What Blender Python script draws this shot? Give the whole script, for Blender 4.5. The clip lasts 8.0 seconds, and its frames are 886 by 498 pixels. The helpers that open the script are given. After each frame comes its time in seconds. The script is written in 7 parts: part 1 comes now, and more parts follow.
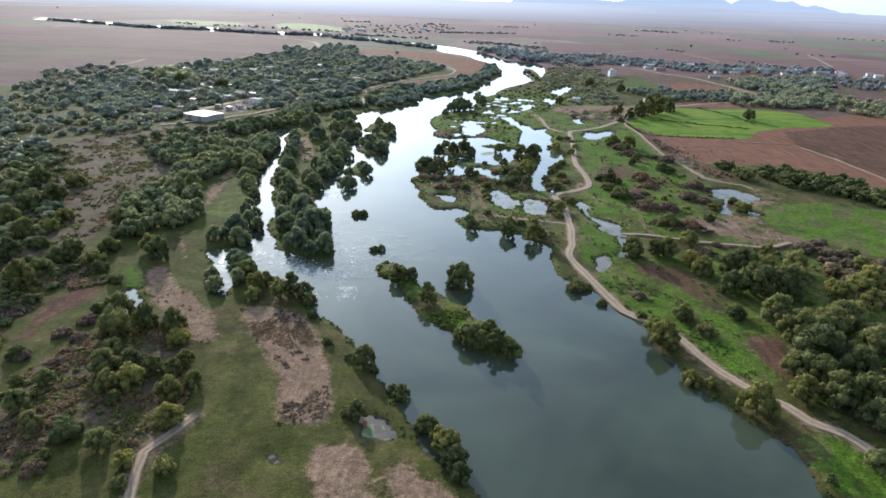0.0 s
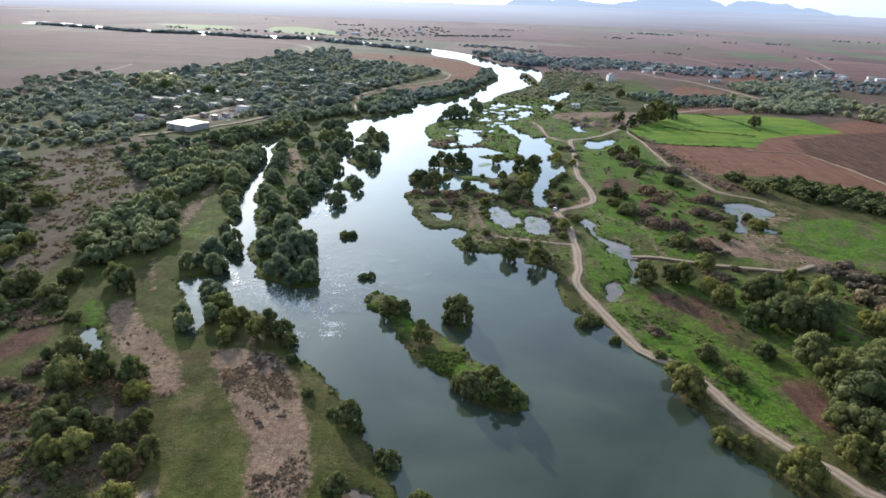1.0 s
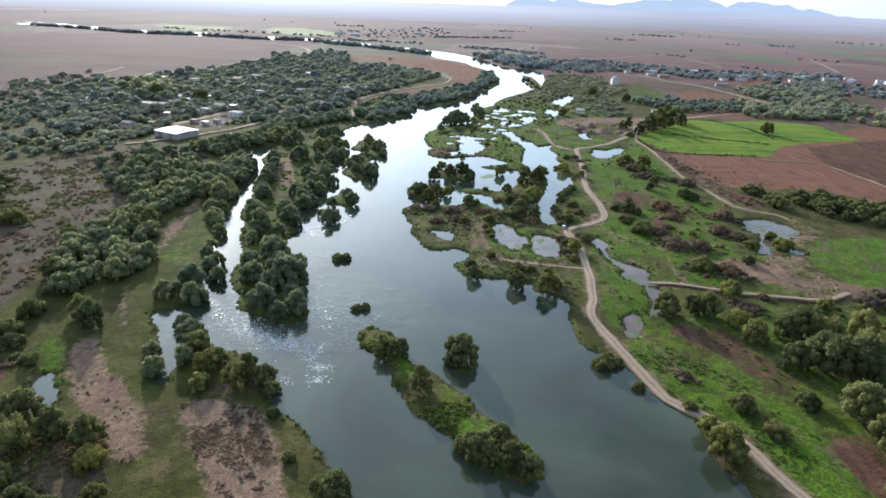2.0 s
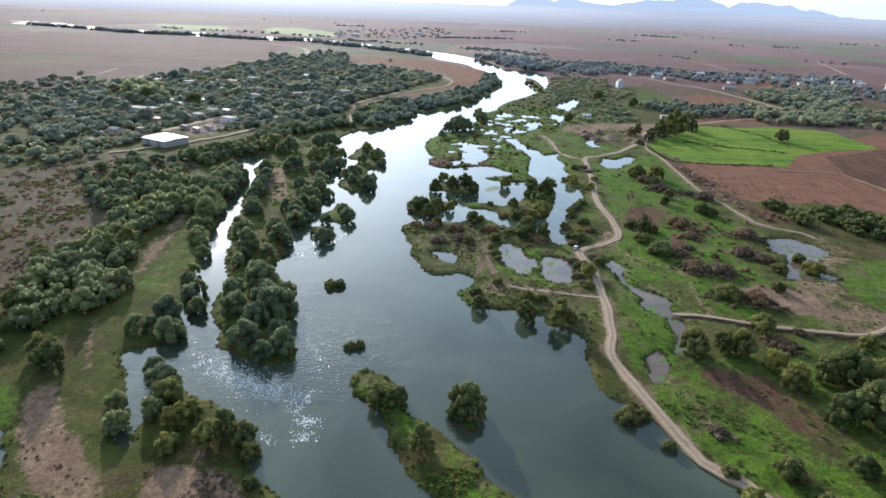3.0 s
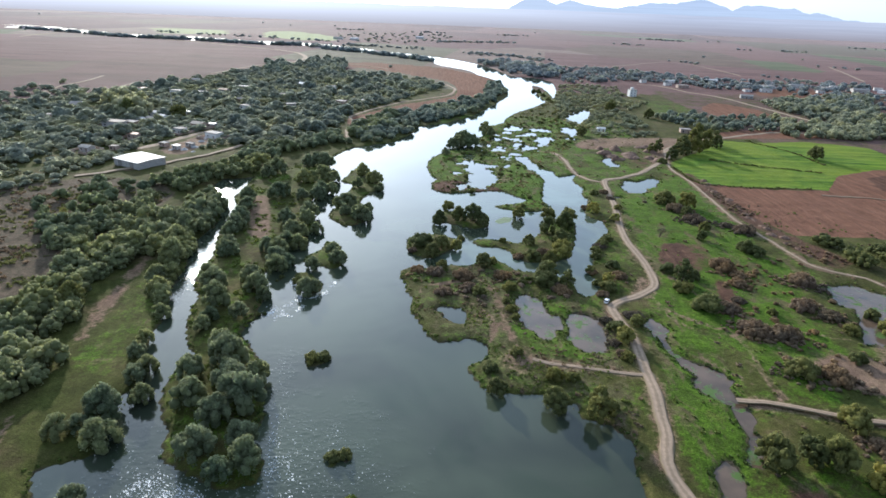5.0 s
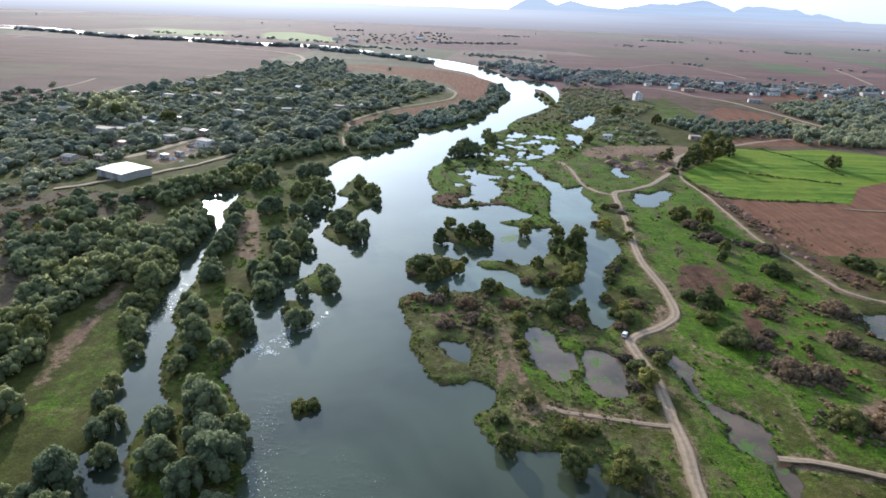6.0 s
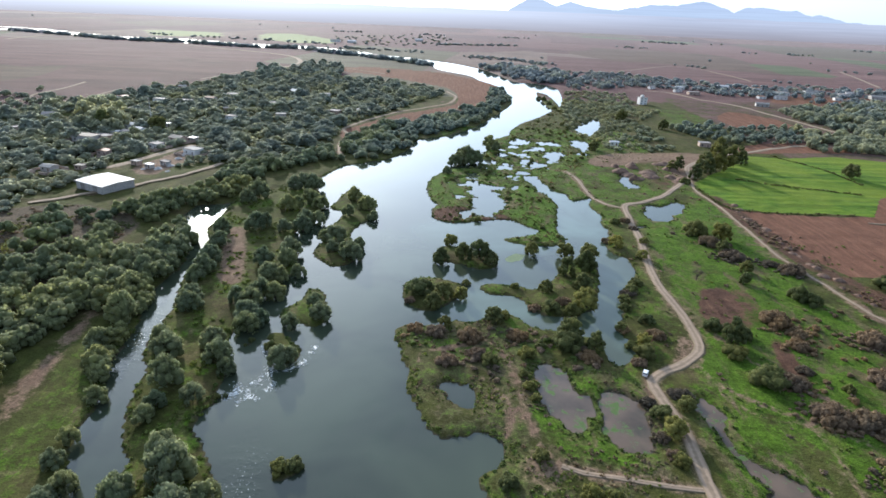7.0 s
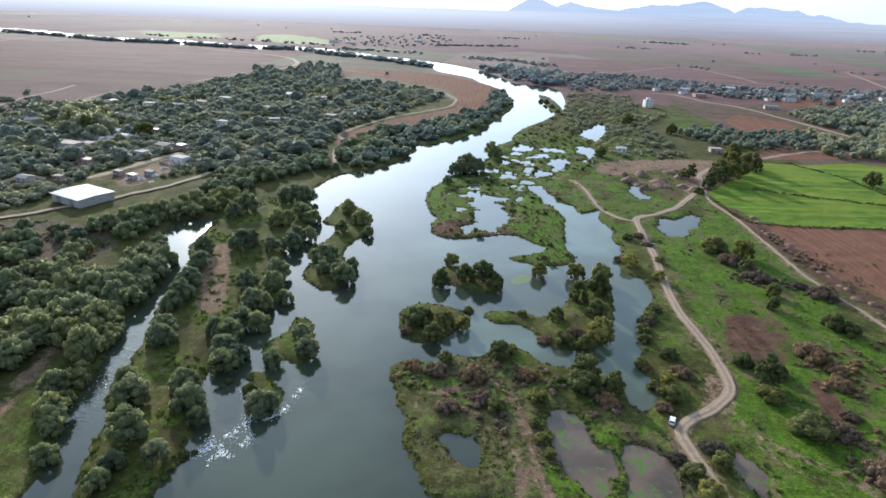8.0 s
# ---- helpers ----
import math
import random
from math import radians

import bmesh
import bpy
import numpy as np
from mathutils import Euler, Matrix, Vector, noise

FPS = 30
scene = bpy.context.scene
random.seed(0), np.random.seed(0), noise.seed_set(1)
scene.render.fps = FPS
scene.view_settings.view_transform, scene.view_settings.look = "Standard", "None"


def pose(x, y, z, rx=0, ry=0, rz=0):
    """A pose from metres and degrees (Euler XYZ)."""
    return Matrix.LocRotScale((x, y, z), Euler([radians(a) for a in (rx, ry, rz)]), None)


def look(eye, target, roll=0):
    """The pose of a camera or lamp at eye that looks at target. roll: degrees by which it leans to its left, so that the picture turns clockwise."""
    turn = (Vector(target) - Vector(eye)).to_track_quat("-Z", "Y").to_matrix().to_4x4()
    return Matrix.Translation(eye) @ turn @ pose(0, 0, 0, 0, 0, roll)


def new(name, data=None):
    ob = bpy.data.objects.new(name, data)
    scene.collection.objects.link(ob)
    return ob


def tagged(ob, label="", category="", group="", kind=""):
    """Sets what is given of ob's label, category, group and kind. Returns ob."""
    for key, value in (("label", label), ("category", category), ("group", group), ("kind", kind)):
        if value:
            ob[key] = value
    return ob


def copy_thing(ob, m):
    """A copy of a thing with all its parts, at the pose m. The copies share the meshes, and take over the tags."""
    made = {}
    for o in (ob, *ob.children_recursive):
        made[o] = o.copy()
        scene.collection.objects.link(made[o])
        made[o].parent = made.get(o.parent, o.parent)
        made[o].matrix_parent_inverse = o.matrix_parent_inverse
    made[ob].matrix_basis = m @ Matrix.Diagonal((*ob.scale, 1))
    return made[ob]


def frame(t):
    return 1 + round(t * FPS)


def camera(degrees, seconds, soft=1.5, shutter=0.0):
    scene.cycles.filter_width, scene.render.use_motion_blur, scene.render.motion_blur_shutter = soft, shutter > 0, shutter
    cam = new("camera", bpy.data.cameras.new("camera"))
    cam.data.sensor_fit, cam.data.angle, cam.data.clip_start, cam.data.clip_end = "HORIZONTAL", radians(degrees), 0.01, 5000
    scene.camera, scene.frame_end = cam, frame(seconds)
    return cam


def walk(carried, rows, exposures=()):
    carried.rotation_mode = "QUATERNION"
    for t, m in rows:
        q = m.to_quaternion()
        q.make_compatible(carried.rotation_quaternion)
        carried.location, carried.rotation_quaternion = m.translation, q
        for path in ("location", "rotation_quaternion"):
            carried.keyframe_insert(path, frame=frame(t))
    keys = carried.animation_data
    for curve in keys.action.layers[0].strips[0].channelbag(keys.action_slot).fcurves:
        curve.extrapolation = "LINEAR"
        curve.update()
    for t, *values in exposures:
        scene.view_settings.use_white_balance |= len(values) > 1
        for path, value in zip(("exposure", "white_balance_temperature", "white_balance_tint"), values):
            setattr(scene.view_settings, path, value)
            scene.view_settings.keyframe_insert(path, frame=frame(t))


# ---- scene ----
from mathutils import kdtree

cam = camera(74.5, 8.0, soft=1.6)
PATH = [
    (0, (1.428, 1.32, 95.068), (1.392, 3.159, 94.282), 2.1),
    (0.5, (1.107, 12.413, 95.269), (1.081, 14.254, 94.488), 2.1),
    (1, (0.771, 23.559, 95.608), (0.749, 25.402, 94.83), 2.0),
    (1.5, (0.239, 34.69, 96.018), (0.218, 36.533, 95.242), 2.0),
    (3, (-1.997, 67.751, 97.853), (-2.018, 69.593, 97.076), 2.2),
    (3.5, (-2.702, 78.887, 98.224), (-2.724, 80.73, 97.447), 2.1),
    (4, (-3.471, 90.018, 98.648), (-3.494, 91.862, 97.873), 2.2),
    (4.5, (-4.367, 100.922, 99.12), (-4.391, 102.767, 98.349), 2.2),
    (6, (-6.838, 132.682, 101.113), (-6.861, 134.528, 100.344), 2.3),
    (6.5, (-7.416, 143.234, 101.429), (-7.437, 145.081, 100.662), 2.3),
    (7, (-7.835, 153.963, 101.585), (-7.856, 155.81, 100.819), 2.3),
    (7.5, (-8.144, 164.925, 101.653), (-8.165, 166.772, 100.887), 2.2),
    (8, (-8.494, 175.919, 101.676), (-8.515, 177.766, 100.911), 2.2),
]
walk(cam, [(t, look(eye, target, roll)) for t, eye, target, roll in PATH], [(0, 0.66, 5400, 8), (8, 0.66, 5400, 8)])

# ---- light ----
SUN_AZ, SUN_EL = -24.0, 17.0          # degrees clockwise from +y, degrees up
world = bpy.data.worlds.new("hazy_evening_sky")
scene.world = world
world.use_nodes = True
wn = world.node_tree
sky = wn.nodes.new("ShaderNodeTexSky")
sky.sky_type = "NISHITA"
sky.sun_disc = False
sky.sun_elevation, sky.sun_rotation = radians(SUN_EL), radians(SUN_AZ)
sky.air_density, sky.dust_density, sky.ozone_density = 1.0, 2.0, 1.5
bg = wn.nodes["Background"]
s_az, s_el = radians(SUN_AZ), radians(SUN_EL)
to_sun = Vector((math.sin(s_az) * math.cos(s_el), math.cos(s_az) * math.cos(s_el), math.sin(s_el)))
# milky haze over the blue: whitest at the horizon, glowing round the low sun
away = wn.nodes.new("ShaderNodeTexCoord").outputs["Generated"]


def sky_ramp(fac, stops):
    r = wn.nodes.new("ShaderNodeValToRGB")
    e = r.color_ramp.elements
    while len(e) < len(stops):
        e.new(0.5)
    for el, (hp, hc) in zip(e, stops):
        el.position, el.color = hp, (*hc, 1)
    wn.links.new(fac, r.inputs[0])
    return r.outputs[0]


def sky_mix(mode, a, b):
    n = wn.nodes.new("ShaderNodeMix")
    n.data_type, n.blend_type = "RGBA", mode
    n.inputs[0].default_value = 1.0
    for sock, v in ((n.inputs[6], a), (n.inputs[7], b)):
        if isinstance(v, tuple):
            sock.default_value = (*v, 1)
        else:
            wn.links.new(v, sock)
    return n.outputs[2]


sepz = wn.nodes.new("ShaderNodeSeparateXYZ")
wn.links.new(away, sepz.inputs[0])
haze = sky_ramp(sepz.outputs[2], ((0.0, (4.1, 4.15, 4.3)), (0.15, (3.8, 3.9, 4.15)), (0.5, (2.7, 3.0, 3.35)), (1.0, (2.3, 2.6, 3.0))))
dot = wn.nodes.new("ShaderNodeVectorMath")
dot.operation = "DOT_PRODUCT"
wn.links.new(away, dot.inputs[0])
dot.inputs[1].default_value = to_sun
glow = sky_ramp(dot.outputs["Value"], ((0.25, (0.0, 0.0, 0.0)), (0.70, (1.9, 2.2, 2.5)), (0.90, (9.5, 10.3, 11.0)), (1.0, (21.0, 21.0, 20.0))))
wn.links.new(sky_mix("ADD", sky_mix("MULTIPLY", sky.outputs[0], (0.45, 0.48, 0.52)), sky_mix("ADD", haze, glow)), bg.inputs[0])
bg.inputs[1].default_value = 0.10

sun_data = bpy.data.lights.new("sun", "SUN")
sun_data.energy, sun_data.angle, sun_data.color = 4.6, radians(1.5), (1.0, 0.84, 0.64)
sun = new("sun", sun_data)
sun.matrix_world = look(to_sun * 300, (0, 0, 0))

# ---- material tools ----


class Mat:
    """A node material with short calls."""

    def __init__(self, name, rough=0.8, spec=0.3):
        self.m = bpy.data.materials.new(name)
        self.m.use_nodes = True
        self.t = self.m.node_tree
        self.b = self.t.nodes["Principled BSDF"]
        self.b.inputs["Roughness"].default_value = rough
        self.b.inputs["Specular IOR Level"].default_value = spec

    def node(self, kind, **sets):
        n = self.t.nodes.new("ShaderNode" + kind)
        for k, v in sets.items():
            n.inputs[k.replace("_", " ")].default_value = v
        return n

    def link(self, a, b):
        self.t.links.new(a, b)

    def coord(self, scale=(1, 1, 1), turn=0.0, world_space=True):
        """World position (or the thing's own), scaled and turned about z."""
        src = self.t.nodes.new("ShaderNodeNewGeometry").outputs["Position"] if world_space else self.t.nodes.new("ShaderNodeTexCoord").outputs["Object"]
        mp = self.t.nodes.new("ShaderNodeMapping")
        mp.inputs["Scale"].default_value = scale
        mp.inputs["Rotation"].default_value = (0, 0, radians(turn))
        self.link(src, mp.inputs["Vector"])
        return mp.outputs[0]

    def noise(self, vec, scale, detail=4.0, rough=0.55, distort=0.0):
        n = self.node("TexNoise", Scale=scale, Detail=detail, Roughness=rough, Distortion=distort)
        self.link(vec, n.inputs["Vector"])
        return n.outputs[0]

    def ramp(self, fac, stops):
        r = self.t.nodes.new("ShaderNodeValToRGB")
        e = r.color_ramp.elements
        while len(e) < len(stops):
            e.new(0.5)
        for el, (p, c) in zip(e, stops):
            el.position = p
            el.color = (*c, 1) if isinstance(c, tuple) else (c, c, c, 1)
        self.link(fac, r.inputs[0])
        return r.outputs[0]

    def mix(self, fac, a, b, mode="MIX"):
        n = self.t.nodes.new("ShaderNodeMix")
        n.data_type, n.blend_type = "RGBA", mode
        for sock, v in ((n.inputs[0], fac), (n.inputs[6], a), (n.inputs[7], b)):
            if isinstance(v, (int, float)):
                sock.default_value = v if sock.type == "VALUE" else (v, v, v, 1)
            elif isinstance(v, tuple):
                sock.default_value = (*v, 1)
            else:
                self.link(v, sock)
        return n.outputs[2]

    def math(self, op, a, b=0.0, clamp=False):
        n = self.t.nodes.new("ShaderNodeMath")
        n.operation, n.use_clamp = op, clamp
        for sock, v in zip(n.inputs, (a, b)):
            if isinstance(v, (int, float)):
                sock.default_value = v
            else:
                self.link(v, sock)
        return n.outputs[0]

    def attr(self, name):
        n = self.t.nodes.new("ShaderNodeAttribute")
        n.attribute_name = name
        sep = self.t.nodes.new("ShaderNodeSeparateColor")
        self.link(n.outputs["Color"], sep.inputs[0])
        return sep.outputs[0], sep.outputs[1], sep.outputs[2]

    def colour(self, c):
        if isinstance(c, tuple):
            self.b.inputs["Base Color"].default_value = (*c, 1)
        else:
            self.link(c, self.b.inputs["Base Color"])

    def bump(self, height, strength=0.5, distance=0.3):
        n = self.node("Bump", Strength=strength, Distance=distance)
        self.link(height, n.inputs["Height"])
        self.link(n.outputs[0], self.b.inputs["Normal"])

    def set(self, **kw):
        for k, v in kw.items():
            s = self.b.inputs[k.replace("_", " ")]
            if isinstance(v, (int, float, tuple)):
                s.default_value = v
            else:
                self.link(v, s)


def plain(name, colour, rough=0.7, grain=0.12, scale=1.5, spec=0.3, metal=0.0):
    """A painted, plastered or bare surface with grain and stains of its own."""
    k = Mat(name, rough, spec)
    p = k.coord(world_space=False)
    n = k.noise(p, scale, 6)
    n2 = k.noise(p, scale * 9, 3)
    dark = tuple(c * (1 - 2.2 * grain) for c in colour)
    light = tuple(min(1, c * (1 + grain)) for c in colour)
    c = k.ramp(n, [(0.3, dark), (0.62, light)])
    c = k.mix(0.25, c, k.ramp(n2, [(0.35, 0.55), (0.65, 1.0)]), "MULTIPLY")
    k.colour(c)
    k.set(Metallic=metal)
    k.bump(n2, 0.15, 0.02)
    return k.m


# ---- ground material ----
g = Mat("ground_soil_and_grass", 0.95, 0.05)
gp = g.coord()
n_big = g.noise(gp, 0.012, 5, 0.6)
n_mid = g.noise(gp, 0.09, 5, 0.65)
n_fine = g.noise(gp, 0.55, 5, 0.7)
n_tuft = g.noise(gp, 1.6, 4, 0.7)
sand, lush, plough = g.attr("cover_a")
crop, scrub, wet = g.attr("cover_b")
far, pale, mud = g.attr("cover_c")
n_rag = g.noise(gp, 0.05, 4, 0.65)
edge = g.math("MULTIPLY", g.math("SUBTRACT", g.math("ADD", g.math("ADD", g.math("MULTIPLY", n_fine, 0.35), g.math("MULTIPLY", n_mid, 0.25)), g.math("MULTIPLY", n_rag, 0.4)), 0.5), 2.6)


def masked(mask, lo=0.38, hi=0.62, ragged=1.0):
    m = g.math("ADD", mask, g.math("MULTIPLY", edge, ragged))
    n = g.t.nodes.new("ShaderNodeMapRange")
    n.inputs["From Min"].default_value, n.inputs["From Max"].default_value = lo, hi
    g.link(m, n.inputs["Value"])
    return n.outputs[0]


dry = g.ramp(n_mid, [(0.3, (0.037, 0.038, 0.011)), (0.46, (0.062, 0.064, 0.016)), (0.58, (0.082, 0.073, 0.024)), (0.70, (0.13, 0.097, 0.048))])
n_patch = g.noise(gp, 0.04, 4, 0.6, 0.5)
dry = g.mix(g.ramp(n_big, [(0.42, 0.0), (0.6, 0.6)]), dry, (0.064, 0.074, 0.016))
dry = g.mix(g.ramp(n_patch, [(0.52, 0.0), (0.66, 0.65)]), dry, (0.082, 0.060, 0.030))
dry = g.mix(0.6, dry, g.ramp(n_fine, [(0.28, 0.40), (0.62, 1.10)]), "MULTIPLY")
dry = g.mix(0.7, dry, g.ramp(g.noise(g.coord((0.11, 0.05, 1), 15), 1.0, 5, 0.7), [(0.32, 0.55), (0.66, 1.3)]), "MULTIPLY")
scrub_c = g.ramp(n_fine, [(0.30, (0.048, 0.046, 0.024)), (0.5, (0.088, 0.066, 0.042)), (0.7, (0.135, 0.096, 0.066))])
lush_c = g.ramp(n_mid, [(0.26, (0.066, 0.052, 0.018)), (0.38, (0.050, 0.080, 0.009)), (0.55, (0.066, 0.113, 0.009)), (0.74, (0.096, 0.088, 0.026))])
lush_c = g.mix(0.7, lush_c, g.ramp(n_fine, [(0.3, 0.35), (0.6, 1.35)]), "MULTIPLY")
lush_c = g.mix(0.65, lush_c, g.ramp(n_tuft, [(0.32, 0.35), (0.6, 1.4)]), "MULTIPLY")
bare = g.noise(g.coord((0.10, 0.05, 1), -20), 1.0, 6, 0.72, 0.6)
lush_c = g.mix(g.ramp(bare, [(0.51, 0.0), (0.61, 0.8)]), lush_c, g.ramp(n_fine, [(0.3, (0.060, 0.045, 0.024)), (0.7, (0.155, 0.108, 0.066))]))
sand_c = g.ramp(n_fine, [(0.25, (0.080, 0.050, 0.032)), (0.45, (0.172, 0.114, 0.075)), (0.6, (0.235, 0.157, 0.104)), (0.78, (0.33, 0.228, 0.155))])
sand_c = g.mix(g.ramp(n_mid, [(0.5, 0.0), (0.75, 0.6)]), sand_c, (0.12, 0.10, 0.05))
sand_c = g.mix(g.ramp(n_rag, [(0.48, 0.0), (0.64, 0.6)]), sand_c, (0.135, 0.085, 0.058))
sand_c = g.mix(0.45, sand_c, g.ramp(g.noise(g.coord((1.2, 0.16, 1), 24), 1.0, 4, 0.65), [(0.3, 0.55), (0.65, 1.2)]), "MULTIPLY")
fp = g.coord((0.35, 0.035, 1), 52)
furrow = g.noise(fp, 1.0, 3, 0.6)
plough_c = g.ramp(furrow, [(0.3, (0.100, 0.050, 0.031)), (0.55, (0.155, 0.077, 0.048)), (0.75, (0.21, 0.112, 0.071))])
plough_c = g.mix(g.ramp(n_big, [(0.35, 0.0), (0.7, 0.4)]), plough_c, (0.17, 0.088, 0.055))
cp = g.coord((0.014, 0.20, 1), -4)
rows_n = g.noise(cp, 1.0, 3, 0.6)
crop_c = g.ramp(rows_n, [(0.36, (0.040, 0.080, 0.009)), (0.5, (0.080, 0.142, 0.012)), (0.64, (0.145, 0.205, 0.020))])
crop_c = g.mix(g.ramp(n_mid, [(0.45, 0.0), (0.7, 0.5)]), crop_c, (0.120, 0.175, 0.018))
crop_c = g.mix(g.ramp(n_big, [(0.46, 0.0), (0.58, 0.55)]), crop_c, (0.165, 0.195, 0.022))
wet_c = g.ramp(n_fine, [(0.3, (0.03, 0.026, 0.018)), (0.7, (0.07, 0.058, 0.036))])
mud_c = g.ramp(g.math("ADD", g.math("MULTIPLY", n_fine, 0.5), g.math("MULTIPLY", furrow, 0.5)), [(0.36, (0.052, 0.028, 0.019)), (0.5, (0.085, 0.046, 0.030)), (0.66, (0.145, 0.080, 0.052))])
vor = g.node("TexVoronoi", Scale=1.0)
vor.distance = "CHEBYCHEV"
g.link(g.coord((0.0028, 0.0016, 0), 14), vor.inputs["Vector"])
sepv = g.t.nodes.new("ShaderNodeSeparateColor")
g.link(vor.outputs["Color"], sepv.inputs[0])
# far field colours, shifted towards mauve for haze
far_c = g.ramp(sepv.outputs[0], [(0.0, (0.105, 0.060, 0.054)), (0.3, (0.15, 0.086, 0.076)), (0.5, (0.082, 0.050, 0.046)), (0.7, (0.130, 0.080, 0.066)), (0.78, (0.080, 0.074, 0.046)), (0.86, (0.18, 0.128, 0.104)), (0.95, (0.090, 0.102, 0.052))])
far_c = g.mix(0.7, far_c, g.ramp(g.noise(g.coord((0.004, 0.02, 1)), 1.0, 5, 0.65), [(0.3, 0.5), (0.65, 1.2)]), "MULTIPLY")
c = dry
c = g.mix(masked(far, 0.4, 0.6, 0.6), c, far_c)
c = g.mix(masked(scrub), c, scrub_c)
c = g.mix(masked(lush, 0.36, 0.72, 1.5), c, lush_c)
c = g.mix(masked(plough, 0.45, 0.55, 0.25), c, plough_c)
c = g.mix(masked(crop, 0.45, 0.55, 0.25), c, crop_c)
c = g.mix(masked(pale, 0.45, 0.55, 0.3), c, (0.24, 0.26, 0.12))
c = g.mix(masked(sand), c, sand_c)
c = g.mix(masked(mud), c, mud_c)
c = g.mix(masked(wet, 0.45, 0.75), c, wet_c)
n_leaf = g.noise(gp, 2.9, 3, 0.7)
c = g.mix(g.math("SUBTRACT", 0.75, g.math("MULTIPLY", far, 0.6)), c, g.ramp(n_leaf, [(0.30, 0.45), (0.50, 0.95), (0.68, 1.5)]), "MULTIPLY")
g.colour(c)
# sheen that pales the far ground at a flat angle, standing in for haze
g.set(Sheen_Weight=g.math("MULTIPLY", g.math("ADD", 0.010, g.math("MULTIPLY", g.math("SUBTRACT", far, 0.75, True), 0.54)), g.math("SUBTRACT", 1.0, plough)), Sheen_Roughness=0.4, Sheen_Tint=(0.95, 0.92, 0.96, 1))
g.bump(g.math("ADD", g.math("ADD", g.math("MULTIPLY", n_tuft, 0.5), n_fine), g.math("MULTIPLY", n_leaf, 0.25)), 0.85, 0.5)
M_GROUND = g.m

# ---- water ----


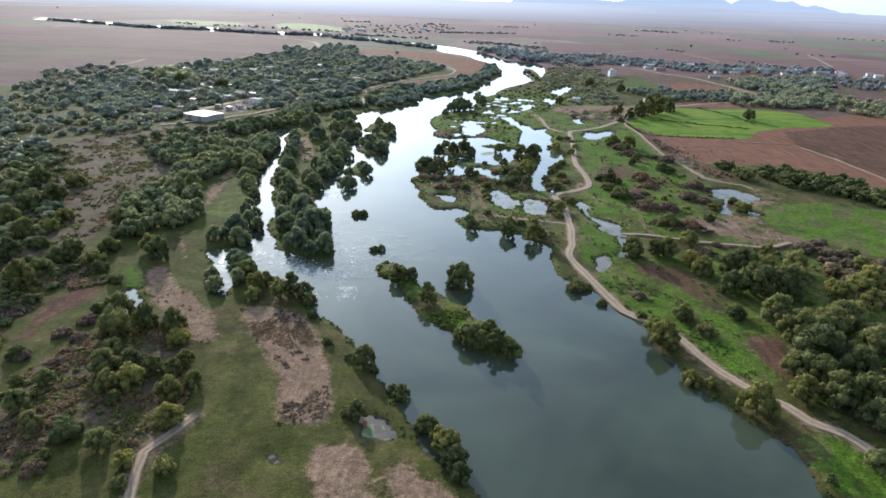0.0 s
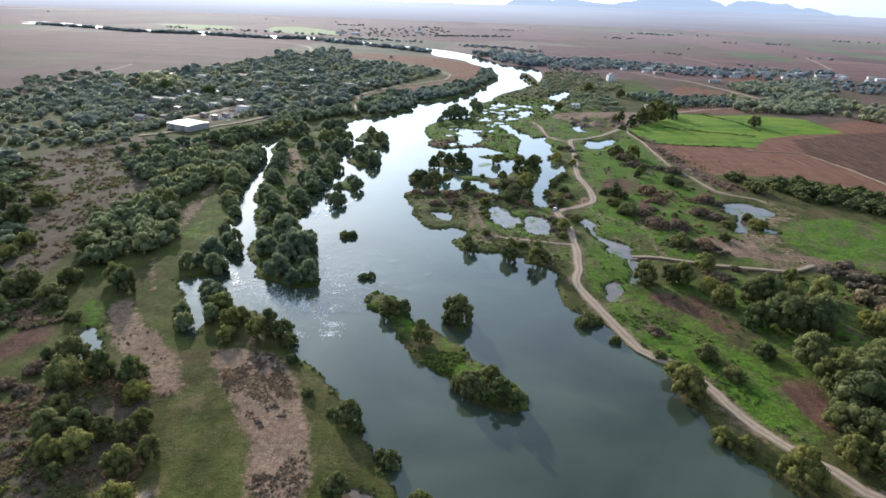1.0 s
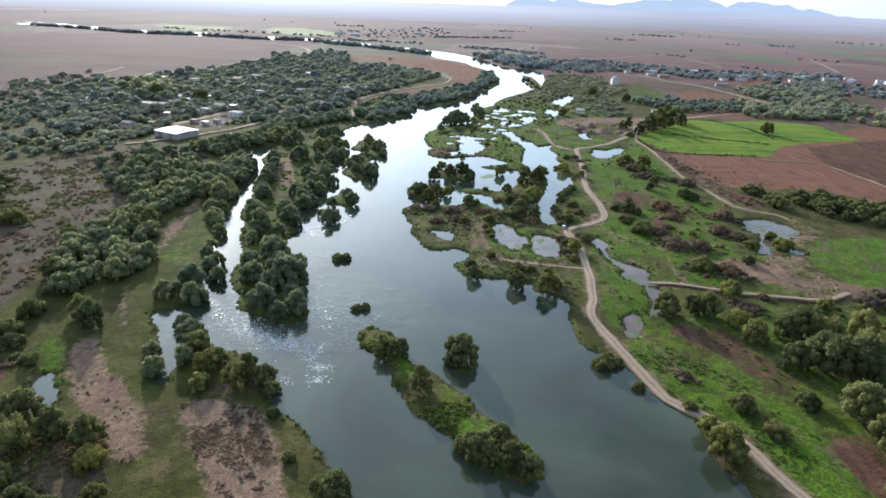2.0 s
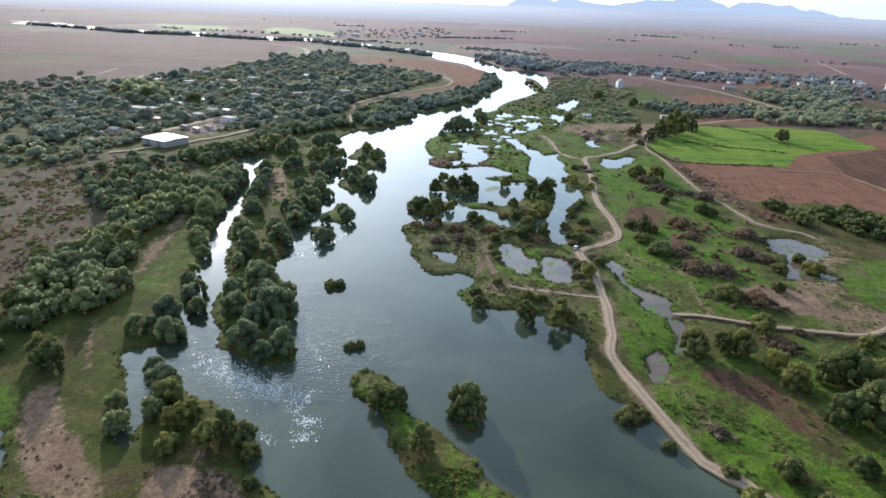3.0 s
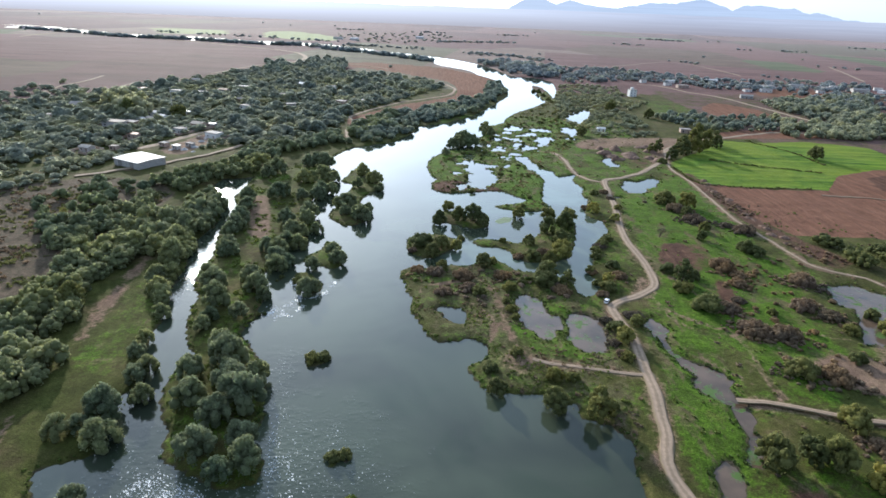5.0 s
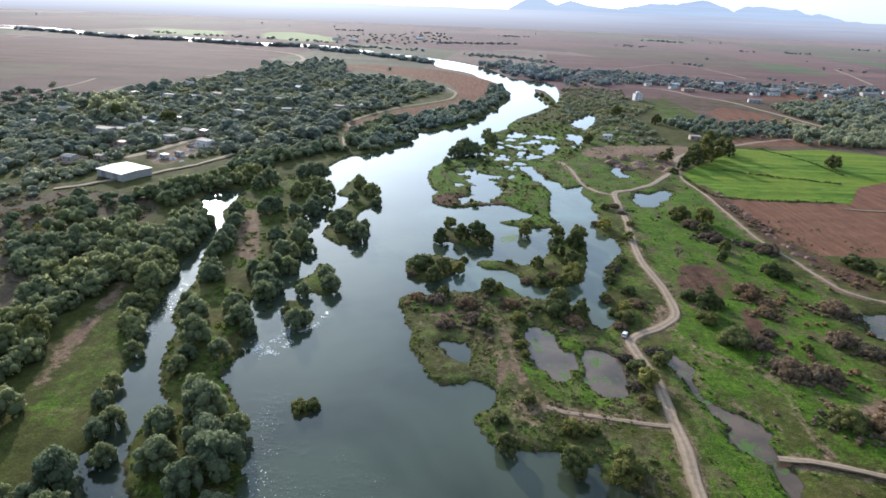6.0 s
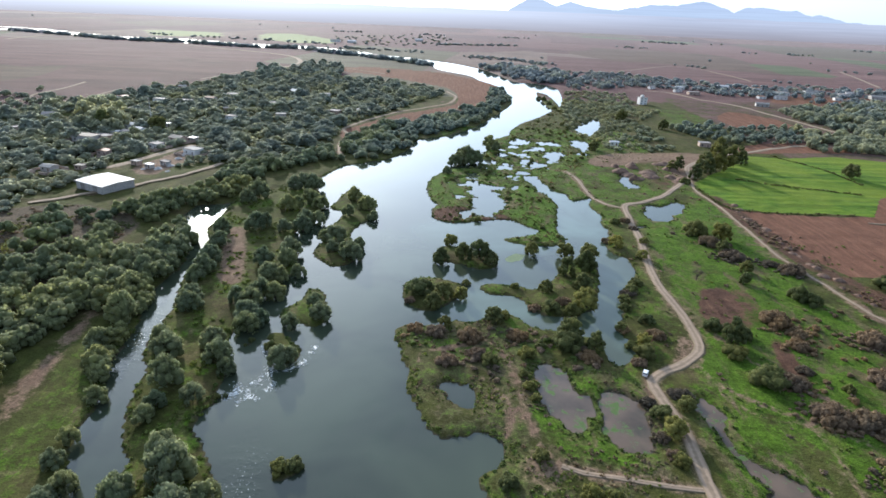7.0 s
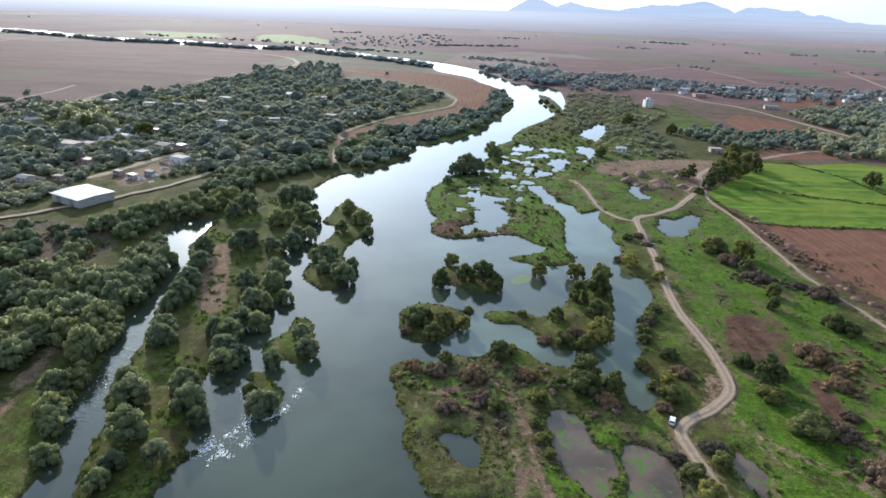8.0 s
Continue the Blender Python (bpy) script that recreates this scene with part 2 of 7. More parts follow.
def water(name, deep, silt, ripple, rough=0.055, broken=(), shoals=(), weeds=False):
    k = Mat(name, rough, 0.5)
    p = k.coord()
    big = k.noise(p, 0.018, 3, 0.6, 0.6)
    k.colour(k.mix(k.ramp(big, [(0.38, 0.0), (0.66, 1.0)]), deep, silt))
    k.set(IOR=1.333)
    weed = k.ramp(k.noise(p, 0.055, 5, 0.62, 0.4), [(0.50, 0.0), (0.64, 0.75)])
    deep = k.mix(weed, deep, (0.020, 0.030, 0.016))
    for sx, sy, sw, sl in shoals:      # pale silt under shallow still water
        vm = k.t.nodes.new("ShaderNodeMapping")
        vm.vector_type = "TEXTURE"
        vm.inputs["Location"].default_value = (sx, sy, 0)
        vm.inputs["Scale"].default_value = (sw, sl, 1)
        k.link(k.t.nodes.new("ShaderNodeNewGeometry").outputs["Position"], vm.inputs["Vector"])
        ln = k.t.nodes.new("ShaderNodeVectorMath")
        ln.operation = "LENGTH"
        k.link(vm.outputs[0], ln.inputs[0])
        rim = k.math("ADD", ln.outputs["Value"], k.math("MULTIPLY", k.math("SUBTRACT", big, 0.5), 0.9))
        deep = k.mix(k.ramp(rim, [(0.55, 0.85), (1.0, 0.0)]), deep, (0.105, 0.142, 0.104))
    k.colour(k.mix(k.ramp(big, [(0.38, 0.0), (0.66, 1.0)]), deep, silt))
    w1 = k.noise(k.coord((0.5, 1.0, 1), 20), 0.9, 3, 0.6)
    w2 = k.noise(p, 3.2, 3, 0.6)
    gust = k.ramp(k.noise(p, 0.03, 3), [(0.35, 0.35), (0.65, 1.0)])
    h = k.math("MULTIPLY", k.math("ADD", w1, k.math("MULTIPLY", w2, 0.35)), gust)
    if weeds:       # green scum drifting in the shallows
        scum = k.ramp(k.noise(p, 0.16, 5, 0.65), [(0.54, 0.0), (0.60, 1.0)])
        bed = k.mix(k.ramp(k.noise(p, 0.07, 4, 0.6), [(0.35, 0.0), (0.65, 1.0)]), deep, silt)
        k.colour(k.mix(scum, bed, (0.060, 0.105, 0.016)))
        k.set(Roughness=k.math("ADD", rough, k.math("MULTIPLY", scum, 0.6)))
    if broken:      # shallow runs where the current breaks
        warp = k.math("MULTIPLY", k.math("SUBTRACT", k.noise(p, 0.12, 4, 0.6), 0.5), 2.6)
        total = None
        for bx, by, bw, bl, bt, amount in broken:
            vm = k.t.nodes.new("ShaderNodeMapping")
            vm.vector_type = "TEXTURE"
            vm.inputs["Location"].default_value = (bx, by, 0)
            vm.inputs["Rotation"].default_value = (0, 0, radians(bt))
            vm.inputs["Scale"].default_value = (bw, bl, 1)
            k.link(k.t.nodes.new("ShaderNodeNewGeometry").outputs["Position"], vm.inputs["Vector"])
            ln = k.t.nodes.new("ShaderNodeVectorMath")
            ln.operation = "LENGTH"
            k.link(vm.outputs[0], ln.inputs[0])
            near = k.math("MULTIPLY", k.math("SUBTRACT", k.math("SUBTRACT", 1.2, ln.outputs["Value"]), warp, True), amount)
            total = near if total is None else k.math("MAXIMUM", total, near)
        chop = k.math("ADD", k.noise(k.coord((0.8, 1.25, 1), 20), 0.75, 1, 0.4), k.math("MULTIPLY", k.noise(p, 1.7, 0, 0.5), 0.3))
        h = k.math("ADD", h, k.math("MULTIPLY", k.math("MULTIPLY", chop, total), 17.0))
        froth = k.noise(k.coord((0.55, 0.22, 1), -12), 1.0, 6, 0.7)
        white = k.math("MULTIPLY", k.ramp(froth, [(0.50, 0.0), (0.58, 1.0)]), k.ramp(total, [(0.56, 0.0), (0.9, 0.9)]))
        # small white spots painted into the water colour as sun glints
        glint_speck = k.math("MULTIPLY", k.ramp(k.noise(p, 1.5, 2, 0.6), [(0.64, 0.0), (0.69, 1.0)]), k.ramp(total, [(0.08, 0.0), (0.45, 0.9)]))
        white = k.math("MAXIMUM", white, glint_speck)
        k.colour(k.mix(white, k.mix(k.ramp(big, [(0.38, 0.0), (0.66, 1.0)]), deep, silt), (0.62, 0.64, 0.63)))
        k.set(Roughness=k.math("ADD", rough, k.math("MULTIPLY", white, 0.4)))
    k.bump(h, 1.0, ripple)
    return k.m


M_WATER = water("river_water", (0.028, 0.034, 0.022), (0.054, 0.066, 0.041), 0.012,
                broken=((-51.2, 210.8, 36, 24, 18, 0.5), (-61.2, 291.1, 7, 10, 10, 0.28), (-62.6, 314.3, 5, 10, 0, 0.28), (-51.3, 309.0, 5, 9, -20, 0.28), (-105.1, 311.3, 5, 26, 10, 0.45), (-51.7, 248.5, 5, 22, 8, 0.35), (-47.3, 221.8, 5, 16, 8, 0.4)),
                shoals=((57.8, 341.8, 24, 75), (16.2, 347.7, 30, 22), (13.0, 419.5, 40, 30), (59.7, 465.2, 22, 60)))
M_POND = water("pond_water", (0.062, 0.044, 0.030), (0.128, 0.089, 0.060), 0.004, 0.06, weeds=True)

# ---- plants ----


def foliage(name, dark, mid, light, see_through=0.25, haze_sheen=0.10):
    k = Mat(name, 0.85, 0.08)
    # sheen added to lighten backlit crowns in place of haze
    k.set(Sheen_Weight=haze_sheen, Sheen_Roughness=0.45, Sheen_Tint=(0.86, 0.88, 0.72, 1))
    info = k.t.nodes.new("ShaderNodeObjectInfo")
    isl = k.t.nodes.new("ShaderNodeNewGeometry")
    base = k.ramp(isl.outputs["Random Per Island"], [(0.0, dark), (0.5, mid), (1.0, light)])
    tone = k.ramp(info.outputs["Random"], [(0.0, (0.75, 0.82, 0.8)), (0.5, (1.0, 1.0, 1.0)), (1.0, (1.22, 1.15, 0.9))])
    col = k.mix(1.0, base, tone, "MULTIPLY")
    patch = k.ramp(k.noise(k.coord(), 0.16, 3), [(0.3, 0.75), (0.7, 1.2)])
    col = k.mix(1.0, col, patch, "MULTIPLY")
    stand = k.ramp(k.noise(k.coord(), 0.022, 4, 0.6), [(0.35, (0.78, 0.84, 0.9)), (0.5, (1.0, 1.0, 1.0)), (0.65, (1.28, 1.2, 0.95))])
    col = k.mix(1.0, col, stand, "MULTIPLY")
    k.colour(col)
    k.bump(k.math("ADD", k.noise(k.coord(), 1.3, 3, 0.7), k.math("MULTIPLY", k.noise(k.coord(), 4.0, 2, 0.6), 0.4)), 0.5, 0.45)
    tr = k.node("BsdfTranslucent")
    k.link(col, tr.inputs["Color"])
    ms = k.node("MixShader", Fac=see_through)
    k.link(k.b.outputs[0], ms.inputs[1])
    k.link(tr.outputs[0], ms.inputs[2])
    k.link(ms.outputs[0], k.t.nodes["Material Output"].inputs["Surface"])
    return k.m


M_LEAF = foliage("broad_green_leaves", (0.096, 0.102, 0.036), (0.136, 0.143, 0.050), (0.205, 0.206, 0.078), 0.45, 0.06)
# paler copy of the leaf green, painting in haze over the left bank
M_HAZED_WILLOW = foliage("haze_paled_willow_leaves", (0.150, 0.172, 0.088), (0.205, 0.230, 0.120), (0.280, 0.300, 0.165), 0.55, 0.30)
M_LEAF_Y = foliage("yellow_green_leaves", (0.150, 0.152, 0.050), (0.212, 0.210, 0.068), (0.285, 0.275, 0.098), 0.45)
M_LEAF_B = foliage("dry_brown_brush", (0.125, 0.088, 0.060), (0.175, 0.126, 0.088), (0.245, 0.182, 0.126), 0.45)
M_REED = foliage("low_green_plants", (0.070, 0.092, 0.022), (0.11, 0.15, 0.034), (0.16, 0.19, 0.055), 0.4)
# distant leaves: colours lifted and greyed, haze painted into the leaf colour
M_HAZED_WOODS = foliage("haze_paled_wood_leaves", (0.255, 0.28, 0.225), (0.31, 0.335, 0.27), (0.365, 0.385, 0.31), 0.7, 0.6)
M_HAZED_FAR = foliage("haze_paled_far_leaves", (0.28, 0.31, 0.315), (0.34, 0.37, 0.375), (0.41, 0.435, 0.44), 0.7, 0.6)
M_BARK = plain("bark", (0.11, 0.085, 0.06), 0.9, 0.2, 3.0)

# ---- built things ----
k = Mat("dirt_road", 0.95, 0.15)
rp = k.coord()
rn = k.noise(rp, 0.7, 5, 0.65)
lane = k.attr("lane")[0]                     # 0 in the middle, 1 at the verge
lane = k.math("ADD", lane, k.math("MULTIPLY", k.math("SUBTRACT", k.noise(rp, 0.35, 4, 0.6), 0.5), 0.5))
rut = k.ramp(lane, [(0.10, (0.21, 0.155, 0.105)), (0.34, (0.30, 0.222, 0.155)), (0.62, (0.265, 0.195, 0.135)), (0.84, (0.18, 0.135, 0.082)), (1.0, (0.115, 0.10, 0.05))])
k.colour(k.mix(0.6, rut, k.ramp(rn, [(0.28, 0.68), (0.62, 1.12)]), "MULTIPLY"))
k.set(Sheen_Weight=0.02, Sheen_Roughness=0.5)
k.bump(rn, 0.6, 0.2)
M_ROAD = k.m
M_WHITE = plain("whitewash", (0.72, 0.70, 0.66), 0.8, 0.10)
M_PLASTER = plain("grey_plaster", (0.42, 0.39, 0.36), 0.85, 0.14)
M_BLOCK = plain("warm_block_wall", (0.40, 0.30, 0.24), 0.85, 0.14)
M_SHEET = plain("white_sheet_roof", (0.60, 0.56, 0.53), 0.6, 0.05, 0.6)
M_ZINC = plain("weathered_zinc_roof", (0.26, 0.24, 0.22), 0.85, 0.15, 0.8)
M_RUST = plain("rusty_sheet_roof", (0.30, 0.17, 0.11), 0.7, 0.2, 0.8)
M_TAN = plain("dusty_tan_roof", (0.36, 0.30, 0.24), 0.9, 0.12)
M_CONCRETE = plain("flat_concrete_roof", (0.31, 0.27, 0.24), 0.9, 0.12)
M_GLASS = plain("dark_window_glass", (0.03, 0.035, 0.04), 0.1, 0.05, 1.0, 0.6)
M_DOOR = plain("painted_door", (0.16, 0.10, 0.07), 0.6, 0.1)
M_PAINT = plain("white_car_paint", (0.78, 0.78, 0.77), 0.25, 0.02, 1.0, 0.6)
M_TYRE = plain("tyre_rubber", (0.025, 0.025, 0.027), 0.8, 0.1)
M_LAMP = plain("tail_lamp_plastic", (0.35, 0.02, 0.02), 0.3, 0.05)
M_FOAM_GLITTER = plain("foam_and_glitter_white", (0.72, 0.73, 0.72), 0.35, 0.06, 2.0, 0.5)
M_RUBBLE = plain("pale_rubble", (0.46, 0.43, 0.40), 0.95, 0.25, 1.2)
M_EARTH = plain("dug_brown_earth", (0.16, 0.10, 0.07), 0.95, 0.25, 0.5)
M_BANK_EARTH = plain("pale_bank_earth", (0.34, 0.27, 0.25), 0.95, 0.2, 0.02)
M_MAST = plain("pale_mast_paint", (0.55, 0.52, 0.48), 0.6, 0.1)


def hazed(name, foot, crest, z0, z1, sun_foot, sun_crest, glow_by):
    """Plain backdrop of distance: haze painted as emission, thickening towards the foot and the sun."""
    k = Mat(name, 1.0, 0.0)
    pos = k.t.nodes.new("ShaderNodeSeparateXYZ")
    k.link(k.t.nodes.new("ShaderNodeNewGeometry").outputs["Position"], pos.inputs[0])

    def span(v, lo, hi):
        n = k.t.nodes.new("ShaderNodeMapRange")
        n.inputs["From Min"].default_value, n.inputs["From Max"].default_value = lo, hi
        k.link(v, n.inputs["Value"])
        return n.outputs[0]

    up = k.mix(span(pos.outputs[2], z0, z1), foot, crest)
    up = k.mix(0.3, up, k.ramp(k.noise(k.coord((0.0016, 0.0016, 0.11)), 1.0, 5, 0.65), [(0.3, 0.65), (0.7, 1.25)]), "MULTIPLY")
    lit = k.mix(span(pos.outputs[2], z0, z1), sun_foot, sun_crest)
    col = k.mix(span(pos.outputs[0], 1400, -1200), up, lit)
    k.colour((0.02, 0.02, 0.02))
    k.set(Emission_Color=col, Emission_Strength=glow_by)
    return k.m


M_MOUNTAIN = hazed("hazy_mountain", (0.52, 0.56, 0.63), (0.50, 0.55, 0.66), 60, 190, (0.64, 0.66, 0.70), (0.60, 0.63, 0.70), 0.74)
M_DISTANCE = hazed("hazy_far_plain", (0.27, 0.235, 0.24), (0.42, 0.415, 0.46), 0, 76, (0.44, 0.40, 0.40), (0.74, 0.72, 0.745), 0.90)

# ---- plan of the place, in metres ----
BANK_LEFT_NEAR = [(9.2, 93.5), (3.1, 99.2), (-4.1, 107.8), (-10.3, 120.3), (-18.5, 134.7), (-26.6, 148.1), (-34.5, 158.8), (-45.3, 168.9), (-49.8, 179.3),
    (-57.8, 188.0), (-66.7, 192.6), (-73.6, 194.4), (-74.4, 186.5), (-76.3, 179.5), (-75.2, 173.7),
    (-78.2, 174.5), (-84.3, 190.1), (-91.3, 203.6), (-96.5, 209.6), (-86.9, 216.8), (-89.6, 226.4), (-91.8, 238.4), (-89.0, 243.5), (-93.1, 255.2), (-98.2, 266.8), (-100.3, 281.3), (-106.3, 296.9), (-108.0, 304.5), (-110.1, 320.0), (-116.0, 338.5),
    (-117.3, 354.1), (-116.6, 372.7), (-125.8, 395.0), (-139.9, 423.0), (-141.2, 443.6), (-127.7, 447.9)]
BANK_LEFT_FAR = [(-109.5, 470.0), (-102.0, 489.8), (-91.5, 501.9), (-81.3, 536.6), (-65.0, 550.9), (-53.4, 563.1), (-41.2, 595.8), (-36.9, 630.4), (-16.6, 649.0),
    (5.5, 683.2), (28.1, 745.4), (49.6, 817.3), (60.4, 884.9), (55.4, 997.5), (27.3, 1079.7), (11.4, 1143.8), (-38.7, 1218.3), (-62.6, 1300.1), (-107.0, 1349.8),
    (-154.5, 1390.0), (-206.6, 1434.3), (-284.6, 1485.5), (-366.2, 1577.2), (-484.3, 1564.1), (-647.2, 1611.2), (-733.6, 1623.0), (-850.4, 1639.7), (-997.5, 1722.1), (-1207.4, 1811.9)]
BANK_RIGHT_FAR = [(-1336.3, 1992.0), (-1067.4, 1832.8), (-916.9, 1758.7), (-790.0, 1739.3), (-705.6, 1746.5), (-520.4, 1670.3), (-380.8, 1670.6), (-284.8, 1602.8),
    (-209.3, 1534.2), (-166.5, 1481.9), (-114.5, 1448.4), (-61.2, 1398.5), (-18.3, 1352.9), (33.1, 1261.8), (58.3, 1177.0), (78.8, 1082.5), (118.0, 1061.3),
    (134.8, 1009.6), (126.5, 911.8), (111.8, 839.8), (91.6, 794.4), (75.4, 758.1), (58.1, 728.9), (43.9, 688.7), (39.4, 664.0), (26.9, 644.6)]
BANK_RIGHT_MID = [(19.6, 609.9), (7.8, 549.3), (-8.8, 541.0), (-21.2, 515.9), (-22.7, 489.3), (-19.4, 471.7), (-15.3, 462.0), (-18.1, 454.1), (-16.9, 440.3),
    (-9.9, 434.6), (4.8, 437.0), (14.6, 441.2), (23.5, 442.5), (30.5, 433.8), (36.5, 429.0),
    (32.7, 422.1), (18.0, 414.7), (22.0, 409.9), (32.0, 407.2), (43.8, 409.5), (48.6, 417.6), (46.4, 429.3), (50.9, 459.1), (51.5, 480.8), (41.0, 515.9), (38.8, 529.7)]
BANK_RIGHT_LAGOON = [(46.7, 530.0), (54.1, 499.7), (61.2, 491.9), (62.3, 481.1), (68.3, 482.3), (76.1, 489.5), (70.4, 472.4), (73.7, 457.7), (70.9, 441.9),
    (72.1, 431.1), (67.4, 416.1), (66.7, 402.3), (72.7, 396.5), (71.9, 385.6), (70.1, 374.7), (66.2, 371.6), (60.6, 352.7), (55.8, 341.7), (51.9, 332.1), (55.3, 320.7),
    (51.4, 312.6), (46.3, 309.6), (44.4, 316.4), (43.1, 324.9), (35.1, 328.7), (29.1, 330.5), (22.4, 332.1), (16.4, 338.8), (12.4, 340.7), (6.5, 337.6), (0.7, 332.5),
    (-4.3, 334.4), (-9.1, 330.3), (-15.0, 329.2), (-21.9, 329.0), (-25.0, 324.1)]
BANK_RIGHT_NEAR = [(-18.9, 302.0), (-17.9, 292.2), (-13.7, 283.2), (-11.6, 276.4), (-7.6, 272.5), (-2.6, 273.6), (1.3, 275.8), (7.3, 274.0), (7.4, 266.0), (5.5, 263.0),
    (1.6, 258.9), (4.7, 251.1), (7.7, 248.1), (14.7, 247.3), (22.7, 247.5), (24.7, 243.6), (31.7, 243.8), (31.8, 238.1), (38.8, 235.4), (42.6, 227.8), (40.8, 218.8),
    (40.9, 214.8), (41.0, 207.8), (42.1, 202.9), (52.3, 191.3), (57.4, 182.5), (64.0, 170.5), (64.7, 162.0), (63.5, 152.9), (67.8, 145.1), (68.0, 136.2), (72.2, 130.5),
    (76.4, 122.7), (79.5, 118.8), (83.7, 113.0), (83.9, 108.1), (83.0, 101.1), (83.1, 98.1)]
ISLE_LONG = [(-89.3, 488.2), (-76.9, 450.3), (-80.4, 424.7), (-80.1, 405.1), (-78.1, 401.3), (-69.7, 370.1), (-75.2, 346.4), (-75.8, 329.7), (-77.8, 312.2),
    (-72.0, 297.8), (-69.9, 284.0), (-71.8, 273.5), (-66.8, 266.8), (-58.7, 255.2), (-54.6, 243.3), (-51.5, 232.5), (-51.3, 224.7), (-46.6, 217.1), (-45.5, 211.2),
    (-51.2, 207.8), (-56.1, 208.7), (-60.3, 211.7), (-66.2, 213.5), (-71.2, 218.3), (-74.0, 225.9), (-81.0, 237.7), (-83.2, 249.5), (-80.4, 257.5), (-87.5, 269.1),
    (-91.6, 277.9),
    (-95.5, 295.2), (-102.2, 309.6), (-103.1, 322.1), (-105.3, 336.8), (-110.4, 353.3), (-112.7, 373.9), (-119.1, 401.1), (-123.1, 409.8), (-124.3, 423.5), (-124.5, 436.2), (-124.9, 456.8), (-114.4, 472.7), (-103.0, 486.8)]
ISLE_J1 = [(-68.7, 481.1), (-56.7, 472.5), (-48.5, 451.2), (-49.3, 435.5), (-54.8, 413.7), (-47.5, 388.3), (-50.2, 376.5), (-59.0, 376.2), (-67.0, 385.9),
    (-67.3, 403.5), (-71.4, 415.2), (-65.7, 423.2), (-64.1, 441.9), (-72.0, 448.5), (-71.2, 461.3)]
ISLE_J2 = [(-60.6, 353.6), (-53.6, 348.9), (-49.4, 330.3), (-52.5, 324.4), (-58.2, 326.2), (-63.1, 326.1), (-66.1, 334.8), (-62.4, 342.8)]
ISLE_J3 = [(-66.2, 321.1), (-60.2, 318.3), (-53.3, 310.9), (-52.2, 304.0), (-58.3, 302.1), (-62.0, 307.7)]
ISLE_K1 = [(-27.5, 205.6), (-27.4, 199.7), (-25.4, 195.8), (-21.4, 193.0), (-16.4, 187.2), (-15.3, 182.3), (-15.2, 178.4), (-12.9, 174.9), (-9.8, 170.1), (-5.1, 164.7), (-1.0, 159.9), (2.0, 157.0), (4.8, 151.4),
    (8.9, 146.7), (13.9, 144.9), (18.8, 144.1), (22.8, 145.3), (23.7, 150.2), (19.9, 155.6), (15.8, 162.4), (10.1, 167.7), (5.0, 175.5), (-1.4, 181.7), (-7.5, 187.5), (-11.5, 191.3), (-13.6, 199.2), (-18.6, 205.9), (-24.6, 207.7)]
SPIT = [(99.7, 962.9), (111.9, 944.8), (113.3, 870.8), (110.3, 811.0), (100.4, 808.7), (97.2, 874.8)]
ISLE_1 = [(-14.0, 384.3), (-13.2, 397.1), (-8.4, 403.2), (0.5, 399.5), (11.5, 389.9), (12.7, 381.1), (3.9, 377.9), (-6.1, 383.5)]
ISLE_2 = [(-25.2, 352.6), (-24.4, 361.4), (-19.6, 367.4), (-10.7, 367.7), (-2.3, 362.0), (-1.2, 355.1), (-7.4, 346.1), (-15.2, 339.0), (-20.1, 341.8), (-23.2, 345.7)]
ISLE_3 = [(5.7, 359.2), (7.0, 364.2), (17.9, 364.5), (25.8, 361.7), (31.7, 366.8), (38.4, 376.8), (46.1, 391.8), (54.9, 398.0), (57.1, 385.2), (50.6, 356.4),
    (45.9, 345.4), (34.1, 339.2), (25.2, 342.0), (21.1, 350.7), (16.1, 354.6), (8.2, 355.3)]
POND_A = [(20.5, 305.9), (24.5, 308.0), (29.5, 305.2), (30.5, 302.2), (29.5, 294.3), (34.5, 292.5), (33.9, 286.7), (31.0, 282.6), (29.1, 277.6), (25.1, 278.5), (22.0, 283.4), (20.7, 287.2), (20.6, 294.1)]
POND_B = [(38.4, 295.5), (44.4, 295.6), (47.4, 290.8), (47.9, 287.1), (47.1, 278.1), (45.2, 271.1), (39.2, 270.9), (35.1, 276.8), (36.0, 284.8)]
POND_C = [(-9.0, 294.3), (-6.0, 296.4), (-0.2, 296.6), (1.8, 292.7), (1.0, 286.7), (-0.9, 284.6), (-5.0, 287.5)]
STREAM = [(63.9, 290.6), (68.2, 294.3), (69.9, 287.8), (68.1, 277.8), (70.3, 269.9), (73.4, 266.0), (78.4, 263.1), (78.5, 257.2), (77.6, 249.1), (77.9, 240.6),
    (75.7, 230.9), (71.8, 222.8), (69.8, 223.7), (73.0, 232.4), (73.8, 242.4), (71.6, 247.9), (68.5, 254.8), (70.4, 261.9), (66.3, 268.8), (65.1, 278.7)]
POND_S = [(61.8, 222.5), (65.8, 223.6), (65.8, 218.6), (65.9, 215.6), (63.9, 211.5), (60.0, 208.4), (57.9, 210.3), (58.8, 216.3)]
POND_MUD = [(148.6, 328.0), (157.4, 330.2), (165.1, 324.9), (169.4, 313.0), (162.4, 305.7), (154.4, 300.5), (154.6, 292.5), (155.5, 285.3), (143.6, 281.1), (135.5, 283.8), (138.4, 290.9), (147.2, 308.2), (143.6, 316.0)]
POND_ROAD = [(99.4, 463.5), (107.1, 478.5), (114.1, 475.8), (121.9, 485.9), (128.9, 482.2), (122.2, 468.1), (114.4, 460.0), (108.6, 449.9), (99.6, 452.6)]
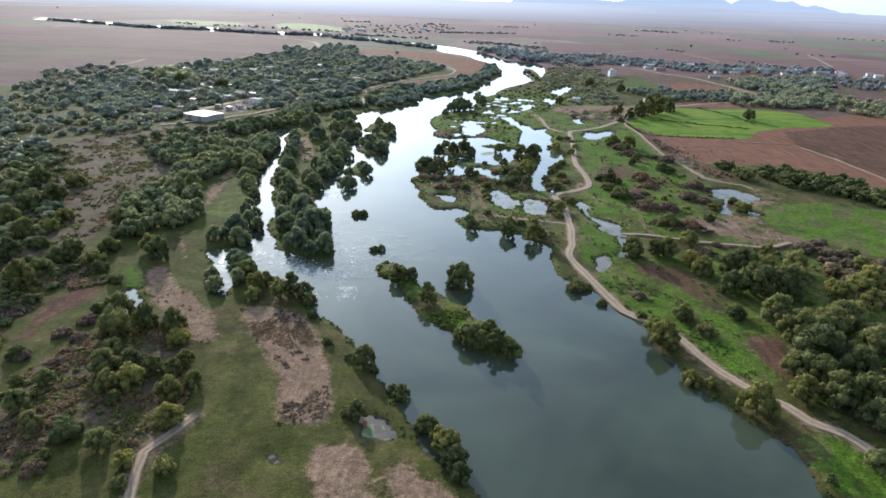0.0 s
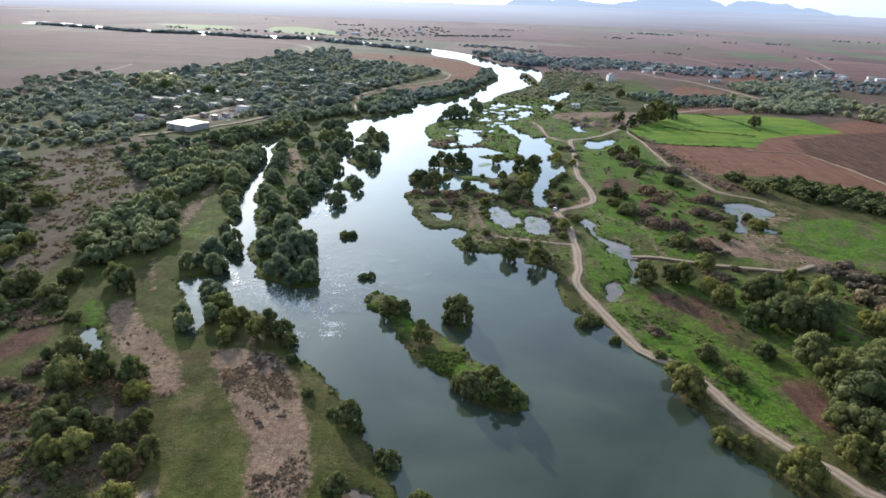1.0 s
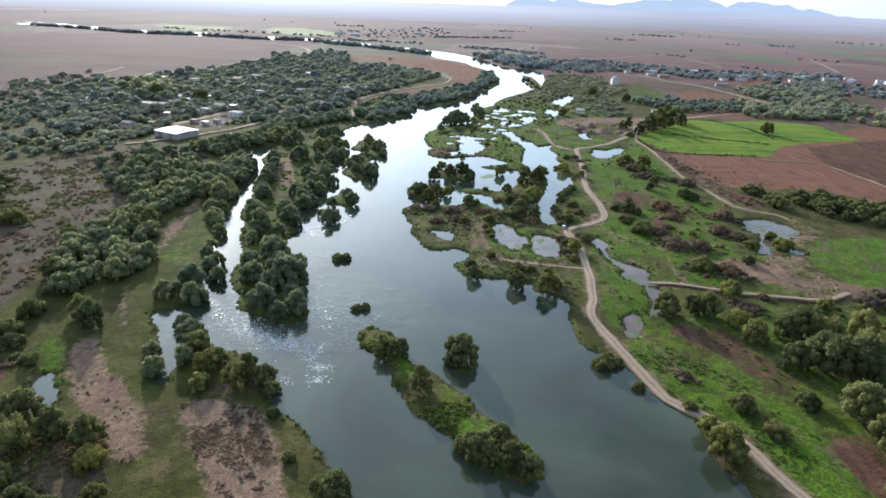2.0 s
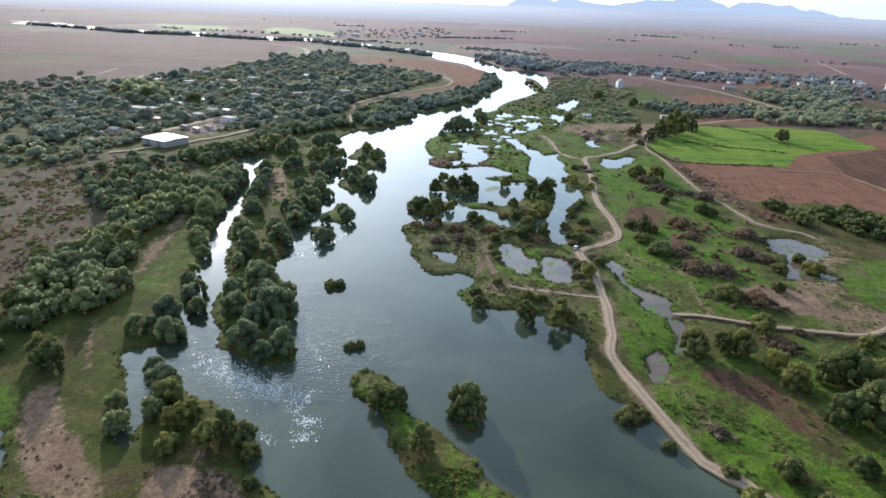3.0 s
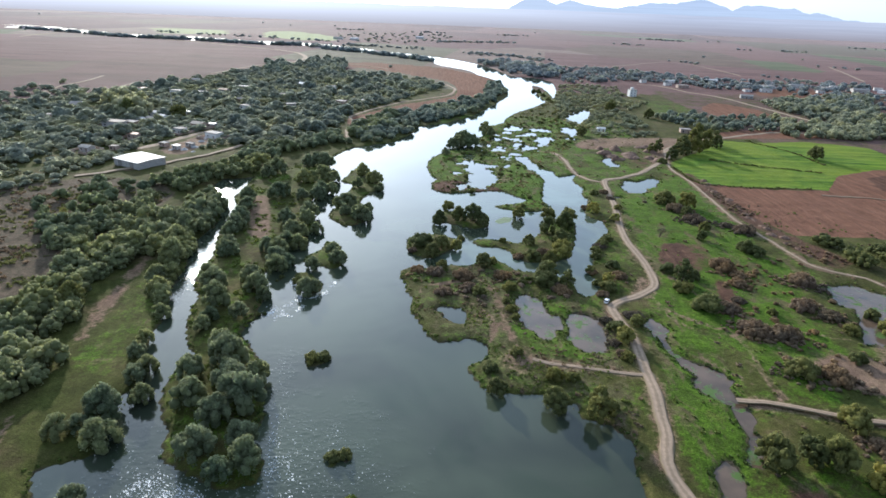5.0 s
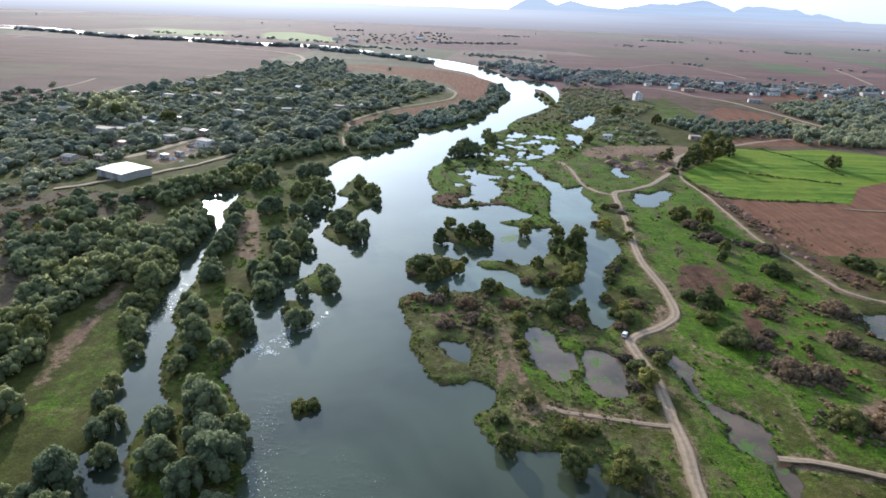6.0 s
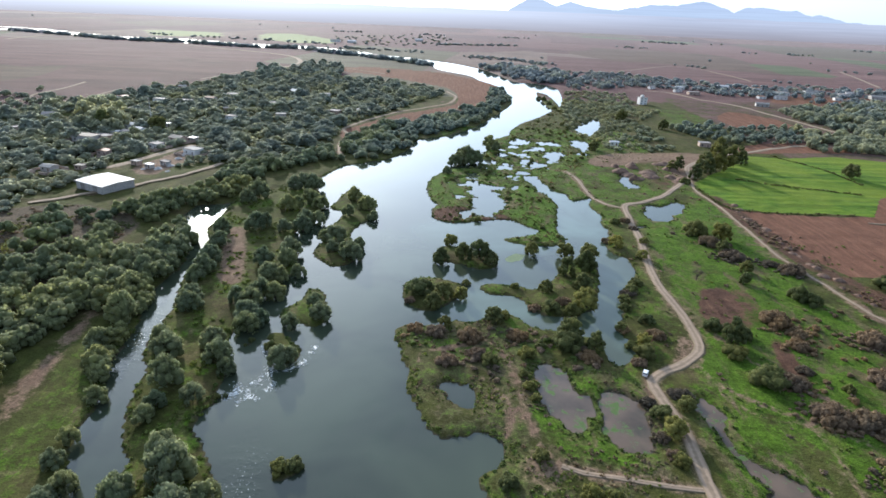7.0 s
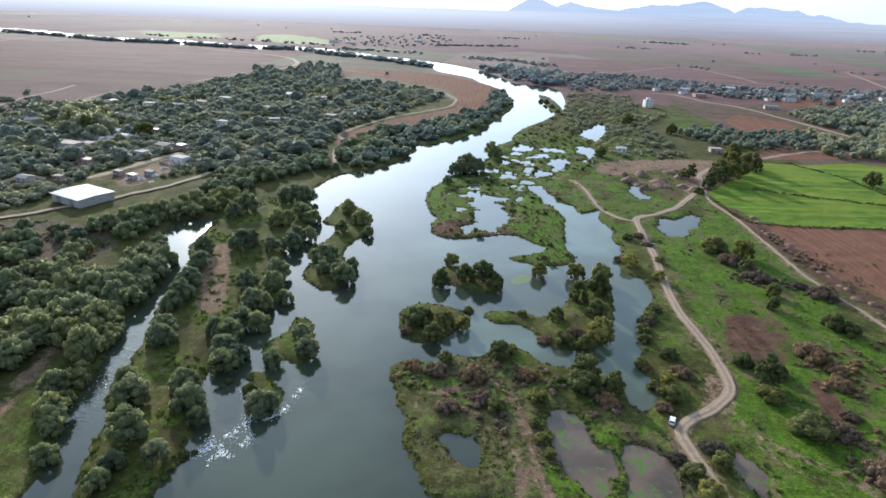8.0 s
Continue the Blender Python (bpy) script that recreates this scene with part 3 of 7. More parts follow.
POND_N1 = [(107.8, 550.8), (111.9, 543.0), (112.4, 518.3), (104.5, 511.1), (101.3, 523.9)]
POND_N2 = [(104.2, 701.1), (120.5, 741.3), (137.0, 765.8), (138.4, 740.0), (124.3, 692.0), (112.6, 678.8), (105.6, 681.4)]
POND_N3 = [(90.2, 648.2), (102.1, 654.6), (103.4, 633.8), (95.9, 608.8), (92.7, 622.5)]
POND_N4 = [(62.4, 594.7), (71.1, 607.9), (78.1, 604.2), (70.5, 581.1), (62.7, 577.0)]
POND_N5 = [(37.9, 638.1), (48.5, 652.5), (55.6, 641.8), (48.0, 627.8), (40.1, 626.5)]
POND_N6 = [(4.7, 499.0), (12.5, 508.2), (19.5, 501.5), (17.7, 490.6), (22.0, 469.1), (14.5, 445.2), (7.6, 447.9), (-2.2, 443.7), (-2.3, 451.6), (6.4, 458.7), (3.2, 473.4), (6.9, 486.3)]
POND_N7 = [(39.8, 525.9), (47.8, 519.2), (54.1, 497.6), (49.3, 490.6), (44.1, 505.2)]
POND_INLET = [(-19.0, 116.1), (-15.1, 116.2), (-10.1, 111.5), (-9.0, 107.6), (-12.9, 107.5), (-16.9, 109.3)]
PUDDLE = [(-36.4, 102.7), (-35.4, 102.7), (-33.4, 100.9), (-33.4, 98.9), (-35.4, 99.8)]
MARSH_W = [(-109.4, 175.6), (-105.5, 175.7), (-99.9, 166.1), (-99.8, 161.2), (-103.7, 162.1), (-105.7, 166.9)]
ROAD_MAIN = [(103.1, 108.8), (98.8, 116.6), (92.6, 121.3), (89.4, 127.2), (84.2, 132.9), (78.9, 141.6), (75.7, 149.4), (73.4, 158.2), (66.0, 170.6), (59.8, 176.3),
    (48.8, 218.0), (51.9, 231.8), (52.8, 238.8), (54.6, 250.4), (55.3, 264.5), (56.1, 279.4),
    (54.3, 293.9), (54.2, 300.8), (59.2, 305.9), (67.1, 311.0), (75.2, 319.2), (77.8, 327.8), (78.5, 346.2), (77.3, 364.0), (78.9, 384.8), (84.3, 418.5), (87.7, 451.2), (91.3, 473.2), (104.0, 481.4), (119.7, 494.8), (138.2, 521.1), (154.8, 545.4)]
ROAD_FIELD = [(150.9, 534.4), (145.4, 508.4), (147.0, 474.8), (144.8, 429.2), (144.3, 403.4), (151.8, 350.2), (158.4, 342.2), (168.9, 337.0), (172.1, 330.1)]
ROAD_WEST = [(90.3, 468.1), (81.3, 472.8), (75.1, 491.4), (73.5, 525.0), (69.2, 545.5)]
ROAD_SPUR = [(54.5, 258.5), (43.4, 259.2), (33.4, 260.8), (26.4, 261.6), (21.4, 263.5)]
ROAD_DYKE = [(76.6, 248.0), (83.7, 247.2), (91.9, 245.0), (101.1, 242.3), (112.2, 240.6), (125.4, 239.0), (138.3, 238.9), (150.3, 244.3)]
ROAD_VILLAGE_FAR = [(379.1, 704.3), (371.2, 747.9), (358.6, 828.5), (341.8, 914.7), (315.7, 954.4), (293.4, 1017.2), (263.0, 1020.5)]
ROADSIDE_OPEN = [(285.3, 1016.5), (315.5, 970.3), (341.7, 929.9), (365.1, 863.8), (372.2, 806.1), (378.5, 740.3), (345.5, 703.9), (331.6, 748.4), (323.5, 802.9), (305.2, 861.9), (276.0, 910.3), (252.9, 958.9)]
ROAD_BEND = [(-87.6, 561.8), (-90.8, 573.5), (-96.1, 600.8), (-93.7, 629.2), (-104.0, 660.2), (-92.0, 700.9), (-66.5, 753.9), (-35.8, 796.8), (-13.9, 836.1), (-7.9, 885.7), (-20.4, 932.4)]
ROAD_LEVEE = [(-223.6, 432.0), (-214.8, 440.4), (-203.5, 453.4), (-189.2, 469.5), (-180.7, 482.4), (-171.2, 495.4), (-163.8, 513.2), (-160.1, 527.0)]
LEVEE_OPEN = [(-230, 436), (-221, 444), (-210, 457), (-195, 474), (-187, 486), (-177, 499), (-170, 517), (-166, 531), (-147, 503), (-151, 489), (-158, 471), (-168,
    458), (-176, 446), (-190, 429), (-202, 416), (-211, 408)]
ROAD_STREET = [(-223.9, 505.1), (-217.7, 519.6), (-213.2, 534.4), (-207.5, 553.6), (-198.3, 574.3)]
STREET_OPEN = [(-226.7, 489.2), (-227.2, 520.1), (-220.3, 537.4), (-206.6, 581.8), (-188.6, 565.1), (-185.2, 521.4), (-183.2, 501.4), (-193.9, 469.1), (-210.7, 473.8)]
ROAD_FARLEFT = [(-1001.7, 1488.4), (-1018.7, 1710.2), (-831.6, 1630.2), (-661.5, 1556.8), (-497.4, 1462.2), (-381.7, 1395.0), (-326.1, 1336.1), (-292.2, 1252.8),
    (-285.0, 1170.2), (-293.1, 1129.3), (-269.9, 1070.2), (-222.9, 1026.3)]
EARTH_SHADE_EAST = [(72.9, 218.8), (81.0, 214.1), (92.1, 214.4), (95.3, 202.6), (99.7, 186.7), (93.0, 182.4), (87.5, 186.4), (83.3, 197.2), (77.2, 202.0), (73.0, 207.8)]
EARTH_POOL = [(93.6, 364.8), (103.2, 370.4), (106.3, 353.5), (97.0, 335.7), (87.8, 331.9), (83.7, 342.6)]
EARTH_STRIP = [(102.6, 330.0), (107.5, 330.4), (104.7, 307.6), (99.7, 301.3), (97.3, 308.5)]
EARTH_NOOK = [(61.5, 333.8), (67.0, 334.5), (66.3, 328.7), (61.4, 321.7), (58.3, 325.0)]
EARTH_EAST2 = [(96.8, 164.0), (106.9, 165.3), (104.0, 149.6), (95.2, 135.3), (94.0, 143.2), (94.8, 152.2)]
BANK_FIELD = [(144.5, 502.5), (155.6, 497.9), (159.1, 468.2), (158.6, 438.4), (159.1, 408.7), (164.6, 385.1), (174.7, 353.2), (162.2, 344.3), (153.9, 364.6), (148.3, 398.6), (145.5, 448.0)]
PATH_NEAR = [(-60.4, 81.3), (-61.5, 87.1), (-63.6, 93.9), (-64.7, 99.7), (-62.8, 103.7), (-60.9, 107.7), (-59.1, 112.6)]
TRACK_MEADOW = [(-118.7, 265.2), (-121.8, 280.8), (-125.5, 305.0), (-127.5, 324.5)]
ROAD_QUARRY = [(153.8, 542.4), (162.3, 571.5), (193.7, 608.3), (222.5, 625.3), (268.4, 653.9), (298.4, 667.9), (351.3, 663.2)]
FIELD_CROP = [(149.1, 527.4), (182.5, 563.3), (220.7, 617.3), (257.0, 615.7), (297.2, 626.1), (346.0, 611.2), (341.0, 545.6), (297.0, 531.0), (260.7, 511.2),
    (231.8, 471.9), (216.1, 474.9), (173.0, 473.6), (150.9, 477.9)]
FIELD_PLOUGH = [(157.0, 474.1), (197.1, 469.4), (231.8, 471.9), (260.7, 511.2), (297.0, 531.0), (341.0, 545.6), (404.0, 567.1), (422.0, 500.7), (313.1, 338.3),
    (253.2, 337.5), (240.4, 356.2), (228.6, 375.8), (203.6, 386.4), (165.6, 385.8), (155.1, 411.6)]
BARE_EAST = [(155.0, 318.5), (174.1, 330.1), (181.2, 310.2), (161.5, 292.4), (150.4, 265.9), (160.4, 250.7), (173.3, 240.4), (149.5, 231.3), (134.5, 242.3), (125.9, 251.4), (132.6, 275.7)]
FIELD_BARE = [(277.9, 513.1), (258.9, 514.2), (373.5, 602.4), (461.7, 627.1), (452.6, 540.3), (381.8, 534.2), (322.6, 500.4)]
FIELD_GREEN2 = [(161.4, 294.4), (183.9, 304.7), (212.1, 303.4), (235.0, 295.6), (199.9, 226.8), (184.3, 232.0), (170.7, 244.1), (153.1, 261.4)]
SAND_1 = [(-109.6, 190.3), (-105.8, 195.3), (-95.9, 181.9), (-86.4, 170.5), (-69.7, 153.7), (-67.6, 146.4), (-70.4, 142.4), (-85.4, 158.1), (-100.6, 172.9)]
SAND_2 = [(-66.8, 165.2), (-47.2, 164.9), (-32.3, 138.1), (-26.8, 113.8), (-38.6, 110.5), (-41.8, 127.0), (-55.9, 147.8)]
SAND_3 = [(-29.5, 101.0), (-27.7, 106.0), (-20.8, 106.2), (-16.8, 103.4), (-12.5, 88.8), (-7.4, 80.1), (-26.1, 79.5), (-25.3, 88.4)]
SAND_4 = [(-10.8, 102.7), (-3.8, 99.0), (4.2, 91.4), (9.4, 81.7), (-4.4, 80.2), (-8.6, 90.9)]
SAND_5 = [(-121.2, 182.1), (-126.9, 176.1), (-129.1, 163.5), (-126.4, 148.8), (-122.3, 137.3), (-115.6, 137.6), (-121.1, 147.2), (-121.1, 157.6), (-116.4, 164.6), (-116.2, 175.4)]
SAND_QUARRY = [(89.5, 575.9), (111.8, 604.3), (153.5, 616.8), (188.5, 617.0), (202.7, 610.7), (151.8, 543.4), (135.2, 522.0), (152.1, 586.0), (120.4, 573.0), (98.7, 562.4)]
SAND_DIRT = [(95.2, 359.5), (109.9, 369.8), (113.1, 358.0), (104.5, 337.4), (91.6, 336.1)]
SAND_PEN = [(10.8, 286.9), (14.1, 284.1), (15.3, 271.2), (23.4, 264.5), (23.6, 253.6), (15.6, 253.4), (10.6, 258.2), (10.5, 264.1), (13.3, 272.2), (10.1, 282.0)]
SAND_RIGHT = [(106.5, 268.0), (125.6, 274.6), (138.7, 266.8), (128.9, 251.5), (115.7, 255.1), (110.6, 258.0)]
SCRUB_LEFT = [(-178.1, 181.9), (-241.9, 275.2), (-256.3, 352.4), (-245.0, 406.5), (-203.1, 433.9), (-156.2, 410.8), (-156.0, 325.8), (-157.3, 262.5), (-145.9, 220.4), (-145.7, 191.8), (-147.6, 167.1)]
MUD_RIGHT = [(94.5, 161.1), (99.8, 164.1), (101.7, 156.5), (104.0, 146.6), (97.2, 139.4), (94.0, 145.2)]
GREEN_MEADOW = [(-122.7, 316.7), (-109.0, 306.5), (-99.4, 275.7), (-100.1, 263.8), (-93.8, 241.2), (-104.6, 240.0), (-114.6, 251.6), (-117.9, 273.1)]
GREEN_PEN = [(35.2, 507.9), (49.4, 483.7), (49.9, 457.0), (45.5, 426.4), (46.7, 414.6), (32.0, 406.3), (19.0, 412.8), (31.7, 421.0), (27.5, 438.6), (21.3, 453.2), (24.8, 481.0)]
GREEN_EAST = [(94.7, 443.6), (140.7, 490.5), (149.4, 451.1), (139.9, 364.6), (143.0, 332.0), (122.8, 303.5), (124.6, 272.5), (106.6, 257.9), (93.6, 259.6),
    (88.3, 273.4), (72.1, 299.3), (66.1, 308.0), (79.8, 325.9), (81.2, 365.1)]
GREEN_STREAM = [(64.2, 303.1), (74.2, 294.4), (83.3, 269.3), (78.9, 241.6), (71.8, 224.8), (62.0, 206.5), (54.0, 208.2), (52.8, 219.2), (55.8, 236.9), (60.4, 263.6), (61.0, 282.5)]
GREEN_SOUTH = [(52.2, 195.3), (66.1, 205.6), (81.5, 188.2), (94.7, 169.9), (94.2, 135.3), (83.2, 133.9), (76.6, 153.4), (66.0, 171.5)]
GREEN_POND = [(19.5, 307.9), (32.4, 306.2), (41.3, 298.6), (49.0, 281.2), (46.3, 265.2), (34.4, 263.9), (23.4, 266.5), (16.2, 278.2)]
PENINSULA = [(-24.9, 320.2), (-8.2, 334.3), (11.5, 333.8), (29.5, 315.0), (52.3, 297.8), (49.5, 253.2), (41.8, 215.8), (40.9, 231.4), (30.7, 242.8), (7.8, 246.1),
    (1.6, 257.9), (6.4, 270.0), (-10.6, 273.4), (-18.9, 295.1)]
MARSH_N = [(-11.3, 513.3), (16.9, 536.0), (26.5, 607.2), (65.2, 660.0), (77.7, 625.9), (74.6, 573.4), (49.6, 530.0), (33.3, 501.9), (23.1, 466.1), (12.4, 456.0), (-0.6, 463.4)]
MARSH_ALL = [(-19.8, 433.3), (25.2, 400.1), (54.6, 415.7), (55.2, 494.7), (67.4, 534.7), (91.5, 575.0), (108.3, 634.9), (99.0, 713.7), (112.1, 823.2), (87.8, 792.4), (49.8, 691.9), (12.4, 572.3), (-21.3, 521.9)]
LILIES = [(17.4, 391.0), (22.3, 396.1), (26.2, 395.2), (23.4, 390.3), (18.5, 387.1)]
GREEN_FLATS = [(55.0, 205.3), (78.8, 227.0), (121.4, 236.9), (146.4, 235.2), (168.5, 208.3), (157.5, 166.8), (121.2, 117.4), (99.6, 123.6), (94.3, 134.3), (83.2, 133.9), (76.6, 152.4), (66.0, 170.6)]
FIELD_DARK = [(277.8, 507.9), (338.0, 540.4), (402.0, 563.9), (432.7, 502.5), (316.3, 338.5), (276.4, 336.0), (272.0, 366.6), (269.2, 415.9), (259.5, 450.9)]
FIELD_EDGE = [(220.5, 460.1), (239.5, 459.0), (258.5, 450.9), (267.2, 412.9), (270.1, 362.5), (273.3, 332.8)]
GREEN_N = [(-22.0, 508.0), (-8.5, 526.1), (8.5, 510.1), (1.2, 477.3), (-13.4, 462.1)]
FIELD_BEND = [(-92.4, 609.7), (-102.9, 654.4), (-65.2, 737.3), (-11.6, 818.5), (-4.9, 887.9), (-21.1, 966.6), (-62.1, 1014.6), (-144.5, 1094.0), (-233.7, 1145.5),
    (-169.7, 1200.5), (-53.0, 1170.0), (10.3, 1094.5), (49.2, 1017.5), (35.3, 903.6), (19.0, 815.1), (-51.9, 702.7), (-79.3, 647.5)]
FIELD_N1 = [(315.5, 855.5), (345.8, 803.0), (344.4, 765.8), (279.0, 741.0), (277.0, 800.9)]
FIELD_N2 = [(447.4, 1012.6), (615.8, 1045.9), (576.0, 975.3), (416.9, 939.5)]
FIELD_N3 = [(240.1, 657.8), (307.3, 683.5), (337.3, 647.5), (276.7, 637.2), (228.5, 628.5)]
PASTURE_N = [(218.7, 843.9), (260.0, 842.8), (254.9, 731.1), (232.5, 692.4), (208.7, 727.1)]
YARD = [(-206.2, 500.2), (-205.7, 531.4), (-192.1, 580.7), (-180.3, 571.3), (-184.3, 525.3), (-190.6, 492.8)]
SAND_ISLE = [(-114.3, 408.1), (-107.6, 415.1), (-90.2, 366.6), (-89.9, 349.9), (-97.8, 357.6), (-104.1, 380.0)]
TRACK_FAR = [(196.1, 1281.9), (300.3, 1322.9), (451.6, 1488.6), (502.9, 1434.7), (511.6, 1230.9)]
TRACK_FAR_EAST = [(847.5, 1532.9), (791.0, 1381.0), (722.7, 1210.0)]
DITCH_1 = [(246.7, 622.2), (258.3, 596.7), (265.7, 575.1), (268.3, 540.3)]
DITCH_2 = [(183.8, 541.4), (203.1, 531.2), (239.4, 521.4), (252.8, 517.0)]
DITCH_3 = [(148.3, 515.5), (150.9, 476.9), (173.0, 471.6), (194.1, 472.3), (221.2, 473.1)]
GREEN_WEST = [(-119.8, 189.9), (-116.3, 194.4), (-104.6, 177.8), (-94.3, 158.3), (-96.5, 154.5), (-107.2, 169.1)]
GREEN_BANK = [(89.7, 117.2), (96.8, 117.5), (101.0, 110.7), (104.2, 104.8), (97.5, 92.6), (84.3, 94.1), (85.0, 103.1)]
RUBBLE = [(-201.4, 505.2), (-201.6, 513.0), (-192.7, 506.5), (-196.9, 522.0), (-189.0, 515.3), (-192.2, 533.8), (-185.4, 532.1), (-188.7, 551.5), (-185.9, 558.4), (-193.4, 544.5), (-184.9, 502.8)]
PALE_1 = [(-993.5, 2095.9), (-923.2, 2121.1), (-757.2, 2102.4), (-693.3, 1926.1), (-736.6, 1853.2), (-853.7, 1825.4)]
PALE_2 = [(-648.0, 2160.7), (-559.5, 2242.2), (-365.6, 1952.4), (-337.8, 1799.3), (-432.4, 1761.3), (-549.6, 1843.4)]
TRACK_L1 = [(-442.5, 715.1), (-443.7, 739.7), (-449.9, 780.7), (-453.8, 833.8), (-461.1, 877.7)]
TRACK_L2 = [(-410.7, 674.2), (-407.0, 695.9), (-401.5, 719.1), (-394.6, 749.6), (-391.3, 780.6), (-393.2, 837.6)]
TRACK_L3 = [(-349.1, 943.2), (-343.2, 984.5), (-332.7, 1039.3), (-319.3, 1101.2), (-302.0, 1153.6)]
TRACK_L4 = [(-291.1, 1130.1), (-275.4, 1052.6), (-238.4, 968.0), (-196.9, 922.1)]
TRACK_L5 = [(-232.6, 1201.8), (-181.5, 1155.0), (-119.3, 1101.5)]
FOAM_1 = [(-66.1, 312.5), (-62.0, 305.7), (-59.3, 301.0), (-55.3, 299.1), (-51.4, 302.2), (-49.3, 309.0), (-49.4, 312.9)]
FOAM_2 = [(-68.0, 285.0), (-65.1, 288.1), (-62.1, 292.1), (-59.2, 297.1), (-59.3, 301.0)]
FOAM_3 = [(-64.0, 283.2), (-61.1, 286.2), (-57.2, 289.2), (-56.2, 293.2)]
FOAM_4 = [(-69.9, 292.9), (-65.1, 290.0), (-61.1, 286.2), (-58.2, 285.3)]
WOOD_BANK = [(-143.5, 232.6), (-153.3, 257.7), (-153.4, 295.6), (-148.1, 323.8), (-142.3, 392.6), (-133.7, 404.6), (-118.6, 375.7), (-120.8, 329.6), (-135.5, 292.3),
    (-115.6, 250.6), (-112.4, 234.8), (-125.0, 229.6), (-132.7, 220.2)]
WOOD_BANK2 = [(-175.9, 368.3), (-170.4, 389.0), (-160.0, 407.8), (-137.8, 416.3), (-119.7, 383.4), (-119.2, 355.1), (-131.7, 345.0), (-133.3, 324.4), (-139.3, 318.2), (-146.3, 296.9), (-185.3, 342.0)]
WOOD_CHANNEL = [(-110.2, 298.8), (-118.7, 325.7), (-121.1, 348.2), (-113.1, 335.6), (-111.1, 319.9), (-102.3, 295.1), (-101.3, 285.2), (-96.4, 274.8), (-100.2, 277.4)]
WOOD_BANK3 = [(-178.8, 426.8), (-152.1, 456.0), (-135.2, 487.8), (-122.5, 486.2), (-128.8, 458.6), (-145.0, 439.5), (-152.4, 415.8)]
WOOD_VILLAGE = [(-372.0, 553.6), (-404.8, 679.5), (-379.5, 761.7), (-336.0, 896.6), (-299.4, 1119.6), (-233.7, 1145.5), (-177.7, 1044.2), (-43.5, 959.3), (-22.9, 902.4),
    (-68.8, 775.4), (-107.1, 672.8), (-104.0, 602.5), (-145.3, 513.9), (-165.0, 527.9), (-192.2, 586.6), (-214.9, 556.5), (-215.3, 527.2), (-233.7, 523.7),
    (-260.7, 533.4), (-267.8, 493.4), (-279.2, 448.8)]
WOOD_LEVEE = [(-219.5, 427.6), (-199.3, 437.9), (-180.5, 470.7), (-159.8, 506.5), (-126.3, 541.0), (-96.0, 591.0), (-83.2, 644.5), (-67.6, 707.8), (-58.0, 663.0),
    (-86.4, 547.2), (-112.3, 518.8), (-125.6, 496.9), (-155.4, 481.2), (-179.2, 452.2),
    (-192.4, 427.4), (-207.6, 411.4)]
WOOD_RIVERSIDE = [(-79.6, 548.4), (-92.1, 595.1), (-80.5, 659.3), (-51.9, 702.7), (24.8, 819.9), (40.0, 972.5), (55.2, 955.9), (56.7, 868.9), (26.9, 758.1),
    (4.3, 693.0), (-18.7, 657.7), (-38.0, 640.2), (-43.2, 599.7), (-55.4, 567.9), (-68.9, 554.7)]
WOOD_RIGHT_FAR = [(171.8, 1183.6), (284.1, 1258.6), (397.8, 1163.5), (495.9, 1123.0), (693.3, 1156.9), (623.4, 1043.6), (449.6, 1002.6), (368.1, 990.4), (331.7, 1036.4), (268.2, 1066.2), (220.4, 1039.1), (146.2, 987.5)]
SCRUB_NORTH = [(142.2, 986.3), (183.3, 981.6), (225.5, 971.5), (195.7, 838.8), (223.2, 826.5), (176.2, 750.6), (177.8, 659.4), (173.4, 623.5), (119.6, 617.5), (104.2, 645.8), (99.0, 715.8), (110.2, 818.3)]
WOOD_RIGHT_A = [(373.3, 862.3), (429.7, 912.3), (585.6, 978.8), (444.2, 747.0), (373.7, 697.1), (368.7, 770.8)]
WOOD_RIGHT_B = [(329.0, 720.3), (350.4, 714.0), (412.8, 705.9), (367.1, 642.5), (288.8, 642.8)]
WOOD_RIGHT_C = [(201.6, 727.8), (248.3, 766.8), (264.0, 727.4), (324.2, 761.9), (341.7, 743.6), (300.3, 675.0), (242.1, 658.9), (217.8, 666.9)]
WOOD_FAR_BANK = [(33.7, 1283.0), (91.1, 1351.3), (186.3, 1213.9), (152.7, 1069.7), (119.7, 1072.8), (84.4, 1104.8), (60.0, 1195.3)]
WOOD_HEDGE = [(171.5, 376.7), (189.8, 388.9), (200.8, 371.2), (217.0, 366.9), (235.4, 353.1), (250.3, 332.3), (267.6, 316.5), (249.7, 291.4), (231.5, 304.3), (217.4, 322.1), (199.2, 334.0), (177.1, 336.3)]
WOOD_EAST = [(109.3, 210.0), (134.4, 232.8), (154.3, 250.5), (169.3, 233.3), (182.6, 219.9), (176.5, 182.7), (130.2, 121.8), (105.0, 113.8), (98.7, 121.6), (93.3, 132.3), (105.0, 149.6), (107.8, 167.4), (100.7, 185.8)]
SCRUB_EAST = [(119.3, 344.3), (164.7, 364.6), (152.0, 316.4), (143.7, 268.9), (122.7, 258.3), (100.5, 264.8), (96.0, 297.9)]
SCRUB_EAST2 = [(150.3, 243.3), (163.5, 247.8), (177.3, 224.6), (185.0, 210.1), (164.3, 181.1), (145.6, 194.3), (149.8, 219.3)]
BUSH_LEFT = [(-111.3, 107.8), (-109.5, 116.5), (-110.7, 131.0), (-104.2, 142.9), (-96.1, 158.7), (-79.5, 152.4), (-65.2, 125.1), (-60.9, 105.7), (-67.6, 101.6),
    (-83.2, 102.0), (-88.9, 97.9), (-88.7, 88.1), (-93.4, 82.1)]
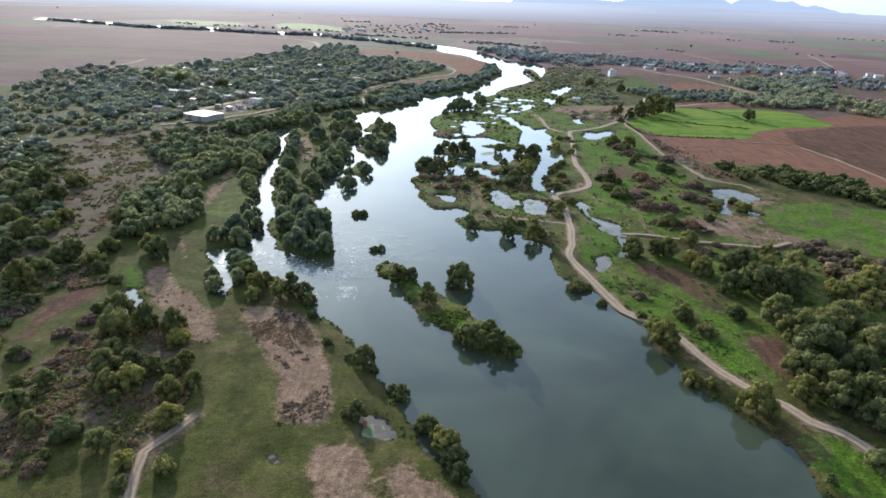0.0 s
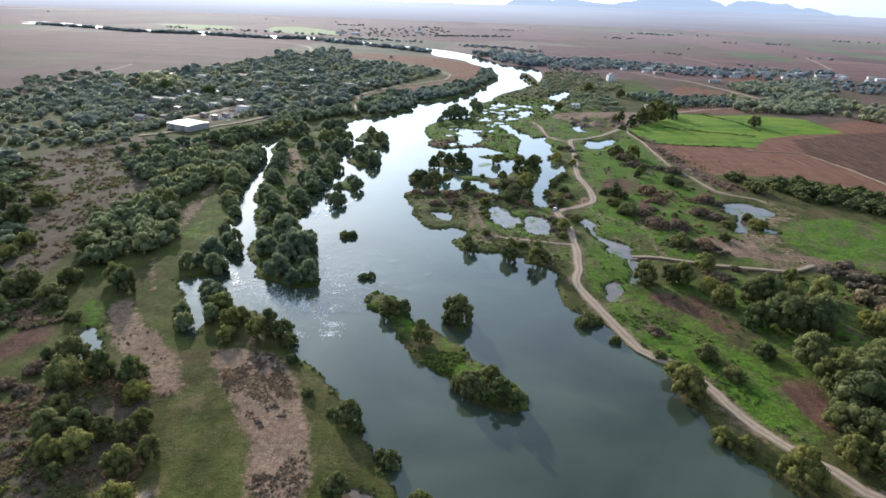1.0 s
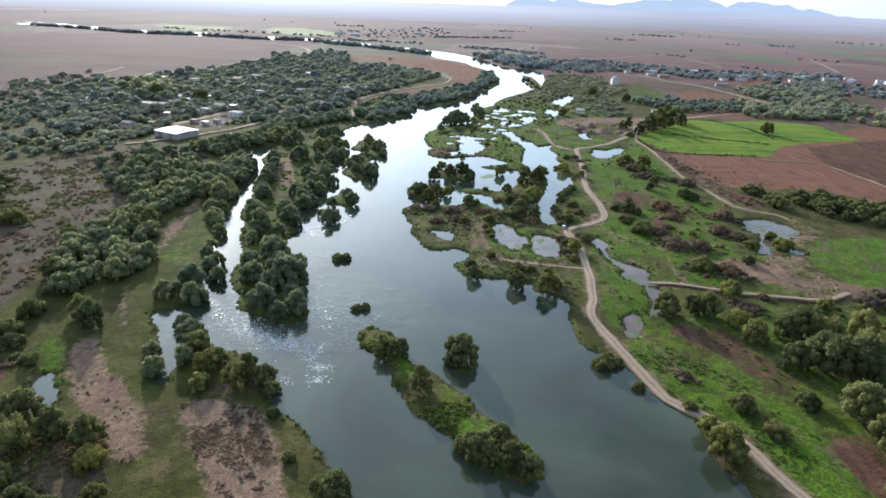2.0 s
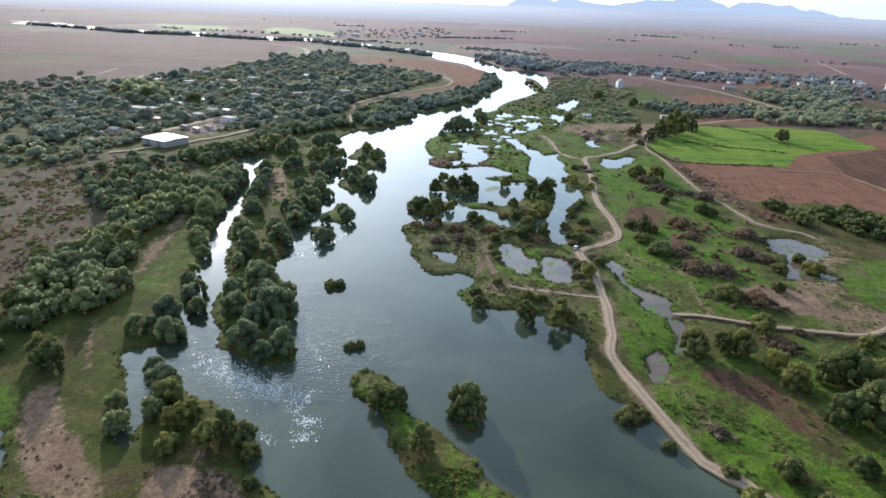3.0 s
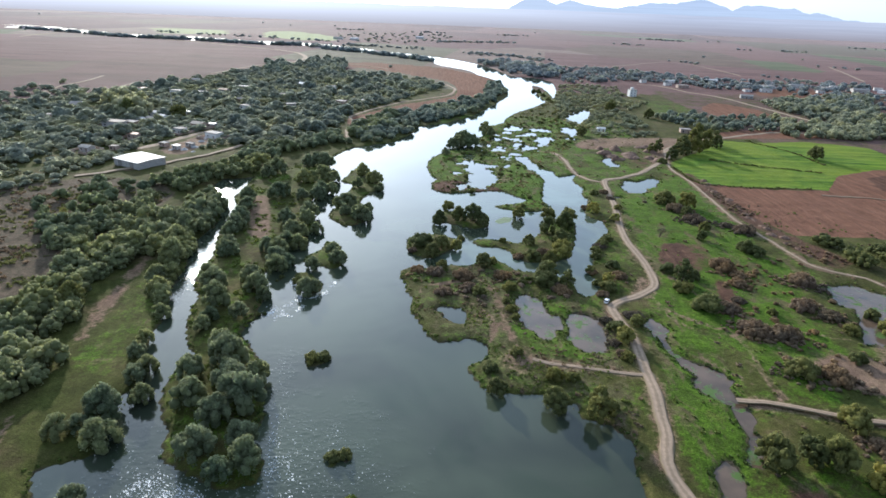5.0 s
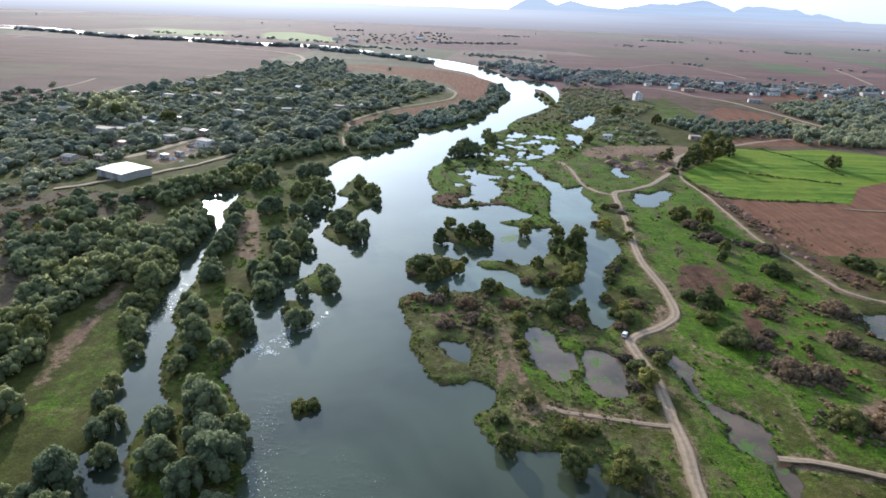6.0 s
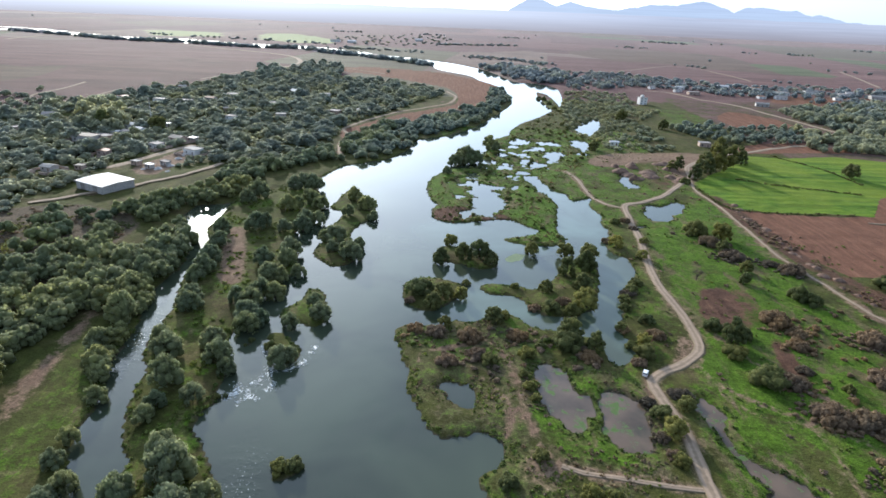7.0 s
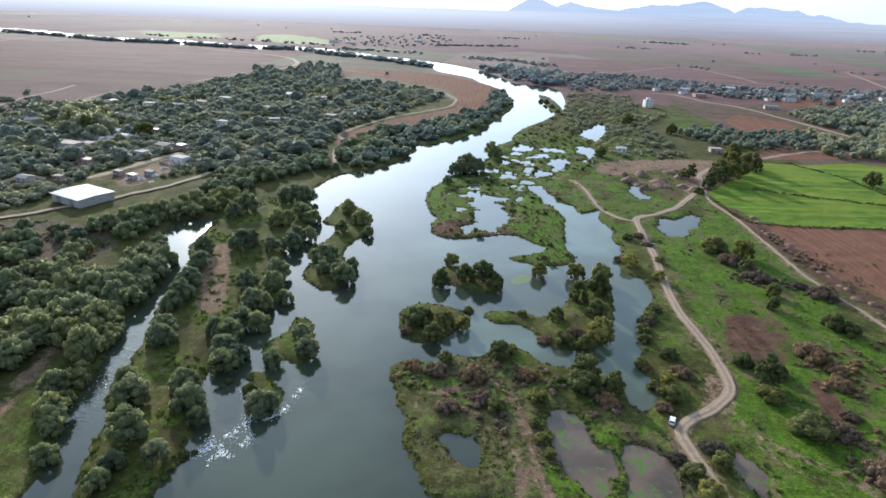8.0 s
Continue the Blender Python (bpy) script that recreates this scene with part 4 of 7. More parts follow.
BUSH_LEFT2 = [(-143.4, 140.3), (-163.2, 188.4), (-150.7, 202.4), (-129.1, 193.6), (-115.3, 180.3), (-131.1, 170.2), (-131.2, 150.5), (-124.2, 135.3), (-126.8, 119.8)]
BUSH_LEFT3 = [(-189.8, 206.2), (-267.0, 302.7), (-281.5, 378.1), (-235.4, 340.9), (-195.5, 268.2), (-168.3, 230.8), (-163.3, 206.0)]
BRUSH_1 = [(-13.0, 313.9), (-1.2, 318.2), (7.8, 313.5), (11.8, 298.8), (8.8, 291.8), (-0.2, 301.5), (-9.1, 304.2)]
BRUSH_2 = [(5.4, 329.9), (21.3, 328.3), (29.5, 318.0), (19.7, 312.8), (10.5, 321.1)]
BRUSH_3 = [(26.5, 319.9), (40.4, 319.3), (42.4, 305.5), (33.5, 304.3)]
BRUSH_4 = [(-23.0, 321.3), (-13.2, 323.5), (-13.0, 315.9), (-20.9, 313.7)]
WOOD_YARDS = [(-260.9, 466.2), (-246.6, 490.1), (-246.1, 522.3), (-234.1, 549.9), (-223.9, 575.6), (-193.4, 599.2), (-165.1, 534.8), (-181.3, 518.6), (-192.6, 498.7),
    (-188.4, 477.4), (-178.4, 458.1), (-203.7, 468.0), (-221.1, 467.5), (-216.9, 447.2), (-232.4, 430.1)]
WOOD_TOWN = [(-410.8, 2161.5), (-238.2, 2439.4), (-30.0, 2350.3), (-25.3, 1898.8), (-171.8, 1782.7), (-324.6, 1808.1)]
WOOD_TRACK = [(-269.3, 1199.8), (-259.8, 1258.1), (-197.3, 1169.2), (-175.5, 1030.7), (-197.0, 982.8), (-230.7, 1025.8)]
WOOD_CLUMP = [(-330.5, 1134.5), (-299.9, 1146.8), (-256.3, 1003.0), (-273.1, 971.0)]
WOOD_GROVE = [(-352.6, 692.3), (-354.1, 719.4), (-327.1, 713.5), (-286.8, 652.0), (-268.7, 604.2), (-284.9, 597.7), (-312.3, 624.0)]
MUD_N1 = [(-17.1, 450.1), (-7.4, 459.3), (4.5, 455.7), (6.6, 446.9), (-9.9, 433.6), (-16.9, 439.4)]
MUD_N2 = [(6.6, 444.9), (20.4, 449.3), (26.5, 439.6), (9.7, 437.2)]
MUD_N3 = [(127.2, 582.2), (152.1, 586.0), (135.2, 522.0), (116.6, 502.6), (118.0, 538.3)]
WOOD_R0 = [(351.6, 816.0), (440.6, 874.5), (464.6, 775.6), (493.1, 702.0), (494.8, 624.6), (449.5, 563.1), (421.1, 593.6), (397.0, 633.1), (360.8, 669.2), (321.0, 706.8)]
WOOD_R1 = [(492.3, 1023.8), (611.8, 987.6), (670.7, 931.8), (666.1, 817.1), (612.7, 748.0), (579.7, 835.8), (471.5, 855.6), (443.0, 916.0)]
WOOD_WEST = [(-423.4, 442.6), (-422.7, 536.7), (-483.7, 693.5), (-464.8, 807.3), (-326.5, 672.0), (-230.2, 489.7), (-165.4, 435.1), (-201.1, 430.1), (-241.2, 407.6), (-257.3, 364.8), (-250.5, 305.5), (-262.9, 262.7)]
WOOD_WEST_LOW = [(-255.4, 254.7), (-248.5, 294.4), (-269.2, 360.6), (-234.3, 334.2), (-195.5, 268.2), (-167.2, 231.4), (-162.4, 199.0), (-175.1, 164.9)]
WOOD_LEFT_TOP = [(-207.6, 411.4), (-199.0, 420.4), (-175.0, 432.8), (-171.8, 415.3), (-181.1, 394.5), (-182.8, 377.9), (-180.4, 342.1), (-212.1, 380.3)]
TREES = {}
TREES['ISLE_1'] = [(-7.0, 400.7, 6.8), (-11.1, 379.7, 8.4), (-1.9, 384.2, 8.6), (5.4, 382.4, 11.7), (10.3, 379.0, 7.5)]
TREES['ISLE_2'] = [(-9.2, 346.9, 8.0), (-12.7, 339.4, 7.4), (-2.5, 347.8, 6.0), (-0.4, 361.1, 4.2)]
TREES['ISLE_2B'] = [(-17.9, 348.0, 11.1), (-21.7, 343.8, 5.0)]
TREES['ISLE_3'] = [(43.9, 391.9, 9.0), (54.5, 390.3, 8.3), (49.2, 374.5, 10.1), (40.7, 369.2, 8.7), (45.5, 357.4, 9.3), (44.0, 342.3, 10.0), (37.6, 338.4, 6.5),
    (30.3, 356.1, 6.1), (18.7, 359.0, 3.7), (29.0, 393.1, 7.2), (51.7, 382.1, 7.0)]
TREES['ISLE_3B'] = [(30.5, 339.9, 8.4), (24.4, 342.1, 6.0), (36.0, 346.2, 7.0)]
TREES['NORTH'] = [(-3.2, 550.8, 11.5), (1.0, 557.2, 15.5), (7.0, 552.3, 13.8), (20.4, 602.2, 13.0), (24.8, 599.5, 8.6), (-11.3, 523.0, 6.4), (-6.9, 547.3, 9.9)]
TREES['RIVER_LOW'] = [(-70.0, 313.2, 2.6), (-71.1, 310.9, 1.6), (-69.7, 283.6, 2.7), (-67.9, 284.6, 2.2)]
TREES['SPIT_LOW'] = [(95.4, 899.3, 7.3), (100.0, 882.4, 8.6), (101.8, 849.2, 8.2), (103.4, 818.8, 7.9), (104.8, 801.2, 6.4)]
TREES['ISLE_J1'] = [(-61.0, 456.8, 10.2), (-50.7, 443.9, 9.1), (-54.2, 443.4, 8.0), (-47.3, 430.5, 7.1), (-60.5, 432.6, 7.8), (-59.9, 396.5, 11.3), (-65.1, 399.0, 7.9), (-49.1, 377.4, 11.3),
    (-52.7, 382.1, 9.2), (-58.8, 385.6, 7.5), (-48.2, 392.1, 7.2)]
TREES['ISLE_LONG_N'] = [(-87.5, 474.6, 11.6), (-94.4, 477.8, 10.4), (-99.3, 473.1, 9.7), (-113.8, 454.6, 13.1), (-116.4, 445.7, 9.7), (-84.2, 449.6, 10.7),
    (-77.1, 443.9, 9.3), (-88.5, 439.3, 9.3), (-92.1, 435.8, 10.4), (-99.9, 405.6, 11.1), (-97.3, 412.3, 8.6), (-78.7, 419.8, 9.7), (-72.9, 420.4, 8.6),
    (-85.7, 407.1, 7.8), (-78.1, 409.2, 9.4), (-113.5, 399.8, 9.5),
    (-108.4, 384.8, 9.5), (-75.9, 379.7, 9.9), (-74.3, 369.1, 9.5), (-84.1, 368.2, 9.6), (-67.7, 360.8, 6.9), (-105.9, 368.5, 9.9), (-104.7, 357.4, 10.4), (-104.6, 351.1, 8.0), (-77.5, 354.9, 9.9), (-73.3, 354.0, 8.9), (-77.0, 342.0, 8.6), (-71.1, 340.0, 9.2), (-99.3, 334.8, 8.7), (-96.9, 327.7, 9.2), (-77.7, 332.6, 9.8), (-76.2, 323.2, 9.4), (-71.6, 321.2, 8.5)]
TREES['ISLE_LONG_M'] = [(-91.5, 298.5, 10.6), (-98.3, 328.9, 7.9), (-73.3, 315.9, 10.2), (-75.3, 297.3, 10.5), (-71.3, 293.2, 6.4), (-85.4, 284.1, 10.4), (-75.4, 279.2,
    7.2), (-83.7, 276.3, 6.4), (-84.3, 270.6, 6.1), (-83.5, 336.0, 7.3), (-95.8, 305.8, 8.0), (-79.6, 305.2, 8.5), (-73.8, 324.8, 7.5)]
TREES['ISLE_LONG_S'] = [(-67.5, 248.2, 13.0), (-57.8, 229.5, 13.0), (-71.4, 230.9, 10.6), (-62.5, 212.2, 10.4), (-50.3, 210.6, 9.1), (-54.7, 207.1, 7.3), (-63.8, 239.1,
    10.5), (-76.0, 242.3, 9.0), (-57.5, 242.8, 9.0), (-62.6, 224.3, 9.5), (-53.5, 218.8, 8.0), (-73.0, 256.1, 9.0)]
TREES['ISLE_J2'] = [(-51.0, 326.0, 8.6), (-55.0, 336.5, 6.5), (-60.1, 321.1, 6.6)]
TREES['ISLE_J3'] = [(-57.6, 299.0, 8.2), (-54.9, 301.2, 6.1), (-62.4, 307.6, 4.9)]
TREES['BUSHES'] = [(-45.1, 256.9, 5.6), (-42.1, 258.2, 4.6), (-30.8, 217.1, 4.4), (-28.1, 217.9, 4.2)]
TREES['ISLE_K1'] = [(-17.8, 188.8, 8.4), (-13.6, 191.1, 6.0), (-6.7, 171.6, 7.2), (7.8, 148.5, 8.0), (13.6, 152.6, 7.1), (15.5, 146.3, 6.5), (19.2, 144.0, 6.4), (10.6, 146.9, 5.4), (4.4, 151.9, 5.1)]
TREES['ISLE_K2'] = [(4.4, 186.0, 10.4), (1.4, 187.0, 5.2)]
TREES['PEN'] = [(9.4, 244.4, 6.5), (25.2, 237.7, 8.7), (36.3, 234.8, 9.0), (33.7, 320.1, 9.5), (40.9, 315.2, 6.7), (8.6, 330.1, 7.2), (12.7, 334.5, 4.6), (-8.1, 326.4, 5.3)]
TREES['PEN_B'] = [(32.4, 313.8, 11.5), (38.0, 308.3, 8.0), (-11.2, 319.7, 8.5), (0.4, 316.7, 10.0), (-7.0, 302.9, 8.0), (2.3, 307.9, 7.1), (16.2, 319.3, 8.5), (18.0, 309.2, 6.4), (-18.1, 322.2, 6.9)]
TREES['PEN_LOW'] = [(23.1, 315.7, 5.0), (5.9, 304.5, 7.0), (16.0, 299.5, 3.8), (17.3, 293.4, 4.4), (18.6, 288.4, 4.2), (26.9, 251.7, 6.2), (16.7, 263.9, 5.0), (8.1, 254.9, 5.4), (32.0, 252.1, 5.0), (40.2, 239.0, 5.1)]
TREES['LAGOON_E'] = [(68.0, 364.7, 8.6), (78.4, 392.5, 7.5), (53.7, 328.6, 6.5), (63.4, 333.8, 8.7), (58.1, 320.1, 7.3), (50.2, 288.1, 6.4), (52.1, 282.1, 7.9),
    (53.2, 273.7, 8.5), (49.3, 273.3, 6.4), (51.5, 264.3, 6.6), (60.2, 286.1, 6.8), (59.1, 291.6, 7.0), (53.7, 318.6, 5.8)]
TREES['LAGOON_EB'] = [(56.9, 312.5, 8.5), (64.4, 324.9, 7.0), (53.5, 308.1, 6.0), (61.8, 292.2, 5.7), (63.1, 356.7, 7.2), (50.2, 266.9, 5.1)]
TREES['LAGOON_N'] = [(64.6, 358.2, 7.8), (59.5, 351.1, 6.7), (83.9, 441.9, 8.2), (77.6, 439.0, 7.5), (70.6, 405.5, 10.3), (67.6, 412.9, 7.9), (58.6, 344.6, 6.1),
    (53.0, 329.6, 5.7), (85.5, 431.3, 6.8), (145.0, 524.8, 10.0), (84.6, 411.7, 5.9)]
TREES['EAST'] = [(124.5, 418.1, 10.7), (118.8, 404.4, 6.6), (119.9, 382.5, 6.5), (114.6, 372.0, 5.8), (271.6, 554.2, 12.6), (88.3, 321.8, 8.7)]
TREES['EAST_B'] = [(115.7, 424.2, 14.4), (116.7, 411.7, 12.0), (121.1, 395.3, 13.7), (110.7, 335.0, 13.5), (141.2, 382.2, 12.0), (135.3, 391.4, 7.3), (110.4, 321.4,
    8.7), (89.9, 297.4, 12.4), (97.2, 298.6, 9.6), (99.7, 281.2, 12.8), (108.7, 279.6, 12.3), (138.6, 323.6, 14.0), (126.1, 301.1, 12.2), (132.6, 295.4,
    9.5), (102.6, 257.1, 11.5), (111.7, 255.9, 11.4), (115.7, 236.3, 5.4), (105.8, 225.8, 8.9), (67.7, 184.8, 5.2), (153.9, 235.1, 9.1), (161.9, 232.1,
    9.0), (169.4, 229.3, 8.7), (113.6, 328.8, 8.0), (104.0, 307.0, 6.0)]
TREES['EAST_NEAR'] = [(74.8, 219.0, 9.8), (84.8, 221.8, 8.3), (89.1, 218.2, 9.4), (96.6, 213.8, 7.0), (96.9, 203.1, 9.2), (109.8, 207.5, 9.5)]
TREES['EAST_S'] = [(114.4, 207.1, 10.2), (121.8, 206.2, 7.9), (110.3, 186.5, 12.9), (121.6, 187.6, 12.5), (107.1, 167.2, 9.4), (106.9, 153.7, 10.5), (107.9, 145.1,
    12.0), (119.9, 158.9, 10.8), (95.5, 127.7, 7.5), (102.5, 124.9, 9.2), (110.7, 125.5, 9.2), (119.2, 142.5, 8.2), (80.7, 121.1, 8.4), (66.3, 151.1,
    8.6)]
TREES['EAST_WOOD'] = [(102.4, 133.6, 9.5), (114.5, 135.1, 10), (121.8, 131.4, 9), (126.3, 148.5, 10), (113.0, 153.0, 9.5), (99.2, 138.5, 8), (127.7, 138.6, 9),
    (116.0, 165.6, 8.5), (128.1, 166.0, 9), (132.2, 157.7, 8.5), (120.1, 119.4, 9), (107.9, 116.9, 8.5), (127.9, 194.6, 9), (139.6, 186.0, 8), (149.9, 192.7, 9),
    (136.7, 212.9, 8), (102.6, 189.8, 8)]
TREES['EAST_YELLOW'] = [(103.5, 234.8, 9.0), (132.4, 203.6, 7.8), (141.1, 195.1, 6.0), (133.6, 228.6, 6.2), (135.9, 173.3, 8.7), (148.2, 182.8, 8.1), (164.3, 215.6, 8.2),
    (160.5, 202.1, 9.9), (65.4, 160.4, 6.9), (72.7, 133.1, 3.9), (98.1, 102.7, 7.0), (86.1, 100.1, 3.1)]
TREES['EAST_LOW'] = [(129.9, 357.6, 10.0), (133.1, 353.4, 9.3), (85.8, 331.2, 8.2), (85.9, 313.8, 8.3), (94.5, 327.1, 7.2), (112.1, 298.2, 4.8), (133.8, 286.7, 6.9),
    (124.3, 268.0, 6.3), (149.7, 287.7, 10.4), (149.8, 299.6, 7.3), (97.1, 172.3, 8.1), (78.3, 169.3, 8.7), (82.3, 160.1, 7.2), (68.5, 134.2, 7.0), (64.8, 170.7, 4.8), (46.1, 187.8, 8.0), (50.4, 189.9, 5.1), (53.6, 178.8, 4.9)]
TREES['LEFT_BANK'] = [(-22.4, 135.2, 7.2), (-19.8, 134.0, 4.2), (-20.7, 113.5, 5.8), (-22.9, 115.0, 3.8), (-10.4, 122.1, 5.4), (-12.7, 124.7, 4.0), (-2.8, 110.0, 6.2), (-4.3, 111.3, 4.3),
    (3.5, 98.7, 7.2), (1.7, 102.5, 7.1), (5.2, 95.0, 5.5), (0.2, 106.5, 5.0), (-34.7, 145.8, 3.8), (-27.0, 138.9, 3.3)]
TREES['LEFT_POINT'] = [(-73.2, 186.3, 8.2), (-66.1, 176.3, 7.5), (-64.7, 169.7, 5.6), (-56.2, 170.4, 8.2), (-53.2, 173.4, 7.4), (-48.9, 173.8, 7.1), (-45.7, 169.6, 5.6),
    (-63.9, 181.3, 5.7), (-42.6, 160.9, 3.9)]
TREES['LEFT_INLET'] = [(-80.2, 175.6, 6.8), (-84.7, 184.0, 5.7), (-76.8, 191.7, 9.4), (-73.4, 180.5, 6.8), (-82.2, 198.8, 6.5)]
TREES['LEFT_INLET2'] = [(-85.1, 233.6, 6.5), (-91.2, 242.0, 6.4), (-89.7, 246.7, 6.9), (-96.5, 254.1, 6.0), (-98.3, 262.6, 5.4), (-86.7, 216.1, 9.5), (-91.1, 225.9, 10.7), (-93.6, 220.9,
    6.3), (-97.8, 218.3, 7.1), (-100.7, 277.7, 6.6), (-108.5, 292.6, 8.5), (-114.7, 301.7, 7.9), (-116.5, 317.9, 12.0), (-122.1, 336.4, 11.1), (-125.7, 350.3, 10.5), (-126.7, 361.8, 9.0)]
TREES['LEFT_GROVE'] = [(-102.0, 153.7, 9.5), (-97.0, 141.7, 9.8), (-89.6, 124.9, 8.1), (-83.1, 126.6, 7.5), (-84.6, 118.2, 6.0), (-79.4, 119.8, 6.9), (-80.3, 113.7, 4.7),
    (-77.0, 126.4, 6.0), (-71.5, 125.1, 5.9), (-70.2, 130.2, 5.8), (-64.3, 121.6, 5.2), (-67.7, 115.0, 7.2), (-63.4, 106.0, 6.8), (-76.4, 139.9, 6.5),
    (-90.4, 148.1, 8.4), (-80.7, 145.5, 8.3), (-92.4, 133.7, 6.2), (-110.4, 196.2, 9.5), (-117.0, 203.6, 8.0), (-132.9, 280.3, 9.7)]
TREES['LEFT_SCRUB'] = [(-144.5, 168.5, 11.1), (-144.5, 178.8, 9.9), (-146.0, 190.2, 10.2), (-141.3, 193.4, 9.2), (-131.4, 189.3, 9.9), (-132.3, 202.1, 9.2),
    (-141.1, 226.8, 10.1), (-130.4, 218.1, 10.8), (-160.3, 202.0, 8.2), (-172.1, 209.7, 10.4), (-167.1, 218.9, 8.7), (-193.8, 243.5, 13.0), (-187.4, 252.1, 11.8),
    (-212.3, 261.9, 12.8), (-193.5, 278.6, 10.5), (-210.4, 275.4, 13.0), (-169.2, 231.7, 9.0), (-125.9, 185.0, 7.2), (-163.6, 188.9, 10.7), (-190.2, 226.3, 11.3)]
TREES['LEFT_SCRUB2'] = [(-136.0, 217.1, 8.0), (-130.5, 187.7, 6.1), (-115.7, 177.6, 5.5), (-65.0, 88.8, 3.5), (-85.2, 95.2, 3.6), (-116.4, 130.9, 6.1), (-117.5, 131.2, 6.0)]
TREES['LEFT_YELLOW'] = [(-75.3, 98.0, 6.2), (-67.3, 93.6, 5.3), (-57.5, 92.0, 5.4), (-102.2, 120.2, 5.2), (-108.6, 119.0, 4.0), (-101.4, 109.1, 6.7), (-93.7, 103.1, 5.4)]
TREES['LEFT_DRY'] = [(-84.2, 100.5, 7.8), (-104.5, 129.3, 4.6), (-94.8, 120.1, 4.3), (-84.9, 90.4, 5.9), (-106.0, 140.3, 6.5), (-109.7, 150.5, 6.8), (-112.5, 142.8, 6.6),
    (-110.2, 157.3, 5.3)]
TREES['ROAD_TOP'] = [(155.2, 534.7, 12.7), (169.1, 549.4, 15.0), (178.8, 554.9, 19.5), (191.5, 566.5, 18.5), (207.2, 583.6, 14.7), (151.9, 557.7, 10.8), (145.9, 556.8, 8.3), (171.1, 563.4,
    12.9)]
TREES['MISC'] = [(-288.1, 608.8, 17.8), (-248.9, 616.5, 15.3), (104.0, 613.0, 10.0), (163.1, 759.3, 13.3), (191.7, 715.3, 11.4), (203.7, 612.2, 14.5)]

# ---- plan tools ----
rng = np.random.default_rng(7)


def curve_points(pts, closed=True, step=2.5, ragged=0.0):
    """A smooth line through control points, with a ragged edge."""
    p = np.array(pts, float)
    n = len(p)
    out = []
    for i in range(n if closed else n - 1):
        if closed:
            a, b, c2, d = p[(i - 1) % n], p[i], p[(i + 1) % n], p[(i + 2) % n]
        else:
            a, b, c2, d = p[max(i - 1, 0)], p[i], p[i + 1], p[min(i + 2, n - 1)]
        length = np.linalg.norm(c2 - b)
        k2 = max(1, int(min(length / step, 40)))
        tension = 0.4
        m1, m2 = (c2 - a) * tension, (d - b) * tension
        for m in (m1, m2):
            ln = np.linalg.norm(m)
            if ln > 1.2 * length:
                m *= 1.2 * length / max(ln, 1e-6)
        for j in range(k2):
            u = j / k2
            out.append((2 * u**3 - 3 * u**2 + 1) * b + (u**3 - 2 * u**2 + u) * m1 + (-2 * u**3 + 3 * u**2) * c2 + (u**3 - u**2) * m2)
    if not closed:
        out.append(p[-1])
    out = np.array(out)
    if ragged:
        for q in out:
            v = noise.noise_vector(Vector((q[0] * 0.16, q[1] * 0.16, 0.0))) + 0.5 * noise.noise_vector(Vector((q[0] * 0.5, q[1] * 0.5, 3.0)))
            q += ragged * np.array((v.x, v.y))
    return out


def steps(first, last, start, grow):
    out, s = [first], start
    while out[-1] < last:
        out.append(out[-1] + s)
        s *= grow
    return out


xr = steps(250, 5200, 1.7, 1.085)
xs = np.array(sorted([-v for v in xr] + list(np.arange(-248.4, 249.9, 1.65)) + xr))
ys = np.array(sorted([80 - v for v in steps(1.7, 1200, 1.9, 1.12)] + list(np.arange(80, 560, 1.65)) + steps(561.5, 4950, 1.7, 1.021)))
GX, GY = np.meshgrid(xs, ys)


def fill(poly):
    """Which grid points lie inside a closed line."""
    par = np.zeros(GX.shape, bool)
    n = len(poly)
    for i in range(n):
        (x0, y0), (x1, y1) = poly[i], poly[(i + 1) % n]
        if y0 == y1:
            continue
        lo, hi = min(y0, y1), max(y0, y1)
        for r in range(np.searchsorted(ys, lo), np.searchsorted(ys, hi)):
            xi = x0 + (ys[r] - y0) / (y1 - y0) * (x1 - x0)
            par[r, : np.searchsorted(xs, xi)] ^= True
    return par


def inside(poly, x, y):
    p = np.array(poly, float)
    q = np.roll(p, -1, 0)
    hit = np.zeros(np.shape(x), bool)
    for (x0, y0), (x1, y1) in zip(p, q):
        if y0 != y1:
            hit ^= ((y0 > y) != (y1 > y)) & (x < (x1 - x0) * (y - y0) / (y1 - y0) + x0)
    return hit


def soften(m, n=1):
    m = m.astype(float)
    for _ in range(n):
        q = np.pad(m, 1, mode="edge")
        m = (q[:-2, 1:-1] + q[2:, 1:-1] + q[1:-1, :-2] + q[1:-1, 2:] + 2 * q[1:-1, 1:-1]) / 6
    return m


# ---- shores ----
SHORES = [curve_points(BANK_LEFT_NEAR + BANK_LEFT_FAR + BANK_RIGHT_FAR + BANK_RIGHT_MID + BANK_RIGHT_LAGOON + BANK_RIGHT_NEAR + [(95, 50), (105, -400), (5, -400), (12, 50)], ragged=0.8)]
ISLES = [curve_points(p, ragged=0.9) for p in (SPIT, ISLE_LONG, ISLE_J1, ISLE_J2, ISLE_J3, ISLE_K1, ISLE_1, ISLE_2, ISLE_3)]
for cx, cy, w in TREES["BUSHES"] + TREES["ISLE_K2"] + TREES["RIVER_LOW"]:
    ISLES.append(curve_points([(cx + 0.33 * w * math.cos(a), cy + 0.25 * w * math.sin(a)) for a in np.arange(0, 6.2, 0.9)], ragged=0.5))
